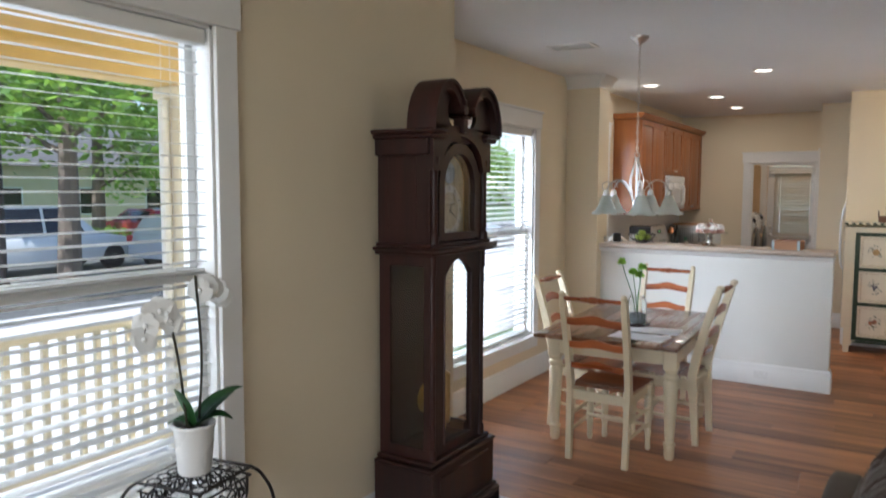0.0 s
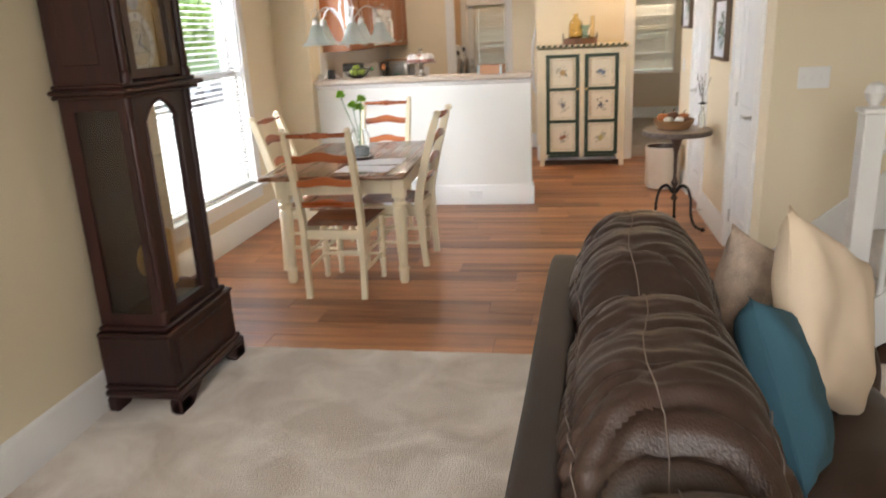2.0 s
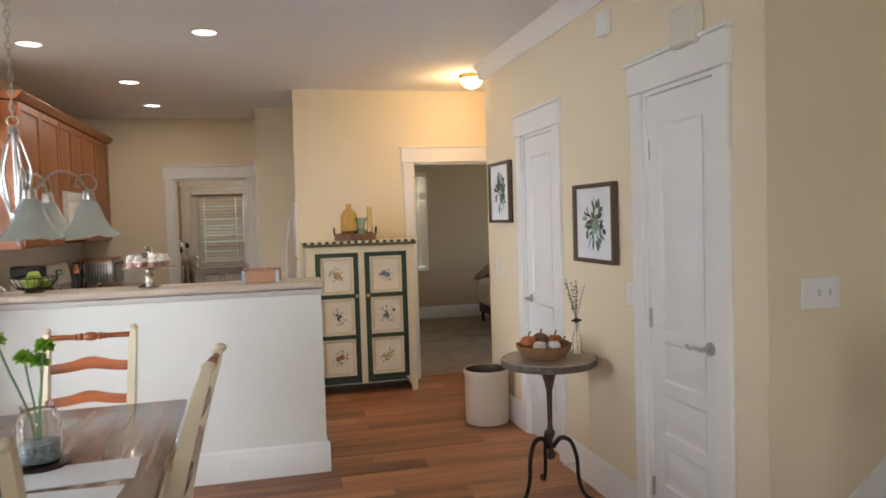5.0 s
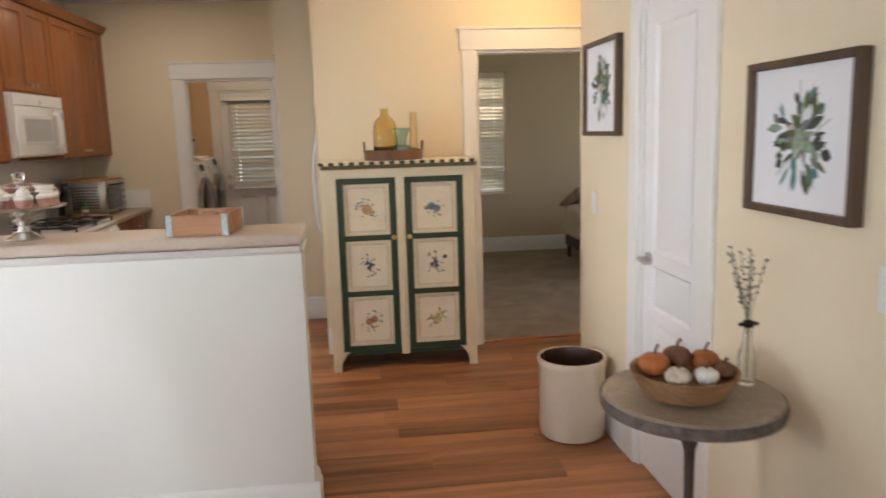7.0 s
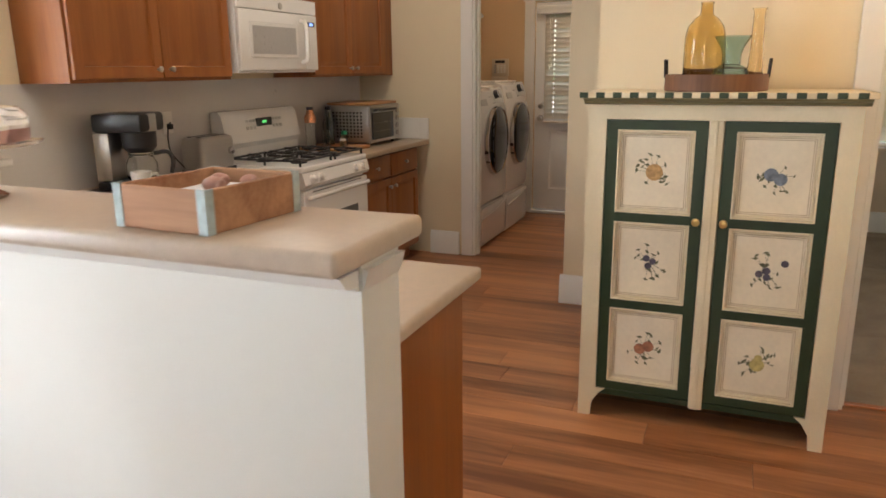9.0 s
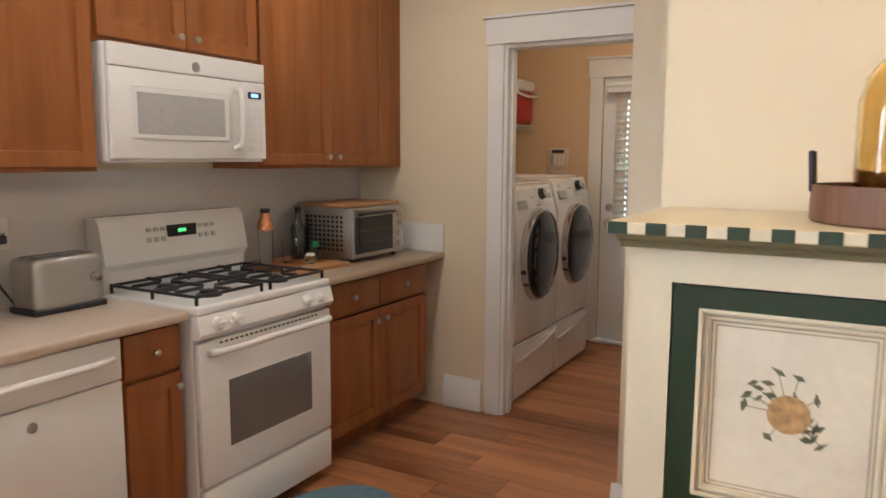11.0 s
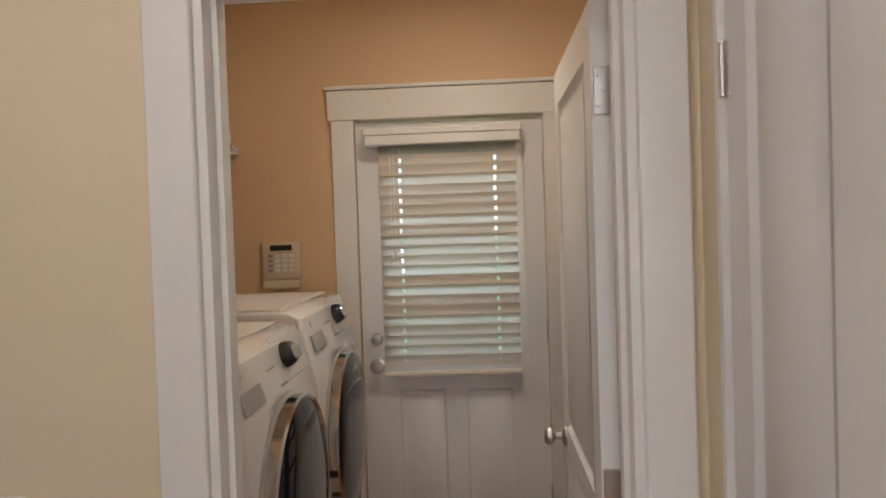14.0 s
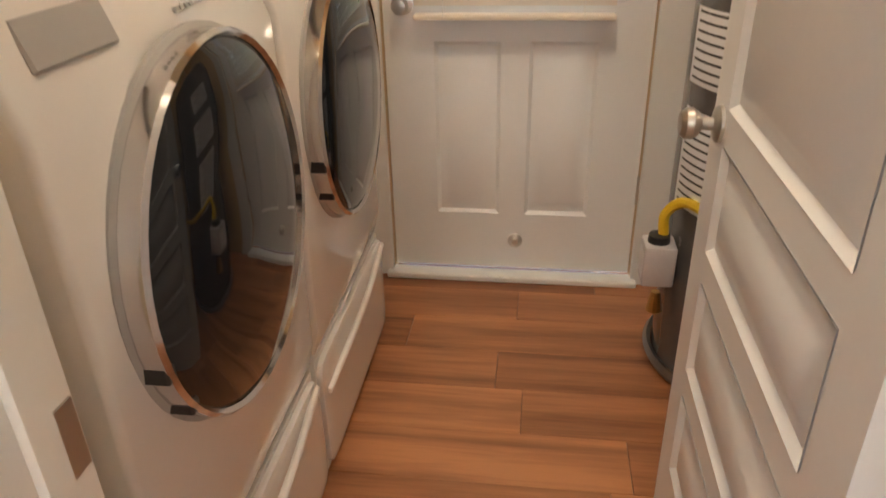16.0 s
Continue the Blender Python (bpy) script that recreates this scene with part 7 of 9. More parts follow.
for k in range(16):
    x = -hw - 0.028 + k * (2 * hw + 0.056) / 16
    part("check", B(x, -0.0515, H + 0.0265, x + 0.032, -0.049, H + 0.0465), M_GREEN, cup, "green painted check")
for k in range(6):
    part("check", B(hw + 0.029, -0.03 + k * 0.068, H + 0.0265, hw + 0.0312, 0.004 + k * 0.068, H + 0.0465), M_GREEN, cup, "green painted check")
M_ANT = mk("antique_umber_line", (0.45, 0.34, 0.20), 0.5, var=0.2, scale=12)
FR = {"orange": mk("painted_orange", (0.50, 0.30, 0.12), 0.6, var=0.45, scale=60), "blue": mk("painted_plum", (0.16, 0.19, 0.24), 0.6, var=0.5, scale=40), "grape": mk("painted_grape", (0.08, 0.07, 0.10), 0.6, var=0.4, scale=40), "red": mk("painted_apple", (0.36, 0.15, 0.08), 0.6, var=0.5, scale=40), "pear": mk("painted_pear", (0.52, 0.42, 0.15), 0.6, var=0.4, scale=40)}
M_PLEAF = mk("painted_leaf", (0.14, 0.14, 0.07), 0.6, var=0.4, scale=50)
def disc(bm, x, z, r, y, n=14, sq=1.0):
    bm.faces.new([bm.verts.new((x + r * math.cos(6.2832 * i / n), y, z + r * sq * math.sin(6.2832 * i / n))) for i in range(n)])
motifs = {(0, 2): ("orange", [(0, 0, 0.024)]), (1, 2): ("blue", [(-0.012, 0.006, 0.018), (0.012, -0.006, 0.017)]), (0, 1): ("grape", [(-0.008, 0.012, 0.010), (0.010, 0.004, 0.010), (-0.002, -0.010, 0.010)]), (1, 1): ("grape", [(-0.018, -0.006, 0.010), (0.0, 0.004, 0.011), (0.002, -0.014, 0.010), (0.045, 0.028, 0.010)]), (0, 0): ("red", [(-0.012, -0.006, 0.017), (0.012, 0.004, 0.017)]), (1, 0): ("pear", [(0, -0.010, 0.020), (0.002, 0.010, 0.011)])}
for di, (xa, xb) in enumerate(((-hw + 0.073, -0.029), (0.029, hw - 0.073))):
    z0, z1 = 0.135, H - 0.058
    w, h = xb - xa, z1 - z0
    st, rl = 0.042, 0.036
    ph = (h - 4 * rl) / 3
    rows = [z for k in range(4) for z in (z0 + k * (ph + rl), z0 + k * (ph + rl) + rl)]
    bm = board_frame((xa, xa + st, xb - st, xb), rows, [(1, 1), (1, 3), (1, 5)], 0.0, 0.02)
    dr = part("door", bm, M_GREEN, cup, "dark green door frame with cream panels")
    for k in range(3):
        pa, pb, pl, pt = xa + st, xb - st, z0 + k * (ph + rl) + rl, z0 + (k + 1) * (ph + rl)
        part("panel", B(pa, 0.012, pl, pb, 0.018, pt), M_PANEL, dr)
        bm = bmesh.new()
        for ins, wd, pr in ((0.0, 0.007, -0.002), (0.012, 0.005, 0.004)):
            for a, b, lo, hi in ((pa + ins, pa + ins + wd, pl + ins, pt - ins), (pb - ins - wd, pb - ins, pl + ins, pt - ins), (pa + ins + wd, pb - ins - wd, pl + ins, pl + ins + wd), (pa + ins + wd, pb - ins - wd, pt - ins - wd, pt - ins)):
                bx(bm, a, pr, lo, b, 0.0125, hi, bev=0.0012)
        part("moulding", bm, M_CREAMW, dr)
        bm = bmesh.new()
        for ins in (0.0195, 0.026):
            for a, b, lo, hi in ((pa + ins, pa + ins + 0.0022, pl + ins, pt - ins), (pb - ins - 0.0022, pb - ins, pl + ins, pt - ins), (pa + ins, pb - ins, pl + ins, pl + ins + 0.0022), (pa + ins, pb - ins, pt - ins - 0.0022, pt - ins)):
                bx(bm, a, 0.0112, lo, b, 0.0118, hi)
        tagged(part("painted_line", bm, M_ANT, dr), kind="stuff")
        kind, fruit = motifs[(di, k)]
        cx, cz = (pa + pb) / 2, (pl + pt) / 2
        bm = bmesh.new()
        for i, (dx, dz, r) in enumerate(fruit):
            disc(bm, cx + dx * 1.35, cz + dz * 1.35, r * 1.35, 0.0112 - 0.0003 * i)
        tagged(part("painted_fruit", bm, FR[kind], dr), kind="stuff")
        bm = bmesh.new()
        rnd = random.Random(di * 10 + k)
        for i in range(19):
            a = (0.9 if i % 2 else 4.0) + rnd.gauss(0, 0.75) + 0.9 * k
            rr = rnd.uniform(0.026, 0.076)
            c = Vector((cx + rr * math.cos(a) * 0.95, 0, cz + rr * math.sin(a)))
            b2 = a + rnd.uniform(0.4, 1.7)
            L, W = rnd.uniform(0.008, 0.014), rnd.uniform(0.0035, 0.006)
            d, e = Vector((math.cos(b2), 0, math.sin(b2))), Vector((-math.sin(b2), 0, math.cos(b2)))
            bm.faces.new([bm.verts.new(c + Vector((0, 0.0113, 0)) + q) for q in (d * -L, e * W - d * L * 0.2, d * L, e * -W - d * L * 0.2)])
            p0, p1 = Vector((cx + 0.02 * math.cos(a), 0.0115, cz + 0.02 * math.sin(a))), c + Vector((0, 0.0115, 0))
            s2 = (p1 - p0).cross(Vector((0, 1, 0))).normalized() * 0.0006
            bm.faces.new([bm.verts.new(q) for q in (p0 - s2, p0 + s2, p1 + s2, p1 - s2)])
        tagged(part("painted_leaves", bm, M_PLEAF, dr), kind="stuff")
    kx = (xb - 0.02) if di == 0 else (xa + 0.02)
    part("knob", lathe(bmesh.new(), [(0.006, 0), (0.006, 0.010), (0.016, 0.016), (0.015, 0.028), (0.001, 0.031)], seg=12), M_BRASS, dr, "small pale brass knob", at=Matrix.Translation((kx, 0.0, z0 + 2 * (ph + rl) + rl / 2)) @ pose(0, 0, 0, 90))

CT2 = H + 0.0465
tr = thing("wooden_tray", "round brown wooden tray with iron handles on the cupboard", "tray", Matrix.Translation((-0.02, 8.83, CT2)))
part("tray_ring", lathe(bmesh.new(), [(0.185, 0), (0.188, 0.004), (0.188, 0.062), (0.180, 0.062), (0.178, 0.012), (0.05, 0.010)], seg=44), wood("dark_tray_wood", (0.09, 0.035, 0.015), (0.24, 0.11, 0.05), 0.55, "z", 1.0), tr)
for s in (-1, 1):
    part("handle", tube(bmesh.new(), [(s * 0.184, -0.03, 0.05), (s * 0.188, -0.03, 0.115), (s * 0.188, 0.03, 0.115), (s * 0.184, 0.03, 0.05)], 0.006, 6), M_IRON, tr, "black iron handle")
bt = tagged(part("glass_bottle", lathe(bmesh.new(), [(0.055, 0), (0.066, 0.006), (0.068, 0.05), (0.067, 0.145), (0.060, 0.175), (0.040, 0.199), (0.022, 0.210), (0.020, 0.238), (0.023, 0.245), (0.018, 0.245), (0.017, 0.232), (0.019, 0.21), (0.037, 0.196), (0.056, 0.173), (0.063, 0.143), (0.064, 0.05), (0.05, 0.012)], seg=30), M_AMBER, at=Matrix.Translation((-0.07, 8.84, CT2 + 0.0125)) @ Matrix.Diagonal((1.12, 1.12, 1.28, 1))), "tall amber glass bottle standing on the tray", "bottle")
bt2 = tagged(part("glass_vase", lathe(bmesh.new(), [(0.04, 0), (0.058, 0.01), (0.062, 0.03), (0.052, 0.055), (0.030, 0.068), (0.030, 0.095), (0.036, 0.115), (0.058, 0.15), (0.055, 0.15), (0.033, 0.115), (0.027, 0.095), (0.027, 0.068), (0.048, 0.052), (0.058, 0.03), (0.05, 0.014)], seg=30), glass("teal_glass", (0.62, 0.80, 0.82)), at=Matrix.Translation((0.03, 8.80, CT2 + 0.0125)) @ Matrix.Diagonal((1.15, 1.15, 1.25, 1))), "teal flared glass vase standing on the tray", "vase")
bt3 = tagged(part("glass_bud_vase", lathe(bmesh.new(), [(0.030, 0), (0.034, 0.006), (0.030, 0.02), (0.022, 0.12), (0.020, 0.225), (0.026, 0.235), (0.023, 0.235), (0.017, 0.22), (0.019, 0.12), (0.026, 0.022)], seg=26), glass("smoky_amber_glass", (0.95, 0.86, 0.66)), at=Matrix.Translation((0.115, 8.85, CT2 + 0.0125)) @ Matrix.Diagonal((1.05, 1.05, 1.22, 1))), "slim amber glass bud vase standing on the tray", "vase")

# ---- round stone-topped table ----
rt = thing("round_table", "round stone-topped side table on an iron tripod base", "table", Matrix.Translation((0.665, 5.995, 0)) @ Matrix.Diagonal((0.93, 0.93, 1.06, 1)))
M_STONE = mk("weathered_stone_top", (0.30, 0.235, 0.175), 0.42, var=0.32, scale=9, fine=60, bump=0.25)
part("top", lathe(bmesh.new(), [(0.02, 0.690), (0.255, 0.690), (0.268, 0.697), (0.270, 0.712), (0.262, 0.722), (0.001, 0.722)], seg=48), M_STONE, rt)
part("rim", lathe(bmesh.new(), [(0.262, 0.680), (0.272, 0.683), (0.276, 0.70), (0.2715, 0.715), (0.266, 0.69)], seg=48, cap=False), mk("mottled_stone_edge", (0.11, 0.085, 0.07), 0.6, var=0.85, scale=26, fine=90, bump=0.6), rt, "rough mottled stone edge")
bm = lathe(bmesh.new(), [(0.02, 0.20), (0.030, 0.215), (0.016, 0.235), (0.014, 0.30), (0.026, 0.32), (0.030, 0.335), (0.018, 0.35), (0.014, 0.38), (0.017, 0.55), (0.040, 0.63), (0.075, 0.672), (0.10, 0.690)], seg=20)
part("pedestal", bm, mk("rusted_iron", (0.085, 0.055, 0.04), 0.6, var=0.45, scale=12, fine=90, bump=0.4, metal=0.4), rt)
for k in range(3):
    a = radians(120 * k + 200)
    c, s = math.cos(a), math.sin(a)
    bm = tube(bmesh.new(), bez([(r * c, r * s, z) for r, z in ((0.015, 0.26), (0.06, 0.31), (0.12, 0.30), (0.155, 0.22), (0.165, 0.11), (0.20, 0.035), (0.26, 0.014), (0.285, 0.022))], 6), 0.013, 8, 0.010)
    tube(bm, [(0.27 * c, 0.27 * s, 0.012), (0.295 * c, 0.295 * s, 0.010)], 0.016, 8, 0.010)
    part("leg", bm, M_IRON, rt)
RZ = 0.766
bw = thing("dough_bowl", "carved wooden bowl of gourds and small pumpkins", "bowl", Matrix.Translation((0.635, 5.98, RZ)))
part("bowl", lathe(bmesh.new(), [(0.09, 0), (0.115, 0.008), (0.145, 0.055), (0.150, 0.075), (0.140, 0.074), (0.105, 0.02), (0.02, 0.014)], seg=30), wood("carved_bowl_wood", (0.16, 0.075, 0.03), (0.36, 0.20, 0.09), 0.7, "x", 1.3, bump=0.4), bw)
def pumpkin(c, r, ribs=8):
    bm = bmesh.new()
    seg = 32
    rs = []
    for i in range(11):
        t = math.pi * i / 10
        rs.append([bm.verts.new((c[0] + r * math.sin(t) * (1 - 0.10 * abs(math.cos(ribs * a / 2)) ** 3) * math.cos(a) + 1e-4 * math.cos(a), c[1] + r * math.sin(t) * (1 - 0.10 * abs(math.cos(ribs * a / 2)) ** 3) * math.sin(a) + 1e-4 * math.sin(a), c[2] + 0.8 * r * math.cos(t) * (1 - 0.2 * (abs(math.cos(t)) ** 6)))) for a in [6.28318 * j / seg for j in range(seg)]])
    return skin(bm, rs[::-1])
M_PK = mk("orange_pumpkin", (0.40, 0.12, 0.025), 0.5, var=0.25, scale=16)
M_PK2 = mk("dark_pine_cone", (0.16, 0.07, 0.035), 0.7, var=0.4, scale=40, bump=0.6)
M_PK3 = mk("speckled_white_gourd", (0.62, 0.54, 0.44), 0.5, var=0.35, scale=30)
for x, y, z, r, m2, lab in ((-0.075, 0.03, 0.085, 0.045, M_PK, "small orange pumpkin"), (0.075, 0.03, 0.085, 0.042, M_PK, "small orange pumpkin"), (0.0, 0.05, 0.095, 0.042, M_PK2, "brown dried gourd"), (-0.045, -0.06, 0.075, 0.036, M_PK3, "striped white gourd"), (0.03, -0.07, 0.075, 0.034, M_POT, "round white gourd"), (0.095, -0.04, 0.075, 0.030, M_PK2, "brown dried gourd")):
    p = part("pumpkin" if m2 is M_PK else "gourd", pumpkin((x, y, z), r), m2, bw, lab)
    part("stalk", tube(bmesh.new(), [(x, y, z + r * 0.6), (x + 0.004, y, z + r), (x + 0.012, y, z + r * 1.25)], 0.004, 6), M_PK2, p)
bv = thing("bud_vase", "slim glass bottle with dried sprigs on the side table", "vase", Matrix.Translation((0.845, 6.02, RZ)))
part("glass", lathe(bmesh.new(), [(0.022, 0), (0.025, 0.006), (0.025, 0.09), (0.012, 0.13), (0.011, 0.19), (0.015, 0.195), (0.009, 0.19), (0.010, 0.13), (0.022, 0.088), (0.02, 0.01)], seg=20), M_CLEAR, bv).visible_shadow = False
part("ribbon", lathe(bmesh.new(), [(0.013, 0.172), (0.016, 0.176), (0.016, 0.186), (0.013, 0.19)], seg=16), M_IRON, bv)
bm = bx(bmesh.new(), -0.03, -0.004, 0.176, 0.03, 0.004, 0.186, bev=0.002)
part("bow", bm, M_IRON, bv)
rnd = random.Random(5)
M_DRY = mk("dried_sprig", (0.12, 0.10, 0.07), 0.8, var=0.3)
for k in range(9):
    tx, ty, h = rnd.uniform(-0.05, 0.05), rnd.uniform(-0.05, 0.05), rnd.uniform(0.30, 0.42)
    line = bez([(0, 0, 0.02), (tx * 0.1, ty * 0.1, 0.19), (tx * 0.6, ty * 0.6, h * 0.8), (tx, ty, h)], 4)
    bm = tube(bmesh.new(), line, 0.0011, 5)
    for q in line[-7:]:
        for _ in range(2):
            ball(bm, q + Vector((rnd.uniform(-0.008, 0.008), rnd.uniform(-0.008, 0.008), rnd.uniform(-0.006, 0.006))), rnd.uniform(0.002, 0.0038), 6)
    part("sprig", bm, M_DRY, bv, "dried seed sprig")
# crock
ck = thing("stoneware_crock", "cream stoneware crock with a dark glazed inside", "crock", Matrix.Translation((0.757, 7.47, 0.005)) @ Matrix.Diagonal((0.95, 0.95, 1.0, 1)))
part("wall", lathe(bmesh.new(), [(0.155, 0), (0.165, 0.008), (0.172, 0.05), (0.172, 0.35), (0.178, 0.365), (0.182, 0.385), (0.176, 0.40), (0.164, 0.398)], seg=44, cap=False), mk("cream_stoneware", (0.66, 0.56, 0.44), 0.3, var=0.06, scale=5, bump=0.06), ck)
part("inside", lathe(bmesh.new(), [(0.164, 0.398), (0.158, 0.38), (0.156, 0.03), (0.001, 0.02)], seg=44, cap=False), mk("dark_glaze", (0.06, 0.028, 0.018), 0.25), ck, "dark brown glazed inside")

# ---- framed botanical prints ----
def botanical(y0, y1, z0, z1, seed):
    ob = thing("framed_print", "framed botanical leaf print on white paper", "picture", group="framed prints on the closet wall")
    x = 0.951
    fw = 0.022
    for a, b, lo, hi in ((y0, y0 + fw, z0, z1), (y1 - fw, y1, z0, z1), (y0 + fw, y1 - fw, z0, z0 + fw), (y0 + fw, y1 - fw, z1 - fw, z1)):
        part("frame", B(x - 0.038, a, lo, x - 0.002, b, hi, bev=0.002), wood("dark_bronze_frame", (0.055, 0.032, 0.018), (0.14, 0.085, 0.05), 0.45, "z") if "dark_bronze_frame" not in bpy.data.materials else bpy.data.materials["dark_bronze_frame"], ob)
    sheet = part("print_sheet", B(x - 0.018, y0 + fw, z0 + fw, x - 0.003, y1 - fw, z1 - fw), M_PAPER, ob, "white printed sheet")
    rnd = random.Random(seed)
    cols = [bpy.data.materials.get(n) or mk(n, c, 0.7, var=0.35, scale=60, bump=0.0) for n, c in (("print_charcoal", (0.05, 0.055, 0.05)), ("print_green", (0.10, 0.19, 0.13)), ("print_sage", (0.25, 0.33, 0.24)), ("print_grey", (0.18, 0.19, 0.19)), ("print_olive", (0.10, 0.12, 0.04)), ("print_blush", (0.58, 0.45, 0.43)), ("print_teal", (0.09, 0.23, 0.24)))]
    bms = [bmesh.new() for _ in cols]
    cy, cz, hh, ww = (y0 + y1) / 2, (z0 + z1) / 2, (z1 - z0), (y1 - y0)
    for k in range(64):
        a = rnd.uniform(0, 6.28)
        r = rnd.uniform(0.02, 0.36)
        c = Vector((0, cy + r * ww * 0.72 * math.cos(a), cz + r * hh * 0.85 * math.sin(a)))
        b2 = a + rnd.uniform(-0.7, 0.7)
        L, W = hh * rnd.uniform(0.04, 0.10), hh * rnd.uniform(0.014, 0.042)
        d, e = Vector((0, math.cos(b2), math.sin(b2))), Vector((0, -math.sin(b2), math.cos(b2)))
        q = rnd.choice((0, 0, 0, 1, 2, 3, 4, 4, 6)) if r > 0.11 else rnd.choice((5, 5, 3, 2))
        off = Vector((x - 0.0183 - 0.00012 * k * 0.25, 0, 0))
        pts = [d * -L] + [d * (L * (-1 + 2 * t)) + e * W * math.sin(math.pi * t) for t in (0.25, 0.5, 0.75)] + [d * L] + [d * (L * (-1 + 2 * t)) - e * W * math.sin(math.pi * t) for t in (0.75, 0.5, 0.25)]
        bms[q].faces.new([bms[q].verts.new(off + c + p) for p in pts])
    for k in range(9):
        a = 6.28 * k / 9 + rnd.uniform(-0.2, 0.2)
        e = Vector((0, -math.sin(a), math.cos(a))) * 0.0012
        p1 = Vector((0, cy + 0.27 * ww * math.cos(a), cz + 0.36 * hh * math.sin(a)))
        off = Vector((x - 0.0182, 0, 0))
        p0 = Vector((0, cy, cz - 0.05 * hh))
        bms[0].faces.new([bms[0].verts.new(off + q) for q in (p0 - e, p0 + e, p1 + e, p1 - e)])
    for b3, m3 in zip(bms, cols):
        part("printed_leaves", b3, m3, sheet)
    return ob


botanical(5.71, 6.20, 1.262, 1.688, 3)
botanical(7.315, 7.80, 1.478, 1.932, 11)

# ---- wall fittings ----
def plate(name, label, y, z, toggles=1, w=0.075):
    ob = thing(name, label, "switch", Matrix.Translation((0.9495, y, z)))
    part("plate", B(-0.006, -w / 2, -0.058, 0, w / 2, 0.058, bev=0.002), M_TRIM, ob)
    for k in range(toggles):
        yy = (k - (toggles - 1) / 2) * 0.046
        part("toggle", B(-0.010, yy - 0.016, -0.033, -0.005, yy + 0.016, 0.033, bev=0.002), M_TRIM, ob)
plate("light_switch", "white rocker light switch beside the closet door", 5.60, 1.13)
plate("light_switch", "white light switch by the bedroom hall", 7.70, 1.14)
sw = thing("light_switch", "white triple light switch on the stair wall", "switch", Matrix.Translation((1.17, 4.5985, 1.218)))
part("plate", B(-0.082, -0.006, -0.058, 0.082, 0, 0.058, bev=0.002), M_TRIM, sw)
for k in range(3):
    part("toggle", B(-0.055 + 0.046 * k - 0.005, -0.016, -0.012, -0.055 + 0.046 * k + 0.005, -0.005, 0.010, bev=0.002), M_TRIM, sw)
det = thing("smoke_detector", "round white smoke detector on the wall", "smoke detector", Matrix.Translation((0.950, 5.47, 2.58)) @ pose(0, 0, 0, 0, -90, 0))
part("housing", lathe(bmesh.new(), [(0.065, 0), (0.065, 0.014), (0.05, 0.03), (0.001, 0.034)], seg=28), M_TRIM, det)
part("vent_ring", lathe(bmesh.new(), [(0.040, 0.0335), (0.040, 0.0365), (0.034, 0.0365), (0.034, 0.033)], seg=28, cap=False), M_STEEL, det)
tagged(part("door_chime", B(0.905, 5.75, 2.43, 0.9495, 5.84, 2.56, bev=0.006), M_TRIM), "white door chime box on the wall", "door chime")
tagged(part("alarm_speaker", B(0.885, 4.95, 2.20, 0.9495, 5.12, 2.36, bev=0.010), mk("ivory_plastic", (0.70, 0.67, 0.58), 0.4)), "ivory alarm siren box above the closet door", "alarm box")
for name, label, m in (("wall_outlet", "white outlet in the half-wall baseboard", Matrix.Translation((-0.985, 6.7785, 0.095))), ("wall_outlet", "white outlet in the dining wall baseboard", Matrix.Translation((XD + 0.0225, 6.33, 0.10)) @ pose(0, 0, 0, 0, 0, 90))):
    ob = thing(name, label, "outlet", m)
    part("plate", B(-0.058, -0.005, -0.036, 0.058, 0, 0.036, bev=0.0015), M_TRIM, ob)
    for s in (-1, 1):
        part("socket", B(s * 0.022 - 0.014, -0.007, -0.016, s * 0.022 + 0.014, -0.004, 0.016, bev=0.001), M_TRIM, ob)
tagged(part("phone_jack", B(0.9270, 5.58, 0.05, 0.9295, 5.62, 0.10, bev=0.001), M_TRIM), "small white cable plate on the baseboard", "wall plate")
ds = thing("door_stop", "spring door stop on the baseboard", "door stop", Matrix.Translation((0.929, 6.25, 0.07)))
part("spring", tube(bmesh.new(), [(-0.0009 * i, 0.006 * math.cos(i * 0.9), 0.006 * math.sin(i * 0.9)) for i in range(80)], 0.0012, 5), M_NICKEL, ds)
part("tip", lathe(bmesh.new(), [(0.007, 0), (0.007, 0.012), (0.001, 0.013)], seg=10), M_TRIM, ds, at=Matrix.Translation((-0.071, 0, 0)) @ pose(0, 0, 0, 0, -90, 0))
# ceiling vent
vt = thing("ceiling_vent", "white louvred ceiling vent", "vent", Matrix.Translation((-2.15, 5.27, CEIL)))
bm = bmesh.new()
for a, b, c, d in ((-0.17, -0.15, -0.10, 0.10), (0.15, 0.17, -0.10, 0.10), (-0.15, 0.15, -0.10, -0.08), (-0.15, 0.15, 0.08, 0.10)):
    bx(bm, a, c, -0.010, b, d, -0.0005, bev=0.001)
part("frame", bm, M_TRIM, vt)
part("backing", B(-0.15, -0.08, -0.0022, 0.15, 0.08, -0.0008), M_BLACK, vt)
for i in range(9):
    part("slat", B(-0.15, -0.007, -0.001, 0.15, 0.007, 0.001), M_TRIM, vt, at=pose(0, -0.07 + i * 0.0175, -0.007, 35))

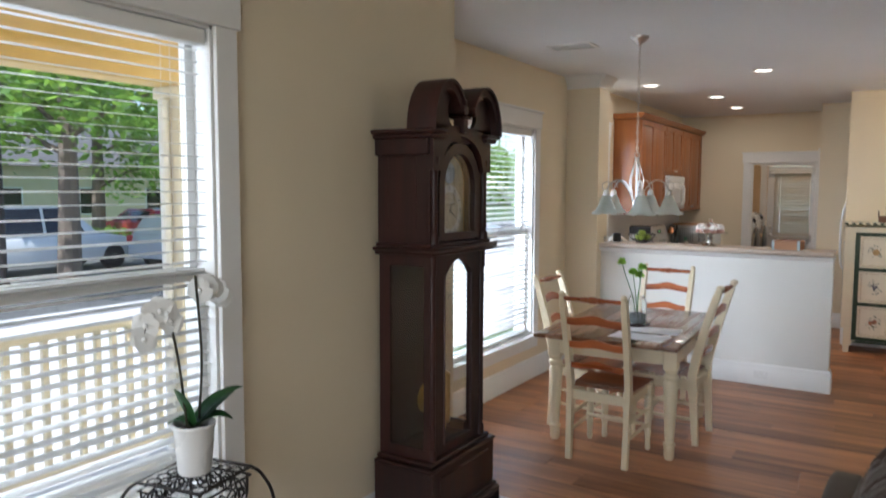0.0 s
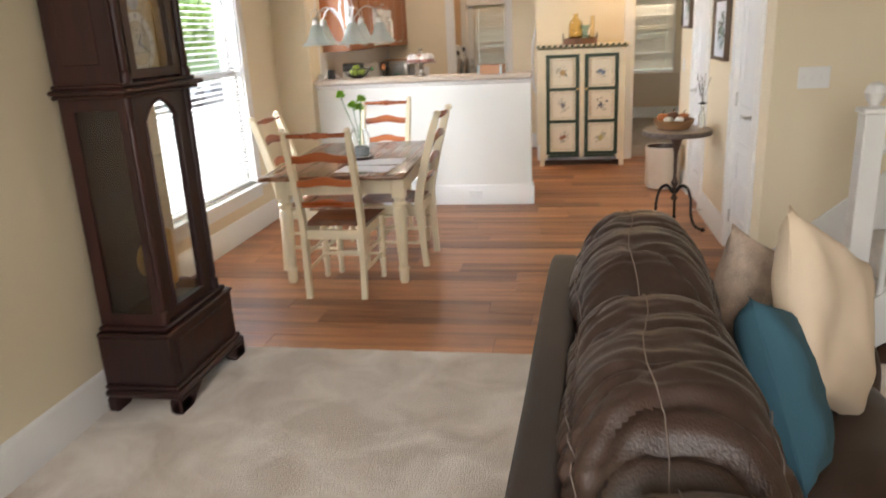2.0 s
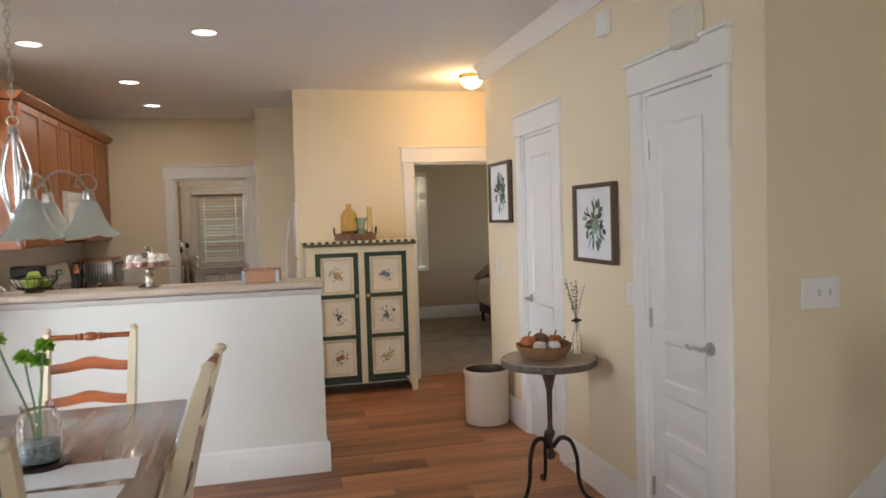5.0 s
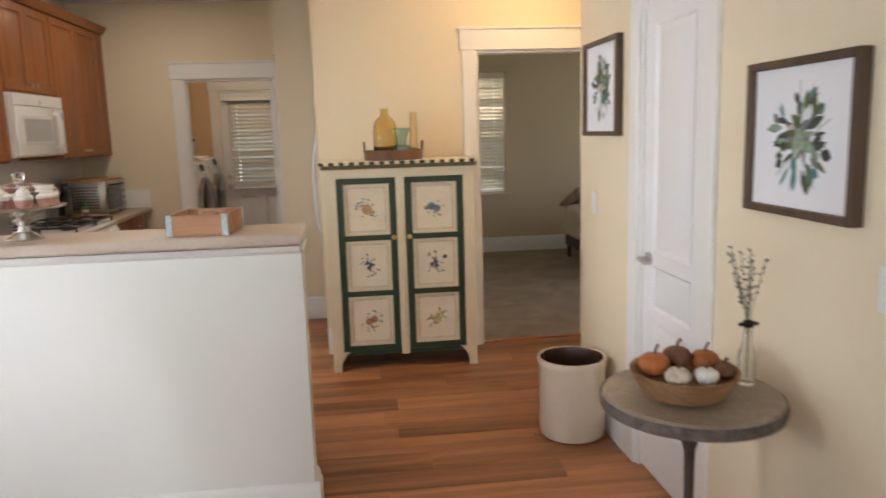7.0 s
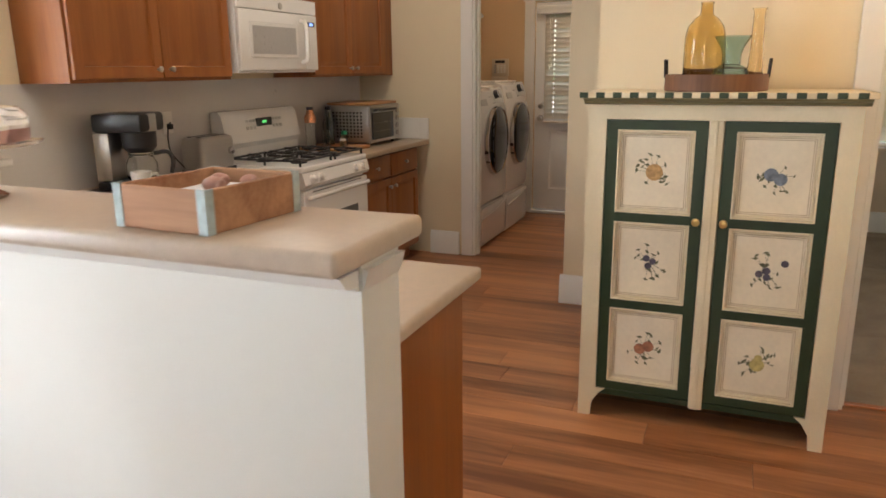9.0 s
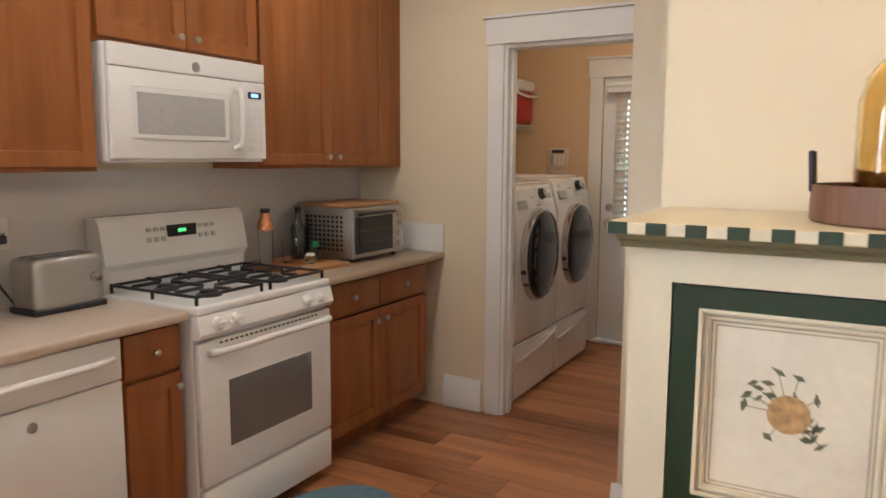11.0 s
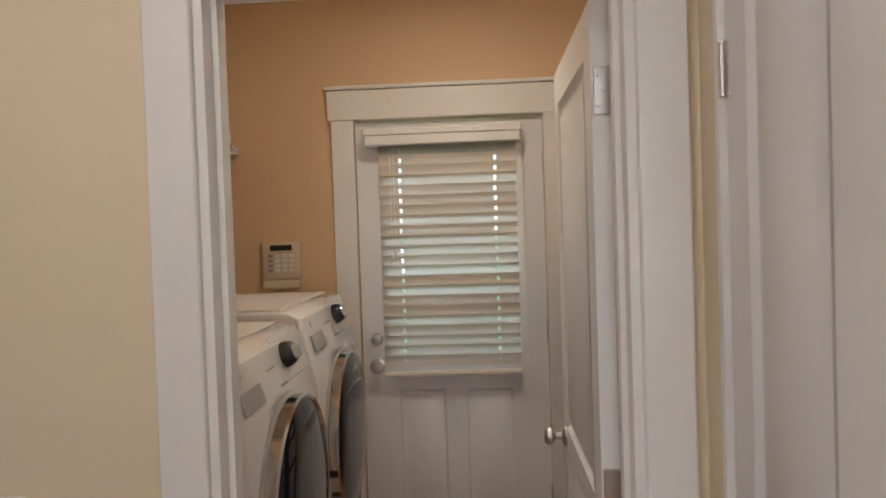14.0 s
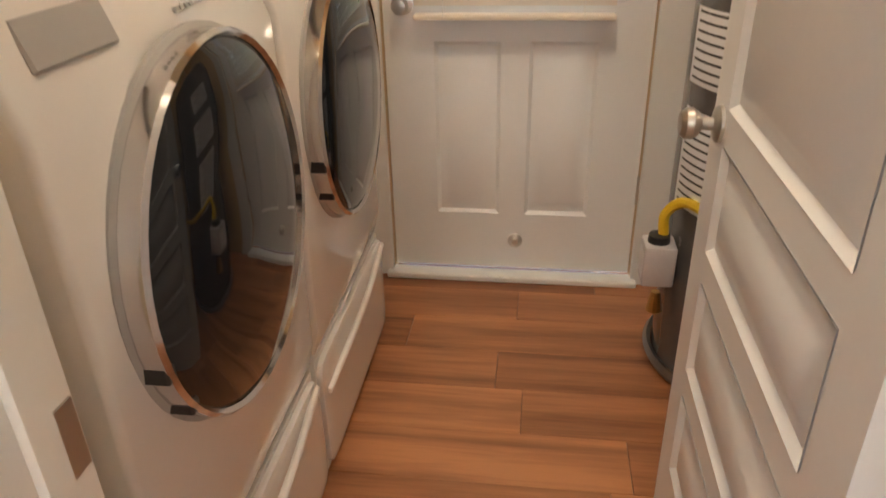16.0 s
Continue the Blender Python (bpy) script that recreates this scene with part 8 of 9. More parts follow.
# recessed lights, lit
M_CAN = glow("recessed_lamp_glow", (1.0, 0.90, 0.72), 4.0)
def can(x, y):
    ob = thing("recessed_light", "round recessed ceiling light, lit", "ceiling light", Matrix.Translation((x, y, CEIL)), group="recessed kitchen lights")
    part("trim_ring", lathe(bmesh.new(), [(0.070, -0.0005), (0.095, -0.0005), (0.095, -0.005), (0.075, -0.008), (0.070, -0.004)], seg=32, cap=False), M_TRIM, ob)
    part("lens", lathe(bmesh.new(), [(0.071, -0.0025), (0.04, -0.0045), (0.001, -0.005)], seg=28), M_CAN, ob)
    lamp = area("recessed_lamp", (x, y, CEIL - 0.012), (x, y, 0), 0.12, 0.12, 3.0, (1.0, 0.87, 0.70))
    lamp.data.shape = "DISK"
for x, y in ((-1.11, 7.13), (-2.22, 7.55), (-1.84, 8.82), (-1.84, 10.05)):
    can(x, y)
hl = thing("hall_light", "flush white glass ceiling light with brass rim, lit", "ceiling light", Matrix.Translation((0.955, 8.32, CEIL)))
part("rim", lathe(bmesh.new(), [(0.10, -0.0005), (0.105, -0.02), (0.095, -0.03)], seg=32, cap=False), M_BRASS, hl)
part("bowl", lathe(bmesh.new(), [(0.095, -0.028), (0.09, -0.06), (0.065, -0.095), (0.03, -0.11), (0.001, -0.112)], seg=32), glow("warm_bowl_glow", (1.0, 0.72, 0.36), 4.0), hl)
pl = new("hall_lamp", bpy.data.lights.new("hall_lamp", "POINT"))
pl.data.energy, pl.data.color, pl.data.shadow_soft_size = 9, (1.0, 0.62, 0.26), 0.09
pl.location = (0.955, 8.32, CEIL - 0.21)

# ---- stairs ----
stx = 1.26
nst = 9
for k in range(nst):
    x0 = stx + k * 0.225
    bm = puffy(x0 - 0.02, 3.79, 0.185 * k, x0 + 0.27, 4.578, 0.185 * (k + 1), 0.0, power=18)
    tagged(part("stair_step", bm, M_CARPET), "beige carpeted stair step", "stair", "carpeted stairs")
bm = prism(bmesh.new(), [(1.02, 0.0), (1.02, 0.225), (1.02 + 2.25, 0.225 + 1.85), (1.02 + 2.25, 1.60), (1.25, 0.0)], "y", 4.580, 4.599)
setting("trim_stair_skirt", bm, M_TRIM, "white painted stair skirt board", "skirt board")
bm = prism(bmesh.new(), [(1.16, 0.0), (1.16, 0.16), (1.16 + 2.0, 0.16 + 1.645), (1.16 + 2.0, 1.40), (1.30, 0.0)], "y", 3.745, 3.789)
setting("trim_stair_stringer", bm, M_TRIM, "white painted open stair stringer", "stringer")
nw = thing("newel_post", "white square newel post with ball finial", "newel post", Matrix.Translation((1.175, 3.77, 0)) @ Matrix.Diagonal((1, 1, 1.065, 1)))
part("post", B(-0.045, -0.045, 0, 0.045, 0.045, 1.05, bev=0.004), M_TRIM, nw)
part("cap", B(-0.056, -0.056, 1.05, 0.056, 0.056, 1.075, bev=0.006), M_TRIM, nw)
part("finial", lathe(bmesh.new(), [(0.03, 1.075), (0.02, 1.085), (0.034, 1.105), (0.045, 1.135), (0.034, 1.165), (0.012, 1.178), (0.001, 1.18)], seg=20), M_TRIM, nw)
hr = thing("stair_rail", "white stair balustrade with oak-capped handrail", "railing")
bm = tube(bmesh.new(), [(1.18, 3.77, 0.92), (1.4, 3.77, 1.10), (3.1, 3.77, 2.50)], 0.028, 8)
part("handrail", bm, M_TRIM, hr)
for k in range(14):
    x = 1.30 + k * 0.1125
    zb = 0.16 + (x - 1.16) * 0.8225
    part("baluster", lathe(bmesh.new(), [(0.014, zb - 0.01), (0.014, zb + 0.15), (0.018, zb + 0.17), (0.012, zb + 0.2), (0.013, zb + 0.8)], (x, 3.768, 0), 10), M_TRIM, hr)

# ---- bedroom ----
bed = thing("bed", "bed with a white quilt and pillow", "bed", Matrix.Translation((0, 0, 0)))
M_QUILT = mk("white_quilt", (0.70, 0.64, 0.56), 0.9, var=0.06, scale=5, fine=100, bump=0.4)
part("mattress", puffy(2.10, 10.9, 0.26, 4.1, 12.45, 0.66, 0.012, power=8, crease=0.03), M_QUILT, bed)
part("bed_frame", B(2.16, 10.96, 0.16, 4.05, 12.4, 0.27), M_MAHOG, bed)
for x in (2.2, 4.0):
    for y in (11.0, 12.36):
        part("leg", lathe(bmesh.new(), [(0.02, 0.004), (0.03, 0.16)], (x, y, 0), 12), M_MAHOG, bed)
pillow("bed_pillow", "white pillow standing on the bed", (2.55, 12.2, 0.80), 0.5, (25, 0, 10), M_QUILT)
pillow("bed_pillow", "grey pillow lying behind the bed edge", (2.35, 12.36, 0.72), 0.42, (60, 0, 20), M_TAUPE)

# ---- laundry ----
def machine(name, label, ya, yb, ztop, back):
    """A front loader on its drawer pedestal; its front looks towards +x."""
    ob = thing(name, label, name, group="laundry machines")
    xf, xb = -1.808, back
    yc = (ya + yb) / 2
    pd = part("pedestal", B(xb, ya + 0.002, 0.012, xf - 0.004, yb - 0.002, 0.345, bev=0.008, seg=2), M_WM, ob, "white drawer pedestal")
    part("drawer_front", puffy(xf - 0.03, ya + 0.006, 0.03, xf + 0.012, yb - 0.006, 0.335, 0.0, power=14), M_WM, pd)
    bm = tube(bmesh.new(), bez([(xf + 0.012, ya + 0.03, 0.245), (xf + 0.022, yc - 0.1, 0.268), (xf + 0.024, yc + 0.1, 0.290), (xf + 0.014, yb - 0.03, 0.318)], 6), 0.009, 8)
    part("drawer_grip", bm, M_WM, pd)
    # cabinet with bowed front and slanted control top
    bm = bmesh.new()
    prof = [(xb, 0.36), (xf - 0.005, 0.36), (xf + 0.010, 0.42), (xf + 0.016, 0.80), (xf + 0.010, 1.10), (xf - 0.006, 1.150), (xf - 0.036, ztop - 0.026), (xf - 0.070, ztop - 0.006), (xf - 0.10, ztop), (xb, ztop)]
    prism(bm, prof, "y", ya + 0.002, yb - 0.002)
    es = [e for e in bm.edges if abs(e.verts[0].co.y - e.verts[1].co.y) < 1e-5]
    bmesh.ops.bevel(bm, geom=es, offset=0.012, segments=3, affect="EDGES", profile=0.5)
    part("cabinet", bm, M_WM, ob)
    part("top_panel", B(xb + 0.01, ya + 0.015, ztop + 0.0005, xf - 0.105, yb - 0.015, ztop + 0.008, bev=0.003), M_WMTOP, ob)
    # porthole
    zc = 0.865
    def hoop(r0, r1, d0, d1):
        return lathe(bmesh.new(), [(r0, 0), (r0, d0), ((r0 + r1) / 2, d1), (r1, d0), (r1, 0)], seg=48, cap=False)
    M = Matrix.Translation((xf + 0.012, yc, zc)) @ pose(0, 0, 0, 0, 90, 0)
    rim = part("door_ring", hoop(0.278, 0.266, 0.036, 0.042), M_CHROME, ob, "chrome door ring", at=M)
    bm = lathe(bmesh.new(), [(0.2665, 0.0), (0.2665, 0.034), (0.245, 0.046), (0.15, 0.058), (0.001, 0.063)], seg=48)
    part("door_glass", bm, M_DKGLASS, ob, "dark tinted bulging door glass", at=M)
    # Ring coloured grey for the shadow band round the door.
    part("recess", lathe(bmesh.new(), [(0.286, -0.004), (0.286, 0.004), (0.278, 0.008)], seg=48, cap=False), M_WMG, ob, at=M)
    part("door_grip", tube(bmesh.new(), bez([(xf + 0.051, yc + 0.196, zc - 0.10), (xf + 0.049, yc + 0.216, zc), (xf + 0.051, yc + 0.196, zc + 0.10)], 6), 0.007, 8), M_BLACK, ob)
    for z in (-0.075, -0.15):
        part("hinge_gap", B(xf + 0.014, yc - 0.012 - math.sqrt(0.269 ** 2 - z * z), zc + z - 0.014, xf + 0.049, yc + 0.010 - math.sqrt(0.269 ** 2 - z * z), zc + z + 0.014, bev=0.003), M_BLACK, ob)
    # controls on the slanted face
    S = Matrix.Translation((xf - 0.021, yc, ztop - 0.092)) @ pose(0, 0, 0, 0, 71, 0)
    k = part("program_dial", lathe(bmesh.new(), [(0.036, 0), (0.036, 0.012), (0.030, 0.030), (0.026, 0.034), (0.001, 0.034)], seg=28), M_BLACK, ob, "black program dial", at=S @ Matrix.Translation((-0.03, 0.115, 0.004)))
    part("dial_cap", lathe(bmesh.new(), [(0.024, 0.0342), (0.022, 0.038), (0.001, 0.039)], seg=24), M_CHROME, k)
    part("display_cover", B(-0.092, 0.045, -0.002, 0.040, 0.322, 0.0022, bev=0.0018), M_COVER, ob, "glossy clear control cover", at=S)
    part("display", B(-0.070, 0.185, 0.0, 0.000, 0.285, 0.0045, bev=0.002), M_DISP, ob, "grey control display", at=S)
    part("dispenser", B(-0.005, -0.280, -0.004, 0.050, -0.125, 0.0035, bev=0.003), M_WMG, ob, "grey dispenser drawer", at=S)
    bm = bmesh.new()
    for i in range(4):
        bx(bm, 0.035, 0.02 + i * 0.014, 0.0, 0.041, 0.028 + i * 0.014, 0.0058)
        bx(bm, -0.02, -0.06 + i * 0.018, 0.0, -0.015, -0.05 + i * 0.018, 0.0055)
    tagged(part("marks", bm, M_DISP, ob, at=S), kind="stuff")
    part("badge", lathe(bmesh.new(), [(0.012, 0), (0.012, 0.003), (0.001, 0.0035)], seg=18), M_STEEL, ob, "round grey badge", at=S @ Matrix.Translation((-0.042, -0.24, 0.003)))
    return ob


M_WM = mk("warm_white_enamel", (0.78, 0.75, 0.72), 0.16, var=0.012, bump=0.0, coat=0.5)
M_WMTOP = mk("white_machine_top", (0.80, 0.76, 0.71), 0.3, var=0.015, bump=0.0)
M_WMG = mk("grey_dispenser_ring_shade", (0.38, 0.365, 0.35), 0.5, var=0.02, bump=0.0)
M_COVER = mk("glossy_control_cover", (0.72, 0.70, 0.67), 0.05, var=0.02, scale=14, fine=26, bump=0.25, coat=1.0, rvar=0.02)
M_DISP = mk("silver_display", (0.40, 0.39, 0.38), 0.15, var=0.05, bump=0.0, coat=1.0)
machine("washer", "white front-load washer on a drawer pedestal", 11.225, 11.895, 1.292, -2.62)
machine("dryer", "white front-load dryer on a drawer pedestal", 11.915, 12.585, 1.325, -2.62)
bk = thing("laundry_basket", "cream tapered plastic basket with oval cut-outs on the washer", "basket", Matrix.Translation((-2.125, 11.47, 1.3005)))
M_BASKET = mk("cream_plastic", (0.74, 0.60, 0.38), 0.45)


def square_ring(bm, h, z, n=40, p=7.0):
    """A rounded square of half-width h."""
    out = []
    for i in range(n):
        c, d = math.cos(6.28318 * i / n), math.sin(6.28318 * i / n)
        q = h / (abs(c) ** p + abs(d) ** p) ** (1 / p)
        out.append(bm.verts.new((q * c, q * d, z)))
    return out


bm = bmesh.new()
skin(bm, [square_ring(bm, h, z) for h, z in ((0.108, 0.0), (0.112, 0.006), (0.146, 0.205), (0.142, 0.205), (0.109, 0.012))])
part("body", bm, M_BASKET, bk)
bm = bmesh.new()
rings = [square_ring(bm, h, z) for h, z in ((0.147, 0.190), (0.156, 0.195), (0.157, 0.212), (0.148, 0.216), (0.140, 0.210))]
skin(bm, rings, cap=False)
part("rim", bm, M_BASKET, bk)
M_HOLE = mk("brown_cutout", (0.10, 0.045, 0.02), 0.8)
SLANT = math.degrees(math.atan(0.034 / 0.199))
for side in (0, 90):
    for i in range(4):
        z = 0.034 + i * 0.044
        h = 0.1125 + 0.034 * (z - 0.006) / 0.199
        for j in range(5):
            bm = bmesh.new()
            disc(bm, 0, 0, 0.011, 0, 14, 1.7)
            part("cut_out", bm, M_HOLE, bk, at=pose(0, 0, 0, 0, 0, side) @ pose((j - 2) * h * 0.36, -h, z, SLANT, 0, 0) @ pose(0, 0, 0, 0, 22 if (i + j) % 2 else -22, 0))
# wire shelf with cooler
ws = thing("wire_shelf", "white wire shelf on brackets above the machines", "shelf", Matrix.Translation((0, 0, 1.708)))
bm = bmesh.new()
for x in (-2.71, -2.63, -2.55, -2.47, -2.405):
    cyl(bm, (x, 11.3, 0), (x, 12.94, 0), 0.003, seg=6)
cyl(bm, (-2.410, 11.3, -0.03), (-2.410, 12.94, -0.03), 0.003, seg=6)
for i in range(66):
    y = 11.3 + i * 0.025
    tube(bm, [(-2.735, y, 0.003), (-2.410, y, 0.003), (-2.407, y, -0.03)], 0.0016, 5)
part("wires", bm, M_TRIM, ws)
for y in (11.5, 12.3):
    bm = tube(bmesh.new(), [(-2.42, y, -0.005), (-2.735, y, -0.30)], 0.006, 6)
    part("bracket", bm, M_TRIM, ws)
cl = thing("picnic_cooler", "red ribbed picnic cooler with white lid on the wire shelf", "cooler", pose(-2.560, 12.735, 1.715))
M_RED = mk("red_plastic", (0.42, 0.015, 0.015), 0.35, var=0.06, bump=0.02)
part("body", puffy(-0.13, -0.20, 0, 0.16, 0.20, 0.27, 0.0, power=9), M_RED, cl)
for i in range(9):
    part("rib", B(-0.12, -0.2045, 0.05 + i * 0.021, 0.14, -0.198, 0.060 + i * 0.021, bev=0.002), M_RED, cl)
part("lid", puffy(-0.145, -0.215, 0.255, 0.175, 0.215, 0.345, 0.0, power=6), M_TRIM, cl, "white domed lid")
part("handle", tube(bmesh.new(), bez([(0.168, -0.19, 0.26), (0.19, -0.18, 0.23), (0.195, 0, 0.215), (0.19, 0.18, 0.23), (0.168, 0.19, 0.26)], 6), 0.010, 8), M_TRIM, cl)
# alarm keypad
kp = thing("alarm_keypad", "beige wall keypad with dark display", "keypad", Matrix.Translation((-2.187, 12.9485, 1.44)))
part("housing", B(-0.085, -0.028, -0.075, 0.085, 0, 0.095, bev=0.005, seg=2), mk("beige_plastic", (0.68, 0.58, 0.44), 0.4), kp)
part("display", B(-0.05, -0.0295, 0.055, 0.05, -0.027, 0.080), M_BLACK, kp)
for i in range(4):
    for j in range(4):
        part("key", B(-0.06 + j * 0.032, -0.031, -0.042 + i * 0.022, -0.038 + j * 0.032, -0.027, -0.027 + i * 0.022, bev=0.001), M_DISP if j == 0 else M_TRIM, kp)
part("flap", B(-0.085, -0.04, -0.115, 0.085, -0.026, -0.078, bev=0.003), mk("beige_flap", (0.70, 0.60, 0.46), 0.4), kp)
# Unseen warm ceiling fixture, added to brighten the laundry.
ll = thing("laundry_light", "unseen flush ceiling light added to brighten the laundry, lit", "ceiling light", Matrix.Translation((-1.35, 11.95, CEIL)))
part("bowl", lathe(bmesh.new(), [(0.12, -0.001), (0.12, -0.03), (0.09, -0.06), (0.001, -0.07)], seg=28), glow("laundry_fill_glow", (1.0, 0.75, 0.45), 3.0), ll)
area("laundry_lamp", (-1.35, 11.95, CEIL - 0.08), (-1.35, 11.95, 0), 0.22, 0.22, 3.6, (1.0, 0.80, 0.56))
# water heater
wh = thing("water_heater", "grey water heater tank with white warning labels", "water heater", Matrix.Translation((-0.68, 12.53, 0.005)))
M_TANK = mk("dark_grey_tank", (0.09, 0.085, 0.085), 0.25, var=0.1, bump=0.02, coat=0.4)
part("tank", lathe(bmesh.new(), [(0.27, 0.0), (0.285, 0.02), (0.285, 1.40), (0.27, 1.44), (0.06, 1.46)], seg=48), M_TANK, wh)
part("drain_pan", lathe(bmesh.new(), [(0.30, 0), (0.31, 0.02), (0.30, 0.035), (0.288, 0.03)], seg=48, cap=False), mk("galvanised", (0.35, 0.34, 0.33), 0.35, metal=1.0), wh)
def wrap(r, a0, a1, z0, z1, n=10):
    bm = bmesh.new()
    vs = [[bm.verts.new((r * math.cos(radians(a0 + (a1 - a0) * i / n)), r * math.sin(radians(a0 + (a1 - a0) * i / n)), z)) for i in range(n + 1)] for z in (z0, z1)]
    for i in range(n):
        bm.faces.new((vs[0][i], vs[0][i + 1], vs[1][i + 1], vs[1][i]))
    return bm
for z0, z1, a0, a1 in ((0.52, 0.78, 188, 232), (0.84, 1.02, 186, 236), (1.08, 1.20, 190, 230)):
    lb = part("warning_label", wrap(0.2865, a0, a1, z0, z1), M_PAPER, wh, "white printed warning label")
    n = int((z1 - z0) / 0.022)
    for k in range(n):
        part("text_bar", wrap(0.2870, a0 + 3, a1 - 3 - (k * 7) % 13, z0 + 0.012 + k * 0.022, z0 + 0.018 + k * 0.022), mk("print_black", (0.05, 0.05, 0.05), 0.7) if "print_black" not in bpy.data.materials else bpy.data.materials["print_black"], lb)
gv = part("gas_valve", B(-0.36, -0.14, 0.30, -0.275, -0.05, 0.42, bev=0.008, seg=2), mk("grey_valve_box", (0.55, 0.53, 0.55), 0.4), wh, "grey gas control valve")
part("dial", lathe(bmesh.new(), [(0.03, 0), (0.028, 0.02), (0.001, 0.022)], seg=18), M_BLACK, gv, at=Matrix.Translation((-0.32, -0.095, 0.42)))
part("sticker", B(-0.361, -0.13, 0.32, -0.3605, -0.06, 0.40), M_PAPER, gv)
part("gas_line", tube(bmesh.new(), bez([(-0.31, -0.09, 0.44), (-0.31, -0.09, 0.50), (-0.27, -0.12, 0.545), (-0.20, -0.24, 0.55), (-0.08, -0.33, 0.55), (0.1, -0.36, 0.56)], 8), 0.014, 8), mk("yellow_gas_hose", (0.70, 0.48, 0.02), 0.4, var=0.1), wh, "yellow flexible gas line")
bm = lathe(bmesh.new(), [(0.022, 0.2), (0.016, 0.24), (0.012, 0.26)], (-0.31, -0.09, 0), 10)
part("drain_cock", bm, M_BRASS, wh)
sp = setting("trim_strike_plate", B(-1.7825, 11.124, 0.785, -1.7795, 11.158, 0.87), M_NICKEL, "nickel strike plate on the door jamb", "strike plate")

# ---- outside ----
M_GRASS = mk("lawn_grass", (0.07, 0.13, 0.03), 0.9, var=0.4, scale=0.8, fine=30, bump=0.6, dist=0.03)
M_ASPH = mk("asphalt", (0.10, 0.10, 0.10), 0.85, var=0.2, scale=2, fine=120, bump=0.3)
M_CONC = mk("pale_concrete", (0.55, 0.54, 0.53), 0.8, var=0.1, scale=2, fine=60, bump=0.2)
M_PORCH = mk("yellow_porch_paint", (0.72, 0.50, 0.16), 0.5, var=0.05)
M_CREAMO = mk("cream_exterior_paint", (0.76, 0.68, 0.50), 0.5, var=0.04)
GZ = -0.55
bm = bmesh.new()
for a, b, c, d in ((-300, -2.95, -300, 300), (-2.95, 5, -300, -3.0), (-2.95, 5, 13.3, 300), (5, 300, -300, 300)):
    bm.faces.new([bm.verts.new(p) for p in ((a, c, GZ), (b, c, GZ), (b, d, GZ), (a, d, GZ))])
setting("ground", bm, M_GRASS, "green lawn reaching the distance", "lawn")
setting("pavement", B(-11.8, -120, GZ - 0.1, -5.2, 120, GZ + 0.03), M_CONC, "pale concrete forecourt and sidewalk", "sidewalk")
setting("road", B(-22.5, -120, GZ - 0.1, -12.0, 120, GZ + 0.012), M_ASPH, "grey asphalt street with parked cars", "street")
setting("kerb", B(-12.0, -120, GZ - 0.1, -11.8, 120, GZ + 0.13, bev=0.02), M_CONC, "concrete kerb along the street", "kerb")
setting("kerb_far", B(-22.7, -120, GZ - 0.1, -22.5, 120, GZ + 0.13, bev=0.02), M_CONC, "concrete kerb across the street", "kerb")
# porch
setting("porch_deck", B(-4.25, -3.0, -0.25, -2.355, 3.48, -0.10), M_CONC, "grey porch deck outside the living room", "porch floor")
setting("porch_ceiling", B(-4.4, -3.0, 2.62, -2.355, 3.48, 2.66), M_PORCH, "yellow painted porch ceiling boards", "porch ceiling")
setting("porch_beam", B(-4.30, -3.0, 2.34, -4.08, 3.70, 2.62, bev=0.01), M_PORCH, "yellow painted porch beam", "beam")
for y in (3.40, -0.9):
    po = thing("porch_column", "cream square porch column with plain cap", "column", Matrix.Translation((-4.19, y, -0.1)))
    part("shaft", B(-0.10, -0.10, 0.12, 0.10, 0.10, 2.36, bev=0.006), M_CREAMO, po)
    part("base", B(-0.13, -0.13, 0, 0.13, 0.13, 0.12, bev=0.01), M_CREAMO, po)
    part("cap", B(-0.13, -0.13, 2.36, 0.13, 0.13, 2.44, bev=0.01), M_CREAMO, po)
    bm = tube(bmesh.new(), [(0.0, -0.14, 2.35), (0.0, -0.14, 0.0)], 0.035, 8)
    part("downspout", bm, M_TRIM, po)
rl = thing("porch_railing", "cream porch railing with square balusters", "railing", Matrix.Translation((-4.19, 0.68, -0.1)))
part("top_rail", B(-0.045, -1.46, 0.90, 0.045, 2.61, 0.945, bev=0.006), M_CREAMO, rl)
part("bottom_rail", B(-0.03, -1.46, 0.10, 0.03, 2.61, 0.145, bev=0.004), M_CREAMO, rl)
bal = to_mesh("baluster", B(-0.018, -0.018, 0.145, 0.018, 0.018, 0.90, bev=0.002), M_CREAMO)
for k in range(37):
    part("baluster", bal, M_CREAMO, rl, at=Matrix.Translation((0, -1.40 + k * 0.108, 0)))


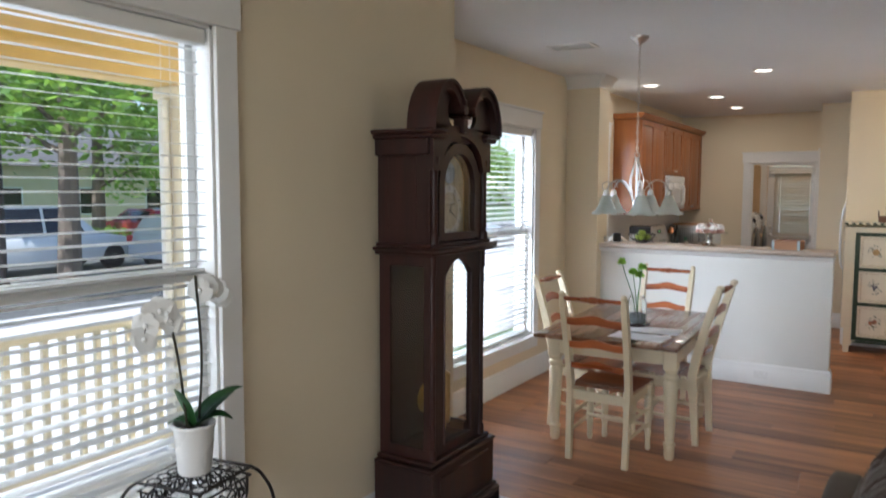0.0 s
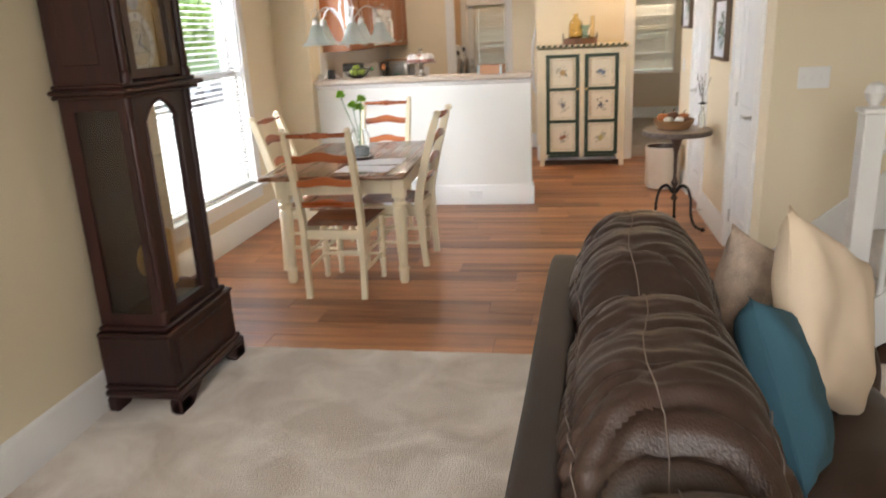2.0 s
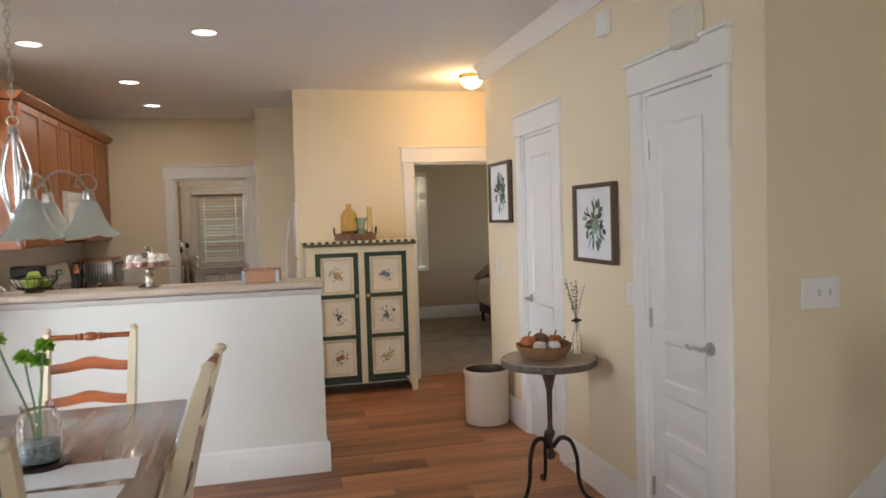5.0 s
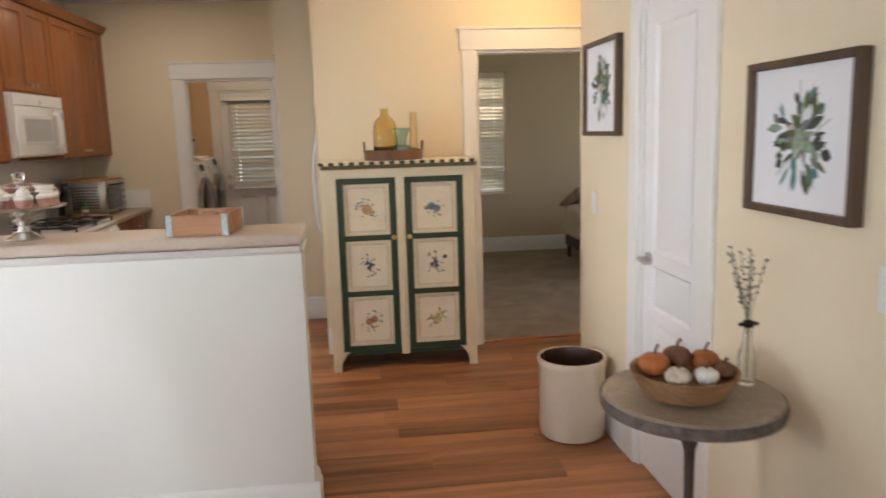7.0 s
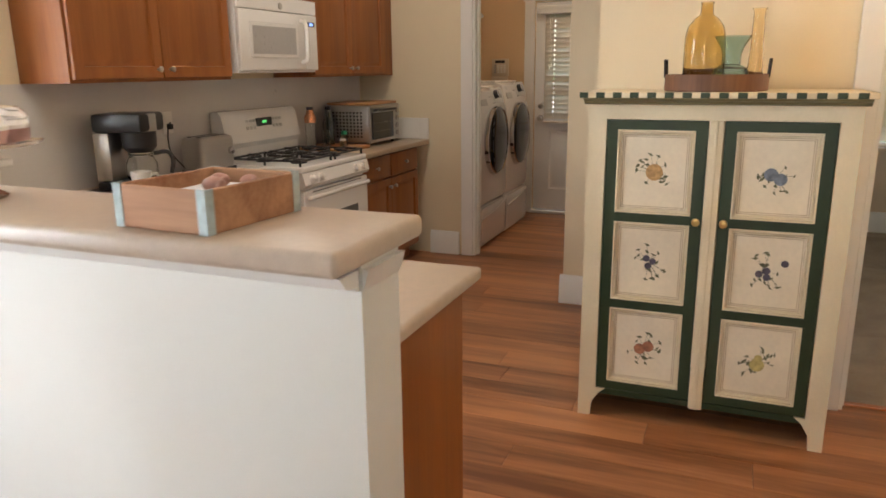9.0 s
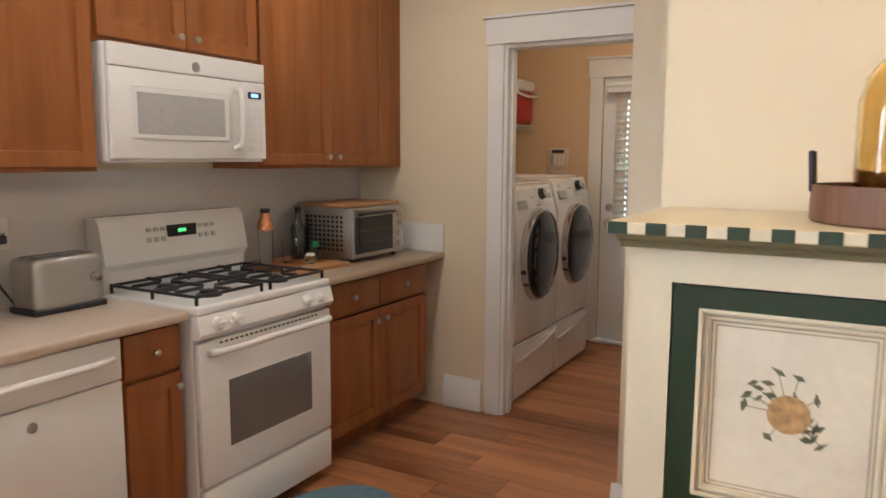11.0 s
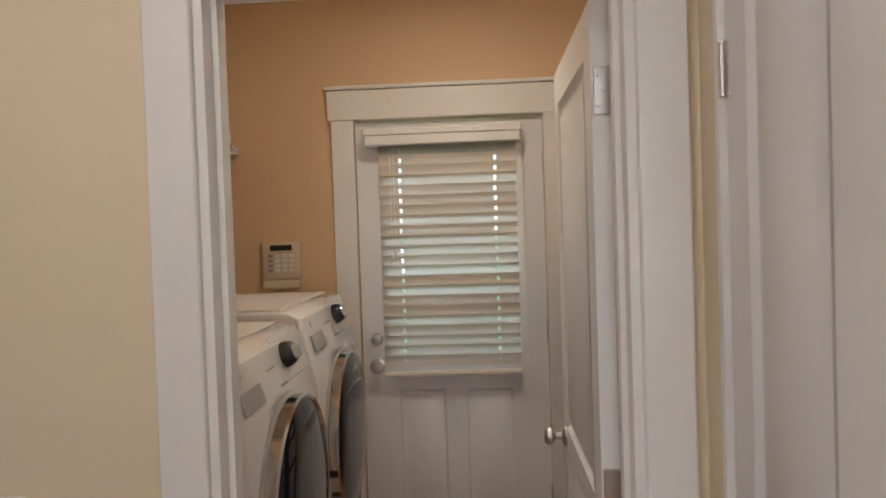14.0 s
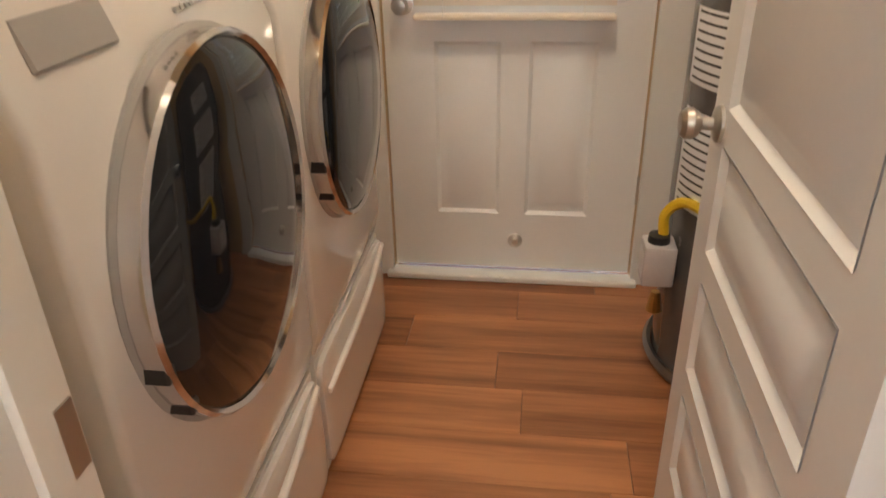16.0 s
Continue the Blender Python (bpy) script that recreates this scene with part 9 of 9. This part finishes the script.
def car(name, label, m, paint, L=4.7, H=1.65, suv=True):
    ob = thing(name, label, "car", m, group="cars parked in the street")
    w = 0.9
    low = [(-L / 2, 0.35), (-L / 2 + 0.05, 0.85), (-L / 2 + 0.15, 0.98), (L / 2 - 1.15, 1.0), (L / 2 - 0.25, 0.85), (L / 2, 0.60), (L / 2 - 0.02, 0.32)]
    bm = prism(bmesh.new(), low, "x", -w, w)
    es = [e for e in bm.edges if abs(e.verts[0].co.x - e.verts[1].co.x) < 1e-5]
    bmesh.ops.bevel(bm, geom=es, offset=0.08, segments=2, affect="EDGES", profile=0.5)
    part("body", bm, paint, ob)
    top = [(-L / 2 + 0.18, 0.985), (-L / 2 + 0.42, H - 0.06), (-L / 2 + 0.7, H), (L / 2 - 2.2, H - 0.02), (L / 2 - 1.35, 0.99)]
    bm = bmesh.new()
    A = [[bm.verts.new((s * (w - 0.05 - 0.20 * (z - 0.985) / (H - 0.985)), y, z)) for y, z in top] for s in (-1, 1)]
    skin(bm, A)
    part("cabin", bm, paint, ob)
    for s in (-1, 1):
        for a, b, c, d in ((-L / 2 + 0.55, -0.35, -L / 2 + 0.72, -0.35), (-0.27, L / 2 - 1.75, -0.27, L / 2 - 2.2)):
            bm = bmesh.new()
            bm.faces.new([bm.verts.new((s * (w - 0.035 - 0.20 * (z - 0.985) / (H - 0.985)), y, z)) for y, z in ((a, 1.04), (b, 1.04), (d, H - 0.1), (c, H - 0.1))])
            part("side_window", bm, M_DKGLASS, ob, "dark side window")
        part("headlight", B(s * 0.85, L / 2 - 0.22, 0.66, s * 0.55, L / 2 - 0.04, 0.78, bev=0.02), M_CHROME, ob)
        part("tail_light", B(s * 0.88, -L / 2 - 0.005, 0.75, s * 0.70, -L / 2 + 0.1, 0.95, bev=0.02), M_RED, ob)
        for y in (-L / 2 + 0.85, L / 2 - 0.95):
            wl2 = part("wheel", lathe(bmesh.new(), [(0.20, -0.11), (0.32, -0.11), (0.345, -0.08), (0.345, 0.08), (0.32, 0.11), (0.20, 0.11)], seg=24), M_BLACK, ob, at=Matrix.Translation((s * 0.80, y, 0.345)) @ pose(0, 0, 0, 0, 90, 0))
            part("rim", lathe(bmesh.new(), [(0.001, 0.10 * s), (0.08, 0.112 * s), (0.20, 0.09 * s)], seg=16), M_STEEL, wl2)
    return ob


P_WHITE = mk("white_car_paint", (0.72, 0.73, 0.74), 0.15, var=0.02, bump=0, coat=1.0)
P_SILVER = mk("silver_car_paint", (0.42, 0.44, 0.47), 0.2, var=0.03, bump=0, coat=1.0)
P_REDC = mk("dark_red_car_paint", (0.25, 0.02, 0.03), 0.2, var=0.03, bump=0, coat=1.0)
car("parked_car", "white sport utility car parked at the street", pose(-19.2, 10.6, GZ + 0.012, 0, 0, 2), P_WHITE, 5.1, 1.8)
car("parked_car", "silver wagon parked at the street", pose(-17.0, 14.6, GZ + 0.012, 0, 0, 2), P_SILVER, 4.7, 1.5)
car("parked_car", "dark red car parked across the street", pose(-24.5, 17.6, GZ + 0.012, 0, 0, 85), P_REDC, 4.5, 1.5)
car("parked_car", "white car parked near the dining window", pose(-13.6, 22.5, GZ + 0.012, 0, 0, 0), P_WHITE, 4.8, 1.7)
lp = thing("street_lamp", "dark metal street lamp post on the verge", "street lamp", Matrix.Translation((-14.6, 7.4, GZ)))
part("pole", lathe(bmesh.new(), [(0.11, 0), (0.11, 0.4), (0.07, 0.5), (0.055, 3.6)], seg=14), M_IRON, lp)
part("lantern", lathe(bmesh.new(), [(0.05, 3.6), (0.18, 3.75), (0.22, 4.1), (0.05, 4.3), (0.01, 4.45)], seg=10), M_IRON, lp)

M_BARK = mk("grey_bark", (0.14, 0.11, 0.085), 0.9, var=0.3, scale=6, fine=30, bump=0.8, dist=0.02, stretch=(1, 1, 0.3))
M_FOL = [mk("foliage_light", (0.16, 0.30, 0.05), 0.6, var=0.35, scale=1.2), mk("foliage_dark", (0.08, 0.18, 0.03), 0.6, var=0.35, scale=1.2)]
for fm in M_FOL:
    fn, fl = fm.node_tree.nodes, fm.node_tree.links
    thin, blend = fn.new("ShaderNodeBsdfTranslucent"), fn.new("ShaderNodeMixShader")
    thin.inputs["Color"].default_value = (0.30, 0.48, 0.06, 1)
    blend.inputs[0].default_value = 0.45
    fl.new(fn["Principled BSDF"].outputs[0], blend.inputs[1])
    fl.new(thin.outputs[0], blend.inputs[2])
    fl.new(blend.outputs[0], fn["Material Output"].inputs["Surface"])


def tree(x, y, h, r, seed, low=0.45, n=2600):
    rnd = random.Random(seed)
    ob = thing("tree", "leafy green street tree with a straight grey trunk", "tree", Matrix.Translation((x, y, GZ)), group="trees along the street")
    bm = tube(bmesh.new(), bez([(0, 0, -0.1), (0.05, 0.03, h * 0.3), (-0.03, 0.06, h * 0.6), (0.05, 0, h * 0.92)], 5), 0.27, 10, 0.05)
    part("trunk", bm, M_BARK, ob)
    tips = []
    for k in range(13):
        z0 = h * rnd.uniform(low * 0.8, 0.8)
        a = rnd.uniform(0, 6.28)
        L = r * rnd.uniform(0.6, 1.0)
        end = Vector((L * math.cos(a), L * math.sin(a), min(h, z0 + rnd.uniform(0.3, 1.8))))
        line = bez([(0, 0, z0), end * 0.5 + Vector((0, 0, z0 * 0.5 + 0.3)), end], 4)
        part("limb", tube(bmesh.new(), line, 0.07, 6, 0.015), M_BARK, ob)
        tips += line[3:]
    for mi, fm in enumerate(M_FOL):
        vs, fs = [], []
        for k in range(n // 2):
            c = Vector(rnd.choice(tips)) + Vector((rnd.gauss(0, 0.55), rnd.gauss(0, 0.55), rnd.gauss(0.1, 0.5)))
            if c.z < h * low * 0.75:
                continue
            for _ in range(3):
                p = c + Vector((rnd.gauss(0, 0.14), rnd.gauss(0, 0.14), rnd.gauss(0, 0.14)))
                d = Vector((rnd.uniform(-1, 1), rnd.uniform(-1, 1), rnd.uniform(-0.6, 0.6))).normalized()
                e = d.cross(Vector((rnd.uniform(-1, 1), rnd.uniform(-1, 1), 1))).normalized()
                s = rnd.uniform(0.09, 0.17)
                i0 = len(vs)
                vs += [p - d * s, p + e * s * 0.55, p + d * s, p - e * s * 0.55]
                fs.append((i0, i0 + 1, i0 + 2, i0 + 3))
        me = bpy.data.meshes.new("crown")
        me.from_pydata([tuple(v) for v in vs], [], fs)
        me.materials.append(fm)
        part("crown", me, fm, ob)
    return ob


tree(-15.6, 9.3, 9.0, 4.0, 1, 0.40)
tree(-25.0, 16.0, 10.0, 4.6, 2, 0.25)
tree(-27.0, 8.5, 10.0, 5.0, 3, 0.22)
tree(-26.0, 24.0, 9.0, 4.6, 4, 0.22)
tree(-29.0, 3.0, 10.0, 5.0, 6, 0.22)
tree(-18.0, 27.0, 8.0, 3.6, 5, 0.35)
# clipped hedge and far woods
rnd = random.Random(9)
for nm, lab, xr, yr, hz, n, s0 in (("hedge", "bright green clipped hedge across the street", (-25.4, -23.6), (-5, 40), 1.0, 9000, 0.10), ("far_woods", "dense green woods in the distance", (-70, -45), (-40, 110), 11.0, 16000, 0.55)):
    vs, fs = [], []
    for k in range(n):
        x, y = rnd.uniform(*xr), rnd.uniform(*yr)
        top = hz * (0.75 + 0.25 * noise.noise((x * 0.1, y * 0.13, 2)))
        p = Vector((x, y, GZ + top * rnd.random() ** 0.6))
        d = Vector((rnd.uniform(-1, 1), rnd.uniform(-1, 1), rnd.uniform(-0.7, 0.7))).normalized()
        e = d.cross(Vector((rnd.uniform(-1, 1), rnd.uniform(-1, 1), 1))).normalized()
        s = s0 * rnd.uniform(0.7, 1.6)
        i0 = len(vs)
        vs += [tuple(p - d * s), tuple(p + e * s * 0.6), tuple(p + d * s), tuple(p - e * s * 0.6)]
        fs.append((i0, i0 + 1, i0 + 2, i0 + 3))
    me = bpy.data.meshes.new(nm)
    me.from_pydata(vs, [], fs)
    me.materials.append(M_FOL[0])
    tagged(part(nm, me, M_FOL[0]), lab, "hedge" if nm == "hedge" else "trees", kind="stuff")
# house across the street
hs = thing("house", "white house with dark shingle roof beyond the trees", "house", Matrix.Translation((-36, 20, GZ)))
part("wall", B(-4, -6, 0, 4, 6, 3.2), M_CREAMO, hs)
part("roof", prism(bmesh.new(), [(-4.6, 3.2), (4.6, 3.2), (0, 5.6)], "y", -6.5, 6.5), M_ASPH, hs)
for y in (-3.5, 0.0, 3.5):
    wn2 = part("window", B(4.0, y - 0.5, 1.0, 4.05, y + 0.5, 2.3), M_TRIM, hs)
    part("pane", B(4.05, y - 0.42, 1.08, 4.06, y + 0.42, 2.22), M_DKGLASS, wn2)

# ---- floor planks, one object each ----
PW, PL = 0.182, 1.22
PLANKS = {}
def plank_mesh(length):
    """One mesh for each cut length, rounded to 5 mm."""
    k = round(length * 200)
    if k not in PLANKS:
        half = k / 400
        pm = bmesh.new()
        bx(pm, -half + 0.0007, -PW / 2 + 0.0006, -0.014, half - 0.0007, PW / 2 - 0.0006, 0.0, bev=0.0012)
        PLANKS[k] = to_mesh("plank", pm, M_FLOOR)
    return PLANKS[k]
floor_ob = thing("floor_planks", "warm brown wood plank floor laid across the rooms", "floor", kind="structure")
rnd = random.Random(21)
rest = bmesh.new()
row = 0
y = 3.565 + PW / 2
count = 0
while y < 12.99:
    x = -2.78 - rnd.uniform(0.0, 1.1) + PL / 2
    while x - PL / 2 < 2.4:
        east = 1.0 if y < 7.78 else 2.4 if y < 9.12 else 0.36
        lo, hi = max(x - PL / 2, XD - 0.01), min(x + PL / 2, east)
        if hi - lo > 0.04:
            part("plank", plank_mesh(hi - lo), M_FLOOR, floor_ob, at=pose((lo + hi) / 2, y, rnd.uniform(-0.0004, 0.0004)))
            count += 1
        x += PL
    y += PW
    row += 1
